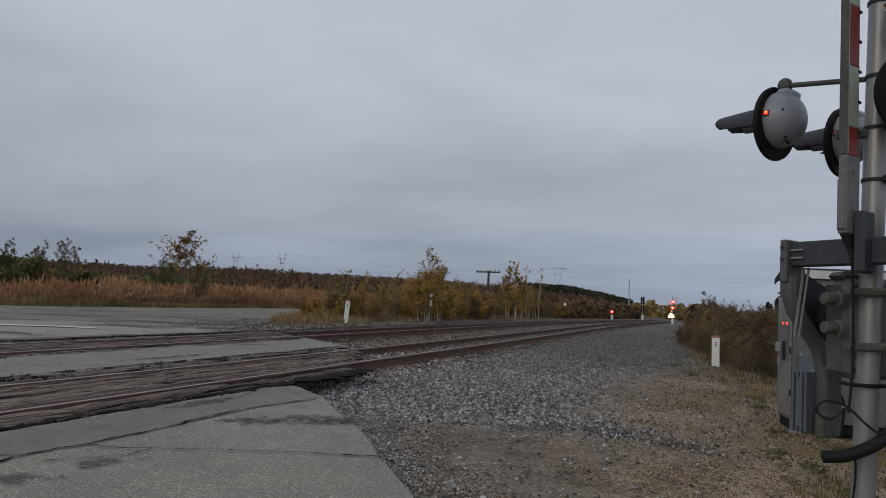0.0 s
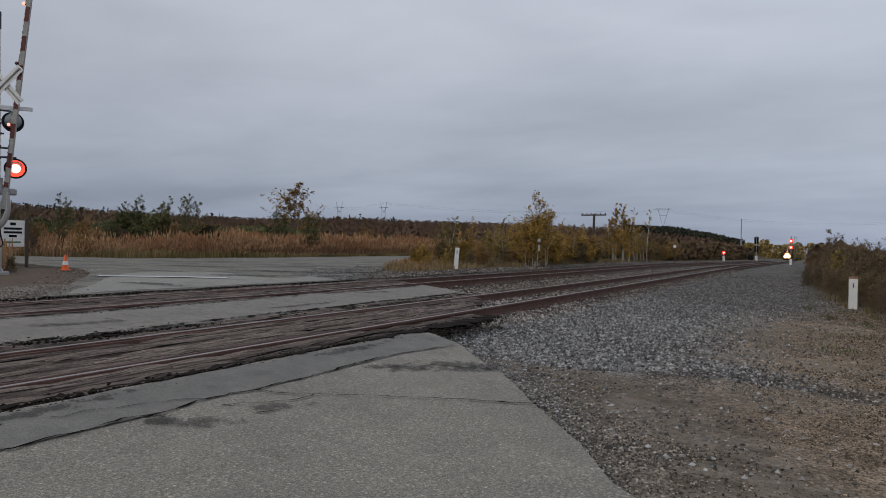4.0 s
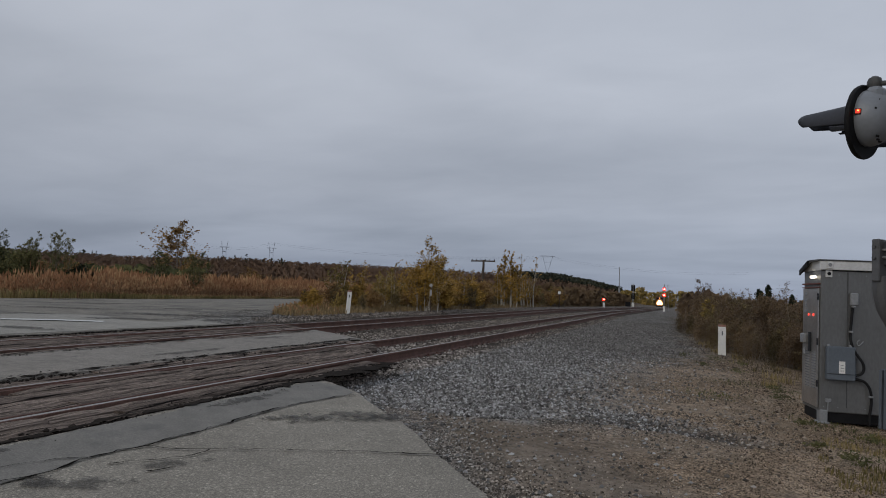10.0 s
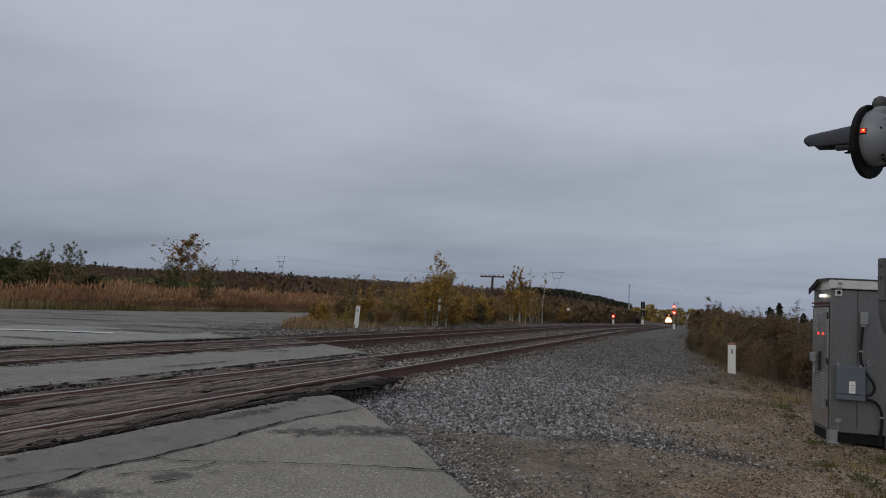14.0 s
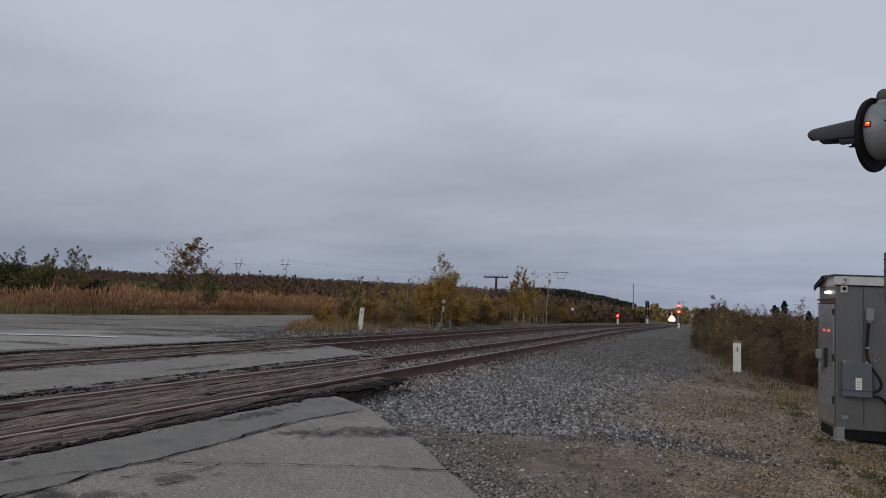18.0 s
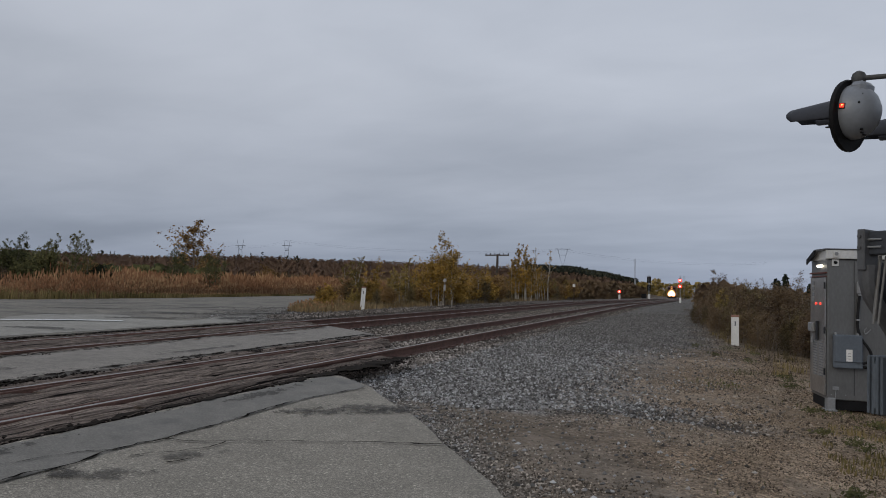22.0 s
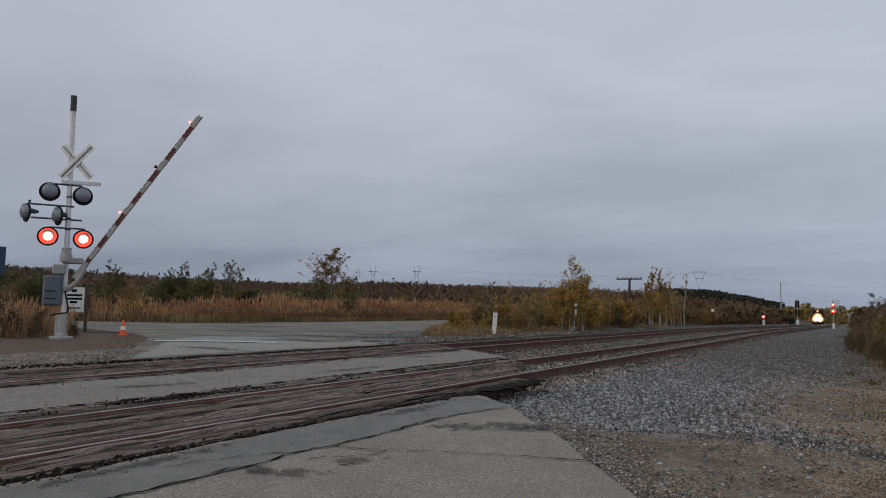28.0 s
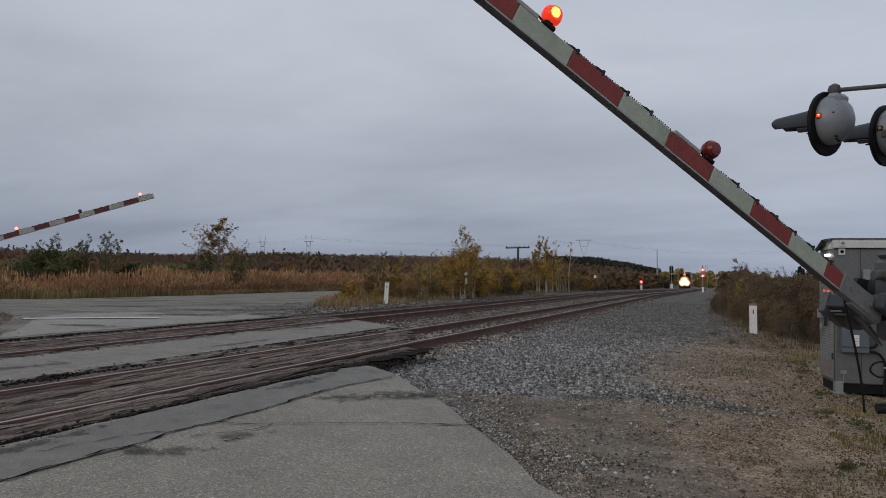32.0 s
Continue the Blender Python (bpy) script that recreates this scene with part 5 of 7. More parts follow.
# lights
flasher(near_signal, near_local(0.815, 4.545, 2.09), -55, scale=0.795, indicator=4, hood_len=0.40, tilt=4, skirt=0.42, sag=0.066, taper=0.046, cut=0.044)
flasher(near_signal, near_local(1.205, 4.95, 2.065), -55, scale=0.795, indicator=4, hood_len=0.40, tilt=4, skirt=0.42, sag=0.066, taper=0.046, cut=0.044, glowing=False)
flasher(near_signal, near_local(1.415, 4.23, 2.13), 163, REDGLOW, 0.90, hood_len=0.24, tilt=-3, skirt=0.06)
bar = Build().tube([near_local(0.87, 4.50, 2.285), on_mast(2.62) + Vector((-0.03, 0.02, 0))], 0.014, 12)
bar.lathe([(0.0, -0.04), (0.024, -0.034), (0.036, -0.012), (0.038, 0.008), (0.030, 0.03), (0.012, 0.042), (0.0, 0.044)], 16, Matrix.Translation(near_local(0.86, 4.51, 2.285)))
bar.tube([near_local(0.86, 4.51, 2.20), near_local(0.86, 4.51, 2.26)], 0.026, 12)
part("lamp_bracket", bar, DARKGREY, near_signal, "grey pipe bracket with round junction", None, True)
bar = Build().box(-0.02, 0.20, -0.018, 0.018, -0.022, 0.022, bevel=0.008, at=Matrix.Translation(on_mast(2.33) + Vector((-0.16, -0.02, 0))))
bar.tube([near_local(1.22, 4.9, 2.14), on_mast(2.36) + Vector((-0.03, 0.05, 0))], 0.018, 10)
bar.tube([on_mast(2.46) + Vector((0.04, 0, 0)), near_local(1.40, 4.30, 2.13)], 0.018, 10)
part("lamp_bracket", bar, DARKGREY, near_signal, "", None, True)

# crossbuck and the sign below it, seen at the edge of the view
CROSS = 143
signs = facing(near_local(1.285, 4.18, 2.46), CROSS)
signs = signs @ Matrix.Translation((0.54 * math.cos(radians(40)), 0.54 * math.sin(radians(40)), 0.0))


def blade(parent, at, w, l, red=True):
    b = Build().box(-l / 2, l / 2, -w / 2, w / 2, -0.004, 0.004, bevel=0.002)
    ob = part("crossbuck_blade", b, WHITE, parent, "white blade with red border", at)
    if red:
        r = Build()
        t = 0.022
        for y0, y1, x0, x1 in ((w / 2 - t, w / 2, -l / 2, l / 2), (-w / 2, -w / 2 + t, -l / 2, l / 2), (-w / 2, w / 2, -l / 2, -l / 2 + t), (-w / 2, w / 2, l / 2 - t, l / 2)):
            r.box(x0, x1, y0, y1, 0.004, 0.007)
        part("border", r, REDTAPE, ob)
    return ob


blade(near_signal, signs @ pose(0, 0, 0.015, 0, 0, -42), 0.20, 1.08)
blade(near_signal, signs @ pose(0, 0, 0.0, 0, 0, 40), 0.20, 1.08)
tr = Build().box(-0.22, 0.22, -0.09, 0.09, -0.003, 0.003, bevel=0.002)
tp = part("track_sign", tr, WHITE, near_signal, "small white sign with a red track symbol", facing(near_local(1.488, 4.24, 1.555), 160) @ pose(0, 0, 0, 0, 0, -3))
for y0 in (-0.06, 0.045):
    part("rail_bar", Build().box(-0.19, 0.19, y0, y0 + 0.015, 0.003, 0.006), REDTAPE, tp)
for k in range(6):
    part("tie_bar", Build().box(-0.17 + k * 0.065, -0.145 + k * 0.065, -0.075, 0.075, 0.003, 0.0065), REDTAPE, tp)

# cables and hose at the mast
hose = Build().tube(smooth([near_local(1.365, 4.30, 0.88), near_local(1.36, 4.28, 0.76), near_local(1.31, 4.25, 0.61), near_local(1.21, 4.2, 0.50), near_local(1.08, 4.18, 0.435), near_local(0.98, 4.17, 0.42)], 5), 0.029, 14)
hose.lathe([(0.034, -0.03), (0.036, 0.0), (0.034, 0.03)], 16, Matrix.Translation(near_local(1.365, 4.30, 0.88)))
part("hose", hose, RUBBER, near_signal, "thick black rubber hose", None, True)
wires = Build()
wires.tube(smooth([near_local(1.083, 4.2, 0.645), near_local(1.015, 4.2, 0.59), near_local(0.963, 4.2, 0.62), near_local(0.975, 4.2, 0.66), near_local(1.02, 4.2, 0.675),
                   near_local(1.09, 4.2, 0.65), near_local(1.17, 4.19, 0.575), near_local(1.225, 4.19, 0.545), near_local(1.27, 4.2, 0.60), near_local(1.285, 4.21, 0.77), near_local(1.305, 4.22, 0.88)], 7), 0.0055, 8)
wires.tube(smooth([on_mast(0.5) + Vector((-0.06, -0.04, 0)), on_mast(0.66) + Vector((-0.045, -0.05, 0)), on_mast(0.80) + Vector((-0.05, -0.06, 0))], 4), 0.005, 6)
wires.tube(smooth([near_local(1.29, 4.26, 1.20), near_local(1.285, 4.25, 0.95), near_local(1.285, 4.25, 0.74), near_local(1.27, 4.24, 0.67)], 4), 0.007, 6)
part("cable", wires, RUBBER, near_signal, "thin black looping cables", None, True)
hang = Build().tube(smooth([(0, 0, 0.02), (0.008, 0, -0.18), (0.014, 0.004, -0.42), (0.010, 0.0, -0.60), (0, 0, -0.735)], 6), 0.0065, 8)
hang.lathe([(0.012, -0.02), (0.014, 0.0), (0.012, 0.015)], 10)
hanging_cable = part("hanging_cable", hang, RUBBER, near_signal, "black cable hanging from the arm", None, True)


def hang_pose(top, low):
    """The cable hangs from its top towards its low end, in the signal's space."""
    a, b = near_local(*top), near_local(*low)
    return Matrix.Translation(a) @ aim(a - b, (0, 1, 0))


PIVOT = near_local(1.349, 4.447, 1.066)
near_arm = gate_arm(near_signal, 4.9, 0.304, 0.76, 0.14, 0.38, 0.092, 0.034, -0.350, [(1.855, False), (2.875, True), (4.75, True)], "red and white striped gate arm with lamps", None, -0.035)
scratch = Build().tube(smooth([(2.005, -0.054, -0.315), (2.000, -0.054, -0.335), (1.988, -0.054, -0.352), (1.970, -0.054, -0.350), (1.972, -0.054, -0.338)], 5), 0.003, 6)
part("peeled_tape", scratch, WHITETAPE, near_arm, "curled strip of peeled tape")
# the steelwork that swings with the arm: beam, side plates, curved arms and counterweight
part("cross_beam", Build().box(0.245, 0.37, -0.365, 0.15, -0.30, -0.22, bevel=0.005), DARKSTEEL, near_arm, "dark blue-grey steel cross beam", None, True)
for y0, y1, lo in ((-0.402, -0.362, 0.16), (0.14, 0.22, 0.13)):
    pl = Build().box(lo, 0.38, y0, y1, -0.34, -0.21, bevel=0.005)
    for bx in (0.34, 0.28):
        pl.tube([(bx, y0 + 0.015, -0.35), (bx, y0 + 0.015, -0.33)], 0.009, 8)
    part("side_plate", pl, GREYPAINT, near_arm, "bolted side plate", None, True)
for bx in (0.325, 0.285):
    part("tie_bolt", Build().tube([(bx, -0.36, -0.31), (bx, -0.29, -0.31)], 0.006, 6), STEEL, near_arm)
for y0 in (-0.382, 0.20):
    cv = Build().tube([(0.19, y0, -0.275), (0.10, y0, -0.275), (0.03, y0, -0.245), (-0.06, y0, -0.15), (-0.163, y0, -0.035), (-0.26, y0, 0.005), (-0.42, y0, 0.015), (-0.58, y0, 0.02)], [0.05, 0.045, 0.043, 0.042, 0.042, 0.04, 0.04, 0.036], 10)
    part("curved_arm", cv, GREYPAINT, near_arm, "curved steel counterweight arm", None, True)
part("channel_arm", Build().box(-0.60, -0.26, -0.37, -0.33, -0.04, 0.10, bevel=0.008).box(-0.63, -0.50, -0.375, -0.325, -0.07, 0.09, bevel=0.01), OLIVE, near_arm, "olive steel lower channel", None, True)
weight = part("counterweight", Build().box(-0.62, -0.30, -0.49, -0.40, -0.10, 0.075, bevel=0.04), SERVICE, near_arm, "blue-grey counterweight", None, True)
for k in range(4):
    part("weight_plate", Build().box(-0.615, -0.295, -0.487 + k * 0.024, -0.473 + k * 0.024, -0.104, 0.079, bevel=0.02), SERVICE, weight)
part("arm_socket", Build().box(0.20, 0.49, -0.006, 0.046, -0.36, -0.27, bevel=0.008), DARKSTEEL, near_arm, "", None, True)
part("link_rod", Build().tube([(0.24, -0.335, -0.24), (-0.12, -0.335, -0.30)], 0.009, 8), CASTING, near_arm)
part("link_rod", Build().tube([(0.24, -0.305, -0.24), (-0.12, -0.305, -0.31)], 0.006, 8), CASTING, near_arm)
part("web_plate", Build().slab([(0.24, -0.24), (0.10, -0.26), (-0.14, -0.06), (-0.12, 0.10), (0.16, 0.0)], -0.40, -0.37, Matrix(((1, 0, 0, 0), (0, 0, 1, 0), (0, 1, 0, 0), (0, 0, 0, 1)))), BLACK_SOFT, near_arm, "dark web plate", None, True)
part("shaft_hub", Build().lathe([(0.0, -0.30), (0.085, -0.30), (0.085, -0.36), (0.03, -0.36), (0.03, 0.18), (0.0, 0.18)], 22, Matrix(((1, 0, 0, 0), (0, 0, 1, 0), (0, 1, 0, 0), (0, 0, 0, 1)))), BLACK_SOFT, near_arm, "dark shaft hub", None, True)

# far signal
FAR_FOOT = (-18.2, 10.9, 0.2)
far_signal = thing("crossing_signal", "pale crossing signal mast with crossbuck and lit red lights", "crossing signal", pose(*FAR_FOOT, 0, 0, 0))
fb = Build().tube([(0.02, 0.01, 0.15), (-0.01, 0.0, 3.0), (-0.06, -0.02, 6.15)], 0.066, 18)
part("mast", fb, WHITE, far_signal, "tall white mast", None, True)
part("mast_cap", Build().tube([(-0.06, -0.02, 6.15), (-0.065, -0.022, 6.58)], 0.078, 16), DARKSTEEL, far_signal, "dark cap section", None, True)
part("mast_base", Build().box(-0.24, 0.24, -0.2, 0.2, -0.05, 0.05, bevel=0.02).lathe([(0.15, 0.04), (0.145, 0.10), (0.11, 0.14), (0.105, 0.62), (0.085, 0.66), (0.07, 0.70)], 18).box(-0.19, -0.05, -0.1, 0.1, 0.05, 0.6, bevel=0.02).box(0.09, 0.15, -0.05, 0.05, 0.05, 0.55, bevel=0.02), LIGHTGREY, far_signal, "pale flared mast base", None, True)
SIDE = Vector((0.507, 0.862, 0))
for off, z, brg, lit in ((-0.48, 3.88, 296, None), (0.31, 3.83, 290, None), (-0.46, 2.68, 120, REDHOT), (0.38, 2.65, 118, REDHOT), (-0.98, 3.28, 8, None), (-0.24, 3.24, 8, None)):
    ahead = Vector((0.10, -0.06, 0)) if lit else Vector((0.03, -0.02, 0))
    flasher(far_signal, SIDE * off + ahead + Vector((0.0, 0.0, z)), brg, lit, 1.02, hood_len=0.26, tilt=0, skirt=0.03, taper=-0.02 if lit else 0.042)
bk = Build()
for z, a, c in ((4.10, -0.48, 0.25), (2.93, -0.46, 0.38), (3.52, -0.98, 0.1), (3.16, -0.9, 0.3)):
    bk.tube([SIDE * a + Vector((0.04, 0, z)), SIDE * c + Vector((0.04, 0, z))], 0.024, 10)
for a, z0, z1 in ((-0.95, 3.5, 3.62), (-0.30, 3.16, 3.5), (-0.48, 3.95, 4.10), (0.25, 3.95, 4.10)):
    bk.tube([SIDE * a + Vector((0.04, 0, z0)), SIDE * a + Vector((0.04, 0, z1))], 0.03, 10)
part("lamp_bracket", bk, DARKGREY, far_signal, "", None, True)
for z in (4.95, 4.62, 4.15, 3.78, 3.2, 2.9):
    part("clamp", Build().lathe([(0.066, -0.02), (0.074, -0.018), (0.074, 0.018), (0.066, 0.02)], 16, Matrix.Translation((-0.01 - 0.014 * (z - 3), 0, z))), BLACK_SOFT, far_signal, "", None, True)
xb = facing(Vector((0.16, 0.04, 4.74)), 150)
for turn, z in ((47, 0.03), (-47, 0.0)):
    bl_ = part("crossbuck_blade", Build().box(-0.6, 0.6, -0.1, 0.1, -0.004, 0.004, bevel=0.002), PALEROOF, far_signal, "grey back of a crossbuck blade", xb @ pose(0, 0, z, 0, 0, turn))
    part("stiffener", Build().box(-0.56, 0.56, -0.015, 0.015, 0.004, 0.03), STEEL, bl_)
part("track_sign", Build().box(-0.35, 0.62, -0.05, 0.05, -0.02, 0.02, bevel=0.008), PALEROOF, far_signal, "edge of a small pale sign", facing(Vector((0.15, 0.05, 4.17)), 128))
machine = Build().lathe([(0.0, 2.02), (0.15, 2.03), (0.155, 2.2), (0.12, 2.26), (0.12, 2.40), (0.0, 2.42)], 20)
machine.box(-0.1, 0.42, -0.12, 0.14, 1.98, 2.14, bevel=0.03)
machine.box(-0.30, 0.02, -0.14, 0.12, 1.68, 1.95, bevel=0.03)
part("gate_mechanism", machine, LIGHTGREY, far_signal, "pale grey gate machine", pose(0, 0, 0, 0, 0, 58), True)
# the arm's counterweight, kept still while the arm swings
box_ = part("junction_box", Build().box(-0.50, -0.04, -0.16, 0.12, 0.85, 1.66, bevel=0.05), SERVICE, far_signal, "blue-grey counterweight, fixed to the mast", pose(0, 0, 0, 0, 0, 58), True)
for z in (1.02, 1.22):
    part("slot", Build().box(-0.44, -0.18, -0.166, -0.158, z, z + 0.03), BLACK, box_)
part("cable", Build().tube(smooth([(0.02, -0.09, 1.25), (0.09, -0.08, 0.95), (0.12, -0.06, 0.70), (-0.1, -0.1, 0.64), (-0.28, -0.12, 0.60)], 5), 0.02, 8), RUBBER, far_signal, "", pose(0, 0, 0, 0, 0, 58), True)
FAR_PIVOT = Vector((-18.065 + 18.2, 10.962 - 10.9, 1.614 - 0.2))
far_arm = gate_arm(far_signal, 5.71, 0.37, 0.75, 0.13, 0.2, 0.115, 0.05, 0.0, [(2.33, True), (3.88, False), (5.39, True)], "red and white striped gate arm, coloured as in shade, with glowing lamps", FARLAMP, 0.0, (FARRED, FARPALE))
hook = Build()
hook.tube(smooth([(-0.47, 0, 0.46), (-0.36, 0, 0.23), (-0.12, 0, -0.02), (0.24, 0, -0.11), (0.64, 0, -0.05)], 5), [0.085] * 8 + [0.09 - 0.0045 * k for k in range(13)], 8)
part("arm_hub", hook, LIGHTGREY, far_arm, "curved pale arm hub", None, True)

# ---- relay cabinet ----
cabinet = thing("relay_cabinet", "weathered aluminium railway relay cabinet on short feet", "cabinet", pose(1.60, 10.84, -0.42, 0, 0.8, 7.8))
CW, CD, CH = 1.9, 0.72, 2.0
part("body", Build().box(0, CW, 0, CD, 0.13, CH, bevel=0.012), ALU, cabinet, "plain weathered aluminium body", None)
# gabled roof: pale front fascia, two slopes that overhang the end door
# the fascia's pale colour holds the sky it reflects
fascia = Build().box(-0.03, CW + 0.06, -0.045, -0.005, CH + 0.005, CH + 0.125, bevel=0.006)
part("fascia", fascia, PALEROOF, cabinet, "metal roof fascia painted pale for reflected sky")
part("ridge_cap", Build().box(-0.05, CW + 0.06, -0.06, 0.03, CH + 0.125, CH + 0.142, bevel=0.004), DARKGREY, cabinet)
slope = Build()
for y0, z0, y1, z1 in ((0.0, 0.13, CD * 0.5, 0.135), (CD * 0.5, 0.135, CD + 0.01, 0.01)):
    k = len(slope.v)
    slope.v += [(x, y, CH + z + d) for x in (-0.05, CW + 0.06) for y, z in ((y0, z0), (y1, z1)) for d in (-0.012, 0.012)]
    slope.f += [(k + a, k + b, k + c, k + d) for a, b, c, d in ((0, 1, 3, 2), (4, 6, 7, 5), (0, 4, 5, 1), (2, 3, 7, 6), (1, 5, 7, 3), (0, 2, 6, 4))]
slope.m = [0] * len(slope.f)
part("roof", slope, DARKGREY, cabinet, "grey sheet metal roof")
# end of the far slope, coloured black for the shade under its overhang
flap = [(CD * 0.5, 0.142), (CD + 0.01, 0.02), (CD + 0.01, -0.05), (CD * 0.5, 0.075)]
part("eave_end", Build().add([(x, y, CH + z) for x in (-0.07, -0.052) for y, z in flap], [(0, 1, 2, 3), (7, 6, 5, 4), (0, 4, 5, 1), (1, 5, 6, 2), (2, 6, 7, 3), (3, 7, 4, 0)]), BLACK, cabinet, "black panel for the shaded underside of the roof overhang")
part("gable", Build().add([(-0.004, 0.0, CH), (-0.004, CD, CH), (-0.004, CD * 0.5, CH + 0.12), (-0.004, 0.0, CH + 0.12), (0.02, 0.0, CH), (0.02, CD, CH), (0.02, CD * 0.5, CH + 0.12), (0.02, 0.0, CH + 0.12)], [(0, 3, 2, 1), (4, 5, 6, 7), (0, 4, 7, 3), (1, 2, 6, 5), (2, 3, 7, 6), (0, 1, 5, 4)]), PALEROOF, cabinet)
part("front_seam", Build().box(0.32, 0.332, -0.006, 0.0, 0.2, CH - 0.02), DARKGREY, cabinet)
for fx in (0.0, CW - 0.14):
    part("foot", Build().box(fx, fx + 0.10, -0.012, 0.12, -0.02, 0.16, bevel=0.01).box(fx - 0.03, fx + 0.12, -0.03, 0.14, -0.03, 0.005, bevel=0.004), STEEL, cabinet)
# solid black filler put in for the shade below the cabinet
part("skirt", Build().box(0.02, CW - 0.02, 0.03, CD - 0.02, 0.0, 0.14), BLACK, cabinet, "black box standing for the shaded gap under the cabinet")
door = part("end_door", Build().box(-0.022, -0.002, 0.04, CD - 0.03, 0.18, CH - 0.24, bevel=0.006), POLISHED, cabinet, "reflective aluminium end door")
part("door_bar", Build().box(-0.03, -0.001, 0.02, CD - 0.01, CH - 0.19, CH - 0.17).box(-0.028, -0.001, 0.02, CD - 0.01, CH - 0.235, CH - 0.222), material("brown_red_strip", (0.13, 0.045, 0.035), 0.6), cabinet)
latch = part("latch_box", Build().box(-0.07, -0.02, CD - 0.24, CD - 0.07, 1.0, 1.13, bevel=0.012), STEEL, door, "padlocked latch box")
part("padlock", Build().box(-0.08, -0.05, CD - 0.30, CD - 0.25, 0.84, 0.92, bevel=0.01).tube([(-0.065, CD - 0.295, 0.91), (-0.065, CD - 0.29, 0.96), (-0.065, CD - 0.26, 0.96), (-0.065, CD - 0.255, 0.91)], 0.006, 6), STEEL, door)
part("hasp", Build().box(-0.05, -0.02, CD - 0.42, CD - 0.36, 0.90, 1.16, bevel=0.006), BLACK_SOFT, door)
for y0 in (0.10, 0.36):
    for k in range(14):
        part("louvre", Build().box(-0.03, -0.021, y0, y0 + 0.16, 0.42 + k * 0.036, 0.434 + k * 0.036), STEEL, door)
for z0 in (1.42, 1.5, 1.58, 1.66):
    part("badge", Build().box(-0.026, -0.021, CD - 0.22, CD - 0.12, z0, z0 + 0.05, bevel=0.004), STEEL, door)
for z0 in (0.45, 1.0, 1.6):
    part("hinge", Build().tube([(-0.026, 0.035, z0), (-0.026, 0.035, z0 + 0.09)], 0.012, 8), BLACK_SOFT, door)
# red glow painted on the door where signal lights reflect, no lamps here
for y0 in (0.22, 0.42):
    part("indicator", Build().lathe([(0.018, 0), (0.018, 0.008), (0, 0.012)], 12, pose(-0.023, y0, 1.40, 0, -90)), REDGLOW, door, "red glow painted for a signal light reflected in the door")
part("end_lamp", Build().box(-0.045, -0.005, 0.16, 0.34, CH - 0.105, CH - 0.068, bevel=0.012), PALE_LAMP, cabinet, "small lit lamp under the eave")
for pz in (CH + 0.07, CH - 0.045):
    part("vent_plate", Build().box(0.05, 0.135, -0.058 if pz > CH else -0.018, -0.046 if pz > CH else -0.001, pz - 0.05, pz + 0.045, bevel=0.006), PALEROOF, cabinet)
    part("vent_hole", Build().lathe([(0.024, 0.0), (0.024, 0.004), (0.0, 0.006)], 14, pose(0.092, -0.059 if pz > CH else -0.019, pz, 90)), BLACK if pz < CH else STEEL, cabinet)
meter = part("service_box", Build().box(0.06, 0.40, -0.1, -0.001, 0.56, 1.0, bevel=0.012), SERVICE, cabinet, "blue-grey service box")
part("box_lid_edge", Build().box(0.055, 0.405, -0.108, -0.09, 0.64, 0.65), DARKSTEEL, meter)
part("box_label", Build().box(0.198, 0.272, -0.105, -0.1, 0.655, 0.81), WHITE, meter, "small white label")
for k in range(3):
    part("text_bar", Build().box(0.215, 0.255, -0.107, -0.105, 0.685 + k * 0.035, 0.690 + k * 0.035), GREYPAINT, meter)
for bx in (0.08, 0.35):
    part("knob", Build().lathe([(0.02, 0.0), (0.02, 0.02), (0.0, 0.03)], 10, Matrix.Translation((bx, -0.06, 1.0))), STEEL, meter)
part("outlet_box", Build().box(0.345, 0.445, -0.06, -0.001, 1.54, 1.71, bevel=0.015), STEEL, cabinet)
cd = Build().tube(smooth([(0.375, -0.045, 1.54), (0.355, -0.045, 1.29), (0.35, -0.05, 1.10), (0.39, -0.08, 0.95), (0.475, -0.10, 0.815), (0.495, -0.10, 0.725), (0.465, -0.09, 0.66), (0.405, -0.07, 0.635)], 5), 0.018, 10)
cd.tube(smooth([(0.405, -0.06, 0.59), (0.515, -0.07, 0.56), (0.585, -0.06, 0.46), (0.605, -0.05, 0.31), (0.59, -0.04, 0.12), (0.59, -0.04, 0.0)], 5), 0.018, 10)
part("conduit", cd, RUBBER, cabinet, "black flexible conduit", None, True)
for x, z in ((0.378, 1.53), (0.352, 1.2), (0.43, 0.87), (0.41, 0.637), (0.41, 0.588), (0.60, 0.37)):
    part("conduit_clip", Build().box(x - 0.022, x + 0.022, -0.075, -0.03, z - 0.012, z + 0.012, bevel=0.004), STEEL, cabinet, "bright conduit clip")
part("lift_ring", Build().tube(smooth([(0.47, -0.012, 1.10), (0.44, -0.014, 1.06), (0.46, -0.014, 1.02), (0.52, -0.012, 1.08)], 4), 0.008, 6), STEEL, cabinet)
part("grounding", Build().box(0.06, 0.14, -0.02, -0.001, 0.26, 0.31, bevel=0.006).tube([(0.10, -0.012, 0.28), (0.095, -0.012, 0.14)], 0.007, 6), STEEL, cabinet)
rv = Build()
for x in (0.05, 0.22, 0.55, 0.85, 1.2, 1.55, 1.85):
    for z in (0.2, CH - 0.06):
        rv.lathe([(0.008, 0.0), (0.006, 0.004), (0.0, 0.005)], 8, pose(x, -0.001, z, 90))
tagged(part("rivets", rv, STEEL, cabinet), kind="stuff")


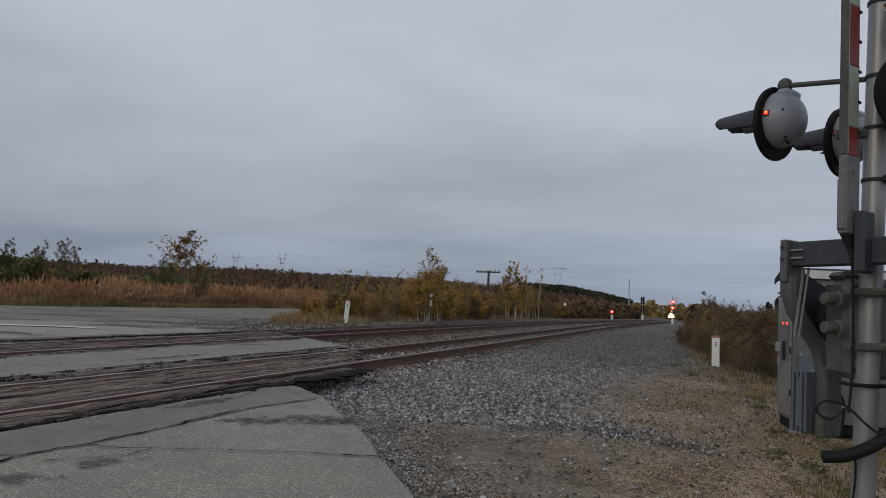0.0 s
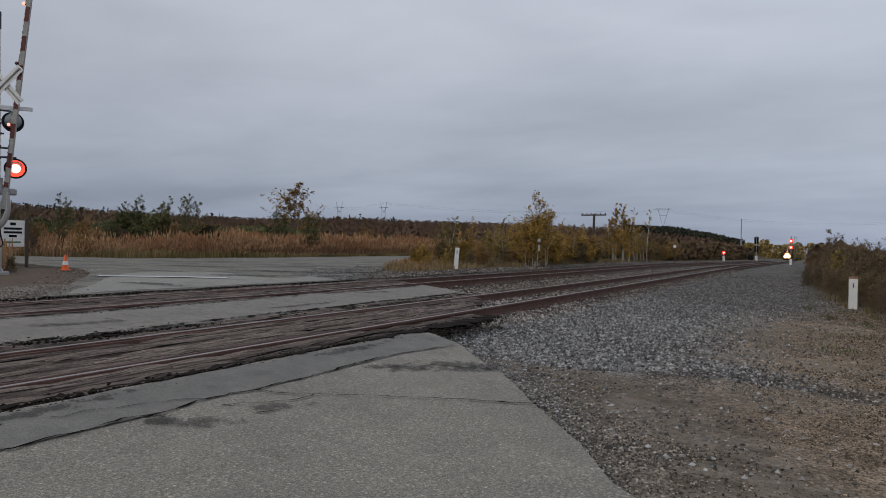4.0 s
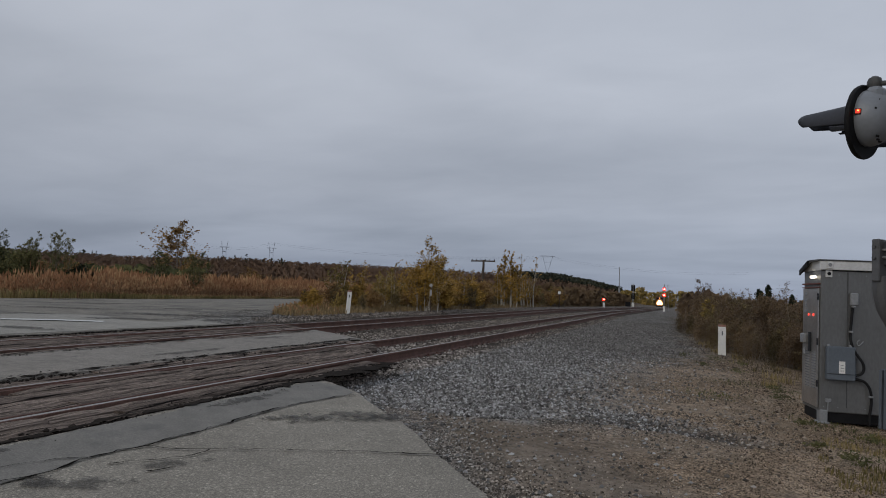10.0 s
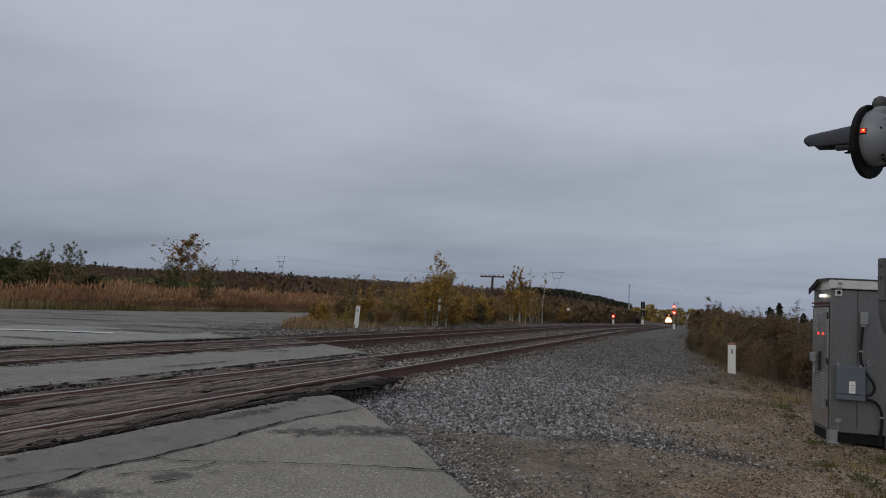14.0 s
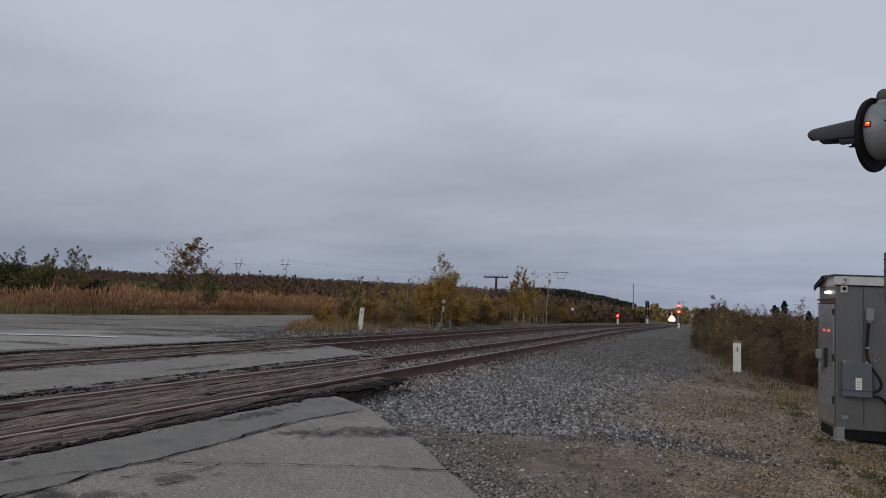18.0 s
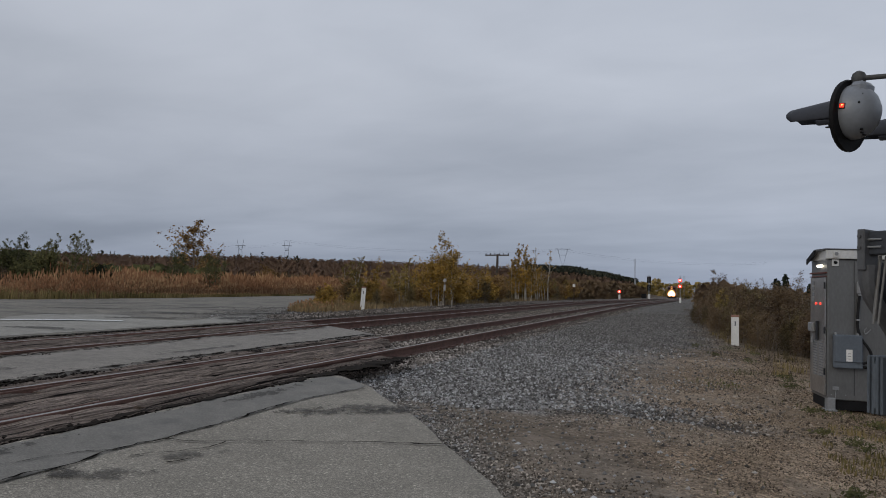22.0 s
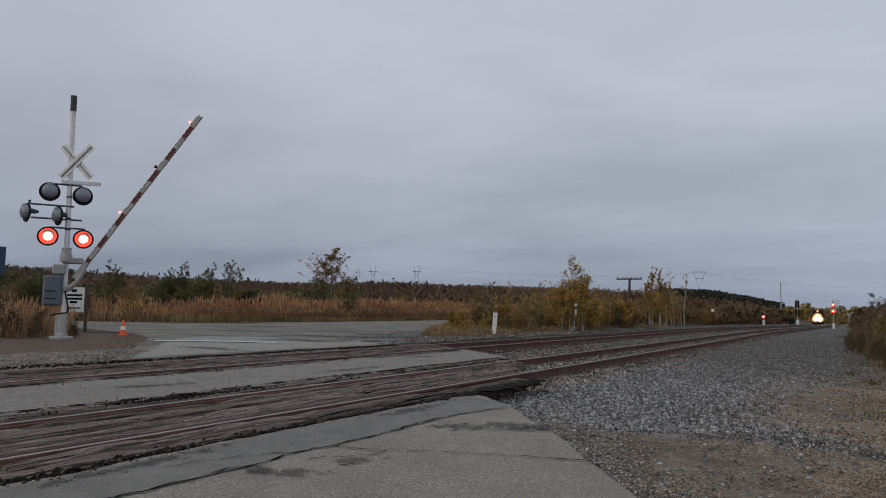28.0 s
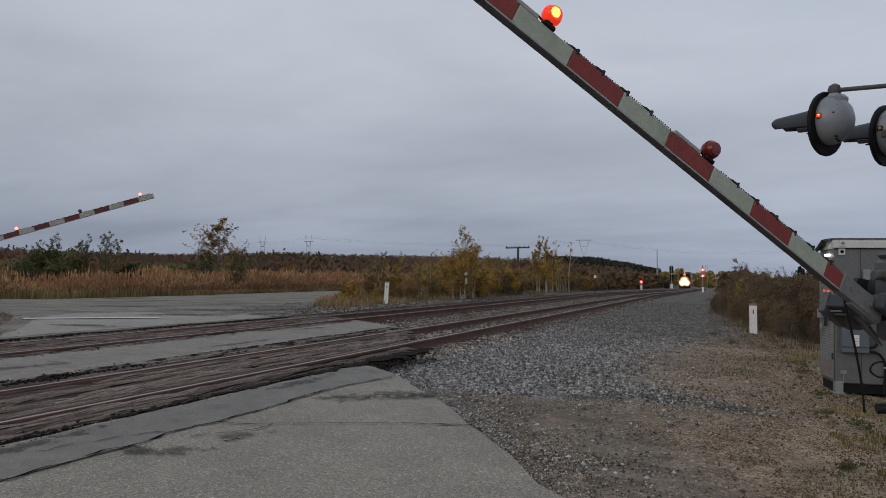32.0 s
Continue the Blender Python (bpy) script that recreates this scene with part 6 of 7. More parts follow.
# ---- marker posts, cone, signs ----
def marker_post(at, w, h, label):
    b = Build()
    n = 6
    vs, fs = [], []
    for i in range(n + 1):
        z = h * i / n
        k = 1.0 + 0.03 * noise.noise((z * 3, h, 0.0))
        for sx, sy in ((-1, -1), (1, -1), (1, 1), (-1, 1)):
            vs.append((sx * w / 2 * k, sy * 0.035 * k, z - 0.08 if i == 0 else z))
    for i in range(n):
        for k in range(4):
            fs.append((i * 4 + k, i * 4 + (k + 1) % 4, i * 4 + 4 + (k + 1) % 4, i * 4 + 4 + k))
    fs.append(tuple(n * 4 + k for k in range(4)))
    b.add(vs, fs)
    post = thing("marker_post", label, "marker post", at)
    part("post", b, WHITE, post)
    part("top_band", Build().box(-w / 2 - 0.004, w / 2 + 0.004, -0.04, 0.04, h - 0.05, h + 0.006, bevel=0.004), material("faded_red_brown", (0.32, 0.17, 0.13), 0.7, vary=0.2), post)
    part("mark", Build().box(-0.014, 0.014, -0.042, -0.036, h * 0.68, h * 0.82), DARKSTEEL, post)
    return post


marker_post(pose(0.94, 22.2, -0.46, 0, 0, 8), 0.20, 0.92, "white marker post with faded top at the brush edge")
marker_post(pose(-13.3, 26.9, 0.2, 3, 4.0, 25), 0.18, 0.90, "white leaning marker post beside the far track")

cone = thing("traffic_cone", "orange traffic cone with white band", "traffic cone", pose(-19.0, 13.3, 0.2))
part("base", Build().box(-0.13, 0.13, -0.13, 0.13, 0, 0.03, bevel=0.012), ORANGE, cone)
part("cone", Build().lathe([(0.10, 0.028), (0.03, 0.44), (0.022, 0.45)], 20), ORANGE, cone, "", None, True)
part("band", Build().lathe([(0.081, 0.16), (0.063, 0.27)], 20), WHITE, cone)

board = thing("billboard", "dark blue lease billboard with white lettering", "billboard", facing((-63.4, 29.35, 4.5), 118))
BLUE = material("blue_sign_paint", (0.03, 0.055, 0.11), 0.5, vary=0.1, scale=3)
part("panel", Build().box(-3.4, 3.4, -1.35, 1.35, -0.05, 0.05, bevel=0.02), BLUE, board)
for px_ in (-2.6, 0.0, 2.6):
    part("leg", Build().box(px_ - 0.12, px_ + 0.12, -4.6, -1.2, -0.2, -0.05, bevel=0.02), POLEWOOD, board)
part("top_stub", Build().box(1.6, 1.75, 1.35, 1.9, -0.05, 0.05), POLEWOOD, board)


def lettering(parent, text, size, at, mat):
    cu = bpy.data.curves.new("lettering", "FONT")
    cu.body, cu.size, cu.extrude = text, size, 0.01
    cu.shear = 0.12
    cu.offset = 0.02
    cu.materials.append(mat)
    ob = new("lettering", cu)
    ob.parent, ob.matrix_basis = parent, at
    return ob


lettering(board, "LEASE", 2.1, pose(-2.95, -0.15, 0.06), WHITE)
for k, w in ((0, 2.0), (1, 1.2)):
    part("text_bar", Build().box(-1.2 + k * 2.3, -1.2 + k * 2.3 + w, -0.82, -0.42, 0.05, 0.065), REDTAPE, board)
part("text_bar", Build().box(-0.6, 1.6, -1.2, -0.98, 0.05, 0.065), WHITE, board)
part("text_bar", Build().box(1.9, 3.0, -1.24, -0.9, 0.05, 0.065), WHITE, board)

notice = thing("notice_sign", "small white notice sign behind the crossing signal", "sign", facing((-22.6, 13.95, 1.25), 122))
part("panel", Build().box(-0.32, 0.32, -0.42, 0.42, -0.012, 0.012, bevel=0.006), WHITE, notice)
for k, (y0, w, h) in enumerate(((0.26, 0.16, 0.09), (0.12, 0.5, 0.07), (0.0, 0.5, 0.07), (-0.12, 0.22, 0.08), (-0.3, 0.44, 0.05))):
    part("text_bar", Build().box(-w / 2, w / 2, y0, y0 + h, 0.012, 0.018), BLACK if k != 4 else material("green_band", (0.05, 0.16, 0.08), 0.5), notice)
part("post", Build().box(0.34, 0.44, -1.2, 0.5, -0.05, 0.05, bevel=0.01), POLEWOOD, notice)

for px_, py_, h in ((-32.4, 25.2, 0.6), (-66.0, 33.0, 1.6)):
    thing("stub_post", "short weathered pale wooden stub post in grass", "post", pose(px_, py_, 0.1), build=Build().tube([(0, 0, -0.2), (0.02, 0, h * 0.6), (0.0, 0.02, h)], [0.13, 0.12, 0.15], 9), mats=CONCRETE)

# ---- distant signals, poles, pylons ----
def rail_signal(p, h, heads, label, white_foot=True):
    s = thing("rail_signal", label, "rail signal", pose(*p))
    part("mast", Build().tube([(0, 0, 0), (0, 0, h)], 0.06, 10), STEEL, s)
    part("base", Build().box(-0.16, 0.16, -0.16, 0.16, -0.1, 0.75, bevel=0.03), WHITE, s, "white painted base")
    if h > 2:
        part("ladder", Build().box(0.42, 0.46, 0.1, 0.14, 0, h).box(0.66, 0.70, 0.1, 0.14, 0, h).box(0.42, 0.7, 0.1, 0.14, h - 0.2, h - 0.16), STEEL, s)
    for z in heads:
        hd = part("signal_head", Build().box(-0.2, 0.2, -0.1, 0.12, z - 0.32, z + 0.32, bevel=0.08), BLACK, s, "black signal head")
        part("lens", Build().lathe([(0.13, 0.0), (0.13, 0.02), (0.0, 0.05)], 16, pose(0, -0.1, z, 90)), REDHOT, hd, "glowing red lens")
        # red ring painted on the head for the lens's halo
        part("lens_rim", Build().lathe([(0.13, 0.0), (0.24, 0.0)], 16, pose(0, -0.105, z, 90)), REDGLOW, hd, "red halo painted round the lit lens")
    return s


rail_signal((-3.05, 117, -0.55), 4.2, (3.45, 2.5), "tall railway signal mast showing two red lights")
rail_signal((-12.75, 121, -0.3), 1.25, (1.3,), "low dwarf railway signal showing red")
back = thing("rail_signal", "railway signal seen from behind between bushes", "rail signal", pose(-12.6, 190, -0.95))
part("mast", Build().tube([(0, 0, 0), (0, 0, 6.2)], 0.12, 8), STEEL, back)
part("head", Build().box(-0.5, 0.5, -0.1, 0.2, 4.2, 5.9, bevel=0.1), BLACK, back)
part("head", Build().box(-0.45, 0.45, -0.1, 0.2, 2.2, 3.8, bevel=0.1), BLACK, back)
part("cabinet", Build().box(-1.9, -0.7, -0.4, 0.4, 0.0, 1.4, bevel=0.05), BLACK, back)
part("base", Build().box(-0.3, 0.3, -0.3, 0.3, 0, 1.3, bevel=0.05), WHITE, back)
radio = thing("radio_mast", "thin grey radio mast beyond the bushes", "mast", pose(-19.5, 230, -1.2))
part("pole", Build().tube([(0, 0, 0), (0, 0, 6)], 0.28, 8).tube([(0, 0, 6), (0, 0, 12.4)], 0.12, 8), STEEL, radio)
white_box = thing("sign_plate", "small white plate on a post by the track", "sign", pose(-12.05, 72, -0.2))
part("plate", Build().box(-0.13, 0.13, -0.02, 0.02, 1.62, 1.90, bevel=0.01), WHITE, white_box)
part("post", Build().tube([(0, 0.04, 0), (0, 0.04, 1.8)], 0.035, 8), POLEWOOD, white_box)
whistle = thing("track_sign", "small white trackside plates on a post among birches", "sign", pose(-12.2, 34.0, 0.05))
part("post", Build().tube([(0, 0, 0), (0, 0, 1.55)], 0.016, 8), POLEWOOD, whistle)
part("plate", Build().box(-0.08, 0.08, -0.05, -0.035, -0.08, 0.08, bevel=0.03), LIGHTGREY, whistle, "", pose(0, 0, 1.44, 0, 38, 0))
part("plate", Build().box(-0.06, 0.06, -0.045, -0.03, 0.92, 1.22, bevel=0.01), LIGHTGREY, whistle)

pole = thing("telegraph_pole", "old dark wooden telegraph pole with crossarms", "telegraph pole", pose(-17.9, 64, 0.1))
part("pole", Build().tube([(0, 0, -0.3), (0.02, 0, 2.5), (0.05, 0, 4.25)], [0.15, 0.13, 0.1], 10), POLEWOOD, pole)
for z, w in ((4.15, 1.15),):
    part("crossarm", Build().box(-w, w, -0.06, 0.06, z - 0.06, z + 0.06, bevel=0.01), POLEWOOD, pole)
    for k in range(6):
        u = -w + 0.08 + k * (2 * w - 0.16) / 5
        part("insulator", Build().lathe([(0.03, 0.06), (0.05, 0.1), (0.04, 0.17), (0.0, 0.19)], 8), BLACK, pole, "", Matrix.Translation((u, 0, z)))


PYLON = material("hazy_steel", (0.085, 0.095, 0.11), 0.7)


def pylon(p, h, kind, turn):
    m = thing("pylon", "distant grey steel power pylon on the ridge", "pylon", pose(*p, 0, 0, turn), "pylons on the ridge")
    b = Build()
    w = 0.22
    k_ = 0.62 if kind == "H" else 0.7
    if kind == "H":
        for s in (-1, 1):
            b.tube([(s * 3.6, 0, 0), (s * 2.6, 0, h * 0.62), (s * 4.8, 0, h)], w, 6)
        b.tube([(-7.5, 0, h * 0.78), (7.5, 0, h * 0.78)], w, 6)
        b.tube([(-2.6, 0, h * 0.6), (2.6, 0, h * 0.6)], w, 6)
        b.tube([(-4, 0, h * 0.78), (0, 0, h * 0.6), (4, 0, h * 0.78)], w * 0.8, 6)
    else:
        b.tube([(-7, 0, h), (0, 0, h * 0.35), (7, 0, h)], w, 6)
        b.tube([(-10.5, 0, h), (10.5, 0, h)], w * 1.1, 6)
        b.tube([(0, 0, 0), (0, 0, h * 0.36)], w, 6)
        b.tube([(-4.6, 0, h * 0.78), (4.6, 0, h * 0.78)], w * 0.7, 6)
    b.v = [(x * k_, y, z) for x, y, z in b.v]
    part("tower", b, PYLON, m)
    return m


for px_, py_, top, kind in ((-429, 589, 45.5, "H"), (-385.5, 604.5, 46.2, "H"), (-128.5, 697, 41.5, "V")):
    g0 = ground_z(px_, py_)
    pylon((px_, py_, g0), top - g0, kind, math.degrees(math.atan2(-px_, py_)))
wires = Build()
for a, c in (((-448, 560, 42), (-385.5, 604.5, 44)), ((-385.5, 604.5, 44), (-128.5, 697, 40)), ((-128.5, 697, 40), (60, 760, 30))):
    for off in (0.0, 1.6):
        pts = [(a[0] + (c[0] - a[0]) * k / 14, a[1] + (c[1] - a[1]) * k / 14, a[2] + (c[2] - a[2]) * k / 14 - 6 * (1 - (k / 7 - 1) ** 2) + off) for k in range(15)]
        wires.tube(pts, 0.03, 4)
thing("power_line", "faint sagging power lines between distant pylons", "power line", build=wires, mats=PYLON)

# ---- locomotive ----
loco = thing("locomotive", "dark approaching diesel locomotive with bright lit headlights", "locomotive", pose(-10.21, 335, 0.078))
LOCO = material("dark_loco_paint", (0.05, 0.028, 0.025), 0.45, vary=0.25, scale=1.5)
LOCO_RED = material("loco_red_paint", (0.07, 0.022, 0.018), 0.45, vary=0.2, scale=1.5)
part("frame", Build().box(-1.5, 1.5, 0, 21, 1.1, 1.7, bevel=0.05), LOCO, loco)
part("hood", Build().box(-0.95, 0.95, 4.6, 20.6, 1.7, 4.3, bevel=0.15), LOCO, loco)
cab_ = part("cab", Build().add([(x, y, z) for x in (-1.5, 1.5) for y, z in ((1.9, 1.7), (4.8, 1.7), (4.8, 4.6), (2.6, 4.6), (2.0, 4.2), (1.9, 3.2))], [(5, 4, 3, 2, 1, 0), (6, 7, 8, 9, 10, 11)] + [(k, (k + 1) % 6, 6 + (k + 1) % 6, 6 + k) for k in range(6)]), LOCO_RED, loco)
part("nose", Build().box(-0.85, 0.85, 0.06, 2.2, 1.6, 3.5, bevel=0.2), LOCO_RED, loco)
# glowing ring colours that stand for the glare round each lamp
GLARE = [material("yellow_glare", (1.0, 0.70, 0.34), 0.4, glow=1.5), material("amber_glare", (1.0, 0.46, 0.15), 0.4, glow=0.62), material("brown_glare", (0.55, 0.22, 0.07), 0.4, glow=0.30)]


def lamp(name, x, z, r, label, back):
    """A lit lamp: an oversized bright lens, and rings painted for its glare, dimming outwards."""
    lens = part(name, Build().lathe([(r, 0.0), (r, 0.05), (0.0, 0.1)], 24, pose(x, -0.31, z, 90)), WARM, loco, label)
    rim = Build()
    for k, (a, c) in enumerate(((1.0, 1.35), (1.35, 1.75), (1.75, 2.1))):
        rim.mi = k
        rim.lathe([(r * a, 0.0), (r * c, -0.02)], 24, pose(x, -0.22 + back + 0.02 * k, z, 90))
        # open rings: drop the two end discs
        for _ in range(2):
            rim.f.pop()
            rim.m.pop()
    part("reflector", rim, GLARE, lens, "amber rings painted for the glare round the lamp")


for s in (-1, 1):
    part("windscreen", Build().box(s * 0.75 - 0.5, s * 0.75 + 0.5, 1.86, 1.92, 3.35, 4.05, bevel=0.03), BLACK, cab_)
    lamp("ditch_light", s * 0.60, 1.6, 0.46, "bright warm ditch light", -0.004 * s)
lamp("headlight", 0.0, 2.12, 0.62, "bright warm headlight", 0.03)
part("number_light", Build().box(-0.3, 0.3, -0.02, 0.03, 3.7, 3.95, bevel=0.02), AMBER, loco, "small warm number light")
part("roof_light", Build().lathe([(0.16, 0.0), (0.16, 0.05), (0.0, 0.1)], 12, pose(0, 1.85, 4.35, 90)), AMBER, loco, "small warm roof light")
part("pilot", Build().box(-1.45, 1.45, -0.1, 0.4, 0.15, 1.2, bevel=0.1), BLACK, loco)
part("coupler", Build().box(-0.15, 0.15, -0.7, 0.0, 0.75, 1.0, bevel=0.04), BLACK, loco)
for y0 in (2.6, 4.6, 6.6, 14.4, 16.4, 18.4):
    for s in (-1, 1):
        part("wheel", Build().lathe([(0.5, -0.06), (0.51, 0.06)], 20, pose(s * 0.75, y0, 0.5, 0, 90)), DARKSTEEL, loco, "", None, True)


# ---- plants ----
def leaves(b, rng, centre, radius, count, size, squash=1.0):
    """Loose leaves in a rounded cloud."""
    cx, cy, cz = centre
    for _ in range(count):
        while True:
            u = Vector((rng.uniform(-1, 1), rng.uniform(-1, 1), rng.uniform(-1, 1)))
            if u.length < 1:
                break
        p = Vector((cx, cy, cz)) + Vector((u.x * radius, u.y * radius, u.z * radius * squash))
        s = size * rng.uniform(0.5, 1.3)
        a = Vector((rng.uniform(-1, 1), rng.uniform(-1, 1), rng.uniform(-0.6, 0.6))).normalized()
        c = a.cross(Vector((rng.uniform(-1, 1), rng.uniform(-1, 1), rng.uniform(-1, 1)))).normalized()
        k = len(b.v)
        b.v += [tuple(p - a * s), tuple(p + c * s * 0.55), tuple(p + a * s), tuple(p - c * s * 0.55)]
        b.f.append((k, k + 1, k + 2, k + 3))
        b.m.append(0)


def tree_parts(rng, height, spread, stems, leaf_n, leaf_size, first=0.3, lean=0.1, limbs=9, radius=0.06, clump=0.28, sides=5):
    """Tapered stems with rising limbs, twigs, and a loose leaf crown in clumps."""
    wood, crown = Build(), Build()
    for s in range(stems):
        a0 = rng.uniform(0, 6.28)
        base = Vector((rng.uniform(-1, 1) * 0.2 * (stems > 1), rng.uniform(-1, 1) * 0.2 * (stems > 1), 0))
        h = height * (1.0 if s == 0 else rng.uniform(0.6, 0.92))
        tip = base + Vector((math.cos(a0) * lean * h, math.sin(a0) * lean * h, h))
        bend = Vector((rng.uniform(-1, 1), rng.uniform(-1, 1), 0)) * 0.05 * h
        spine = [base + (tip - base) * t + bend * math.sin(t * 3.0) for t in (0, 0.2, 0.4, 0.6, 0.8, 1.0)]
        r0 = radius * h / height
        wood.tube(spine, [r0, r0 * 0.85, r0 * 0.65, r0 * 0.45, r0 * 0.27, r0 * 0.08], sides + 1, False)
        for k in range(limbs):
            t = first + (1 - first) * (k + rng.random()) / limbs
            i = min(4, int(t * 5))
            p = spine[i] + (spine[i + 1] - spine[i]) * (t * 5 - i)
            a = rng.uniform(0, 6.28)
            l = spread * (1.05 - 0.75 * t) * rng.uniform(0.6, 1.15)
            up = rng.uniform(0.35, 0.9)
            q = p + Vector((math.cos(a) * l, math.sin(a) * l, l * up))
            mid = (p + q) / 2 + Vector((0, 0, -0.08 * l))
            wood.tube([p, mid, q], [r0 * 0.28, r0 * 0.18, r0 * 0.05], sides, False)
            for _ in range(4):
                g0 = p + (q - p) * rng.uniform(0.2, 0.7)
                c = p + (q - p) * rng.uniform(0.5, 1.1) + Vector((rng.uniform(-1, 1), rng.uniform(-1, 1), rng.uniform(-0.4, 1.0))) * l * 0.34
                wood.tube([g0, c], [r0 * 0.1, r0 * 0.03], 3, False)
                strew(crown, rng, g0, c, clump * spread * rng.uniform(0.25, 0.5), leaf_n / (stems * limbs * 4), leaf_size)
    return wood, crown


def strew(b, rng, p, q, radius, count, size):
    """Leaves along a twig."""
    count = int(count) + (rng.random() < count % 1)
    for _ in range(count):
        leaves(b, rng, p + (q - p) * rng.uniform(0.15, 1.12), radius, 1, size)


def birch_parts(rng, height, width, stems, leaf_n, leaf_size, bare=0.5, base=0.3, radius=0.035, limbs=22, low=0.62):
    """Slim upright stems in a clump, steep short branches, thin leaves that open towards the top."""
    wood, crown = Build(), Build()
    for s in range(stems):
        h = height * (1.0 if s == 0 else rng.uniform(low, 0.95 if low > 0.5 else 0.78))
        a = rng.uniform(0, 6.28)
        foot = Vector((math.cos(a), math.sin(a), 0)) * base * rng.uniform(0.2, 1.0)
        tip = foot * rng.uniform(1.0, 1.9) + Vector((rng.uniform(-1, 1) * 0.05 * h, rng.uniform(-1, 1) * 0.05 * h, h))
        bend = Vector((rng.uniform(-1, 1), rng.uniform(-1, 1), 0)) * 0.025 * h
        spine = [foot + (tip - foot) * t + bend * math.sin(t * 5.0) for t in (0, 0.2, 0.4, 0.6, 0.8, 1.0)]
        r0 = radius * h / height * rng.uniform(0.75, 1.1)
        wood.tube(spine, [r0, r0 * 0.85, r0 * 0.68, r0 * 0.48, r0 * 0.27, r0 * 0.08], 7, False)
        for k in range(limbs):
            t = 0.14 + 0.85 * (k + rng.random()) / limbs
            i = min(4, int(t * 5))
            p = spine[i] + (spine[i + 1] - spine[i]) * (t * 5 - i)
            w = rng.uniform(0, 6.28)
            l = width * (0.35 + 0.65 * min(1.0, t * 2.2)) * (1.12 - t) ** 0.75 * rng.uniform(0.45, 1.2)
            q = p + Vector((math.cos(w) * l, math.sin(w) * l, l * rng.uniform(0.8, 1.7)))
            wood.tube([p, (p + q) / 2 + Vector((math.cos(w) * l * 0.08, math.sin(w) * l * 0.08, 0)), q], [r0 * 0.2, r0 * 0.12, r0 * 0.03], 4, False)
            n = leaf_n / (stems * limbs) * (1.0 - bare * max(0.0, t - 0.3) / 0.7)
            strew(crown, rng, p, q, 0.16 * width, n * 0.6, leaf_size)
            for _ in range(2):
                c = q + Vector((rng.uniform(-1, 1), rng.uniform(-1, 1), rng.uniform(-0.5, 0.7))) * l * 0.4
                g0 = p + (q - p) * 0.6
                wood.tube([g0, c], [r0 * 0.07, r0 * 0.02], 4, False)
                strew(crown, rng, g0, c, 0.10 * width, n * 0.2, leaf_size)
    return wood, crown


def birch(label, spot, seed, group="", leaf=None, **how):
    rng = random.Random(seed)
    wood, crown = birch_parts(rng, **how)
    t = thing("birch_tree", label, "tree", pose(*spot, 0, 0, rng.uniform(0, 360)), group)
    part("trunk", wood, BIRCH, t)
    part("crown", crown, leaf or LEAF_BIRCH, t)
    return t


def plant(name, label, category, spot, seed, bark, leaf, group="", **how):
    rng = random.Random(seed)
    wood, crown = tree_parts(rng, **how)
    t = thing(name, label, category, pose(*spot, 0, 0, rng.uniform(0, 360)), group)
    part("trunk", wood, bark, t)
    part("crown", crown, leaf, t)
    return t


def gz(x, y):
    return ground_z(x, y) - 0.05


# tall sparse tree on the field's edge
plant("tree", "sparse autumn tree with few russet leaves in the field", "tree", (-57.5, 70, 0.2), 3, BARK, LEAF_RED, height=7.9, spread=4.3, stems=3, leaf_n=2600, leaf_size=0.15, first=0.16, lean=0.09, limbs=13, radius=0.13, clump=0.2)
# gold birches beside the second track
birch("golden birch clump with white stems beside the track", (-13.0, 35.4, 0.05), 4, height=3.75, width=1.1, stems=10, leaf_n=12500, leaf_size=0.055, bare=0.25, base=0.75, radius=0.04, limbs=20, low=0.4)
for k, (x, y, h, n, lf) in enumerate(((-15.4, 61, 5.0, 1500, 0.3), (-14.9, 60.5, 4.2, 1300, 0.4), (-14.2, 60, 4.8, 1900, 0.3), (-13.6, 59.5, 3.6, 1300, 0.3), (-13.9, 64.5, 4.9, 900, 0.75), (-13.4, 65.2, 4.6, 800, 0.8))):
    birch("slender birch with white trunk and thin golden crown", (x, y, 0.0), 20 + k, "birches by the track", height=h, width=0.75, stems=3, leaf_n=n, leaf_size=0.085, bare=lf, base=0.4, radius=0.06, limbs=18)
rng = random.Random(301)
for k in range(22):
    y = rng.uniform(33, 70)
    x = -13.2 - 0.012 * (y - 30) - rng.uniform(0.3, 4.5)
    birch("young white-stemmed birch in the thicket", (x, y, 0.0), 330 + k, "young birches in the thicket", LEAF_BIRCH if k % 3 else LEAF_GOLD, height=rng.uniform(1.9, 2.9) * (1 + (y - 33) * 0.006), width=0.6, stems=4, leaf_n=1500, leaf_size=0.06, bare=0.6, base=0.5, radius=0.022, limbs=15)

# brush: a few bushes built once, then copied
BUSHES = {}


def bush_model(key, seed, leaf, **how):
    BUSHES[key] = (seed, leaf, how)


def bush(key, spot, scale, turn, label, group):
    """Copies share their meshes."""
    if not isinstance(BUSHES[key], bpy.types.Object):
        seed, leaf, how = BUSHES[key]
        wood, crown = tree_parts(random.Random(seed), sides=3, **how)
        t = thing("bush", label, "bush", pose(*spot, 0, 0, turn), group)
        part("branchwork", wood, BARK, t)
        part("crown", crown, leaf, t)
        t.scale = (scale,) * 3
        BUSHES[key] = t
        return t
    t = copy_thing(BUSHES[key], pose(*spot, 0, 0, turn))
    t.scale = (scale * 1.0, scale * 1.0, scale)
    return tagged(t, label, "bush", group)


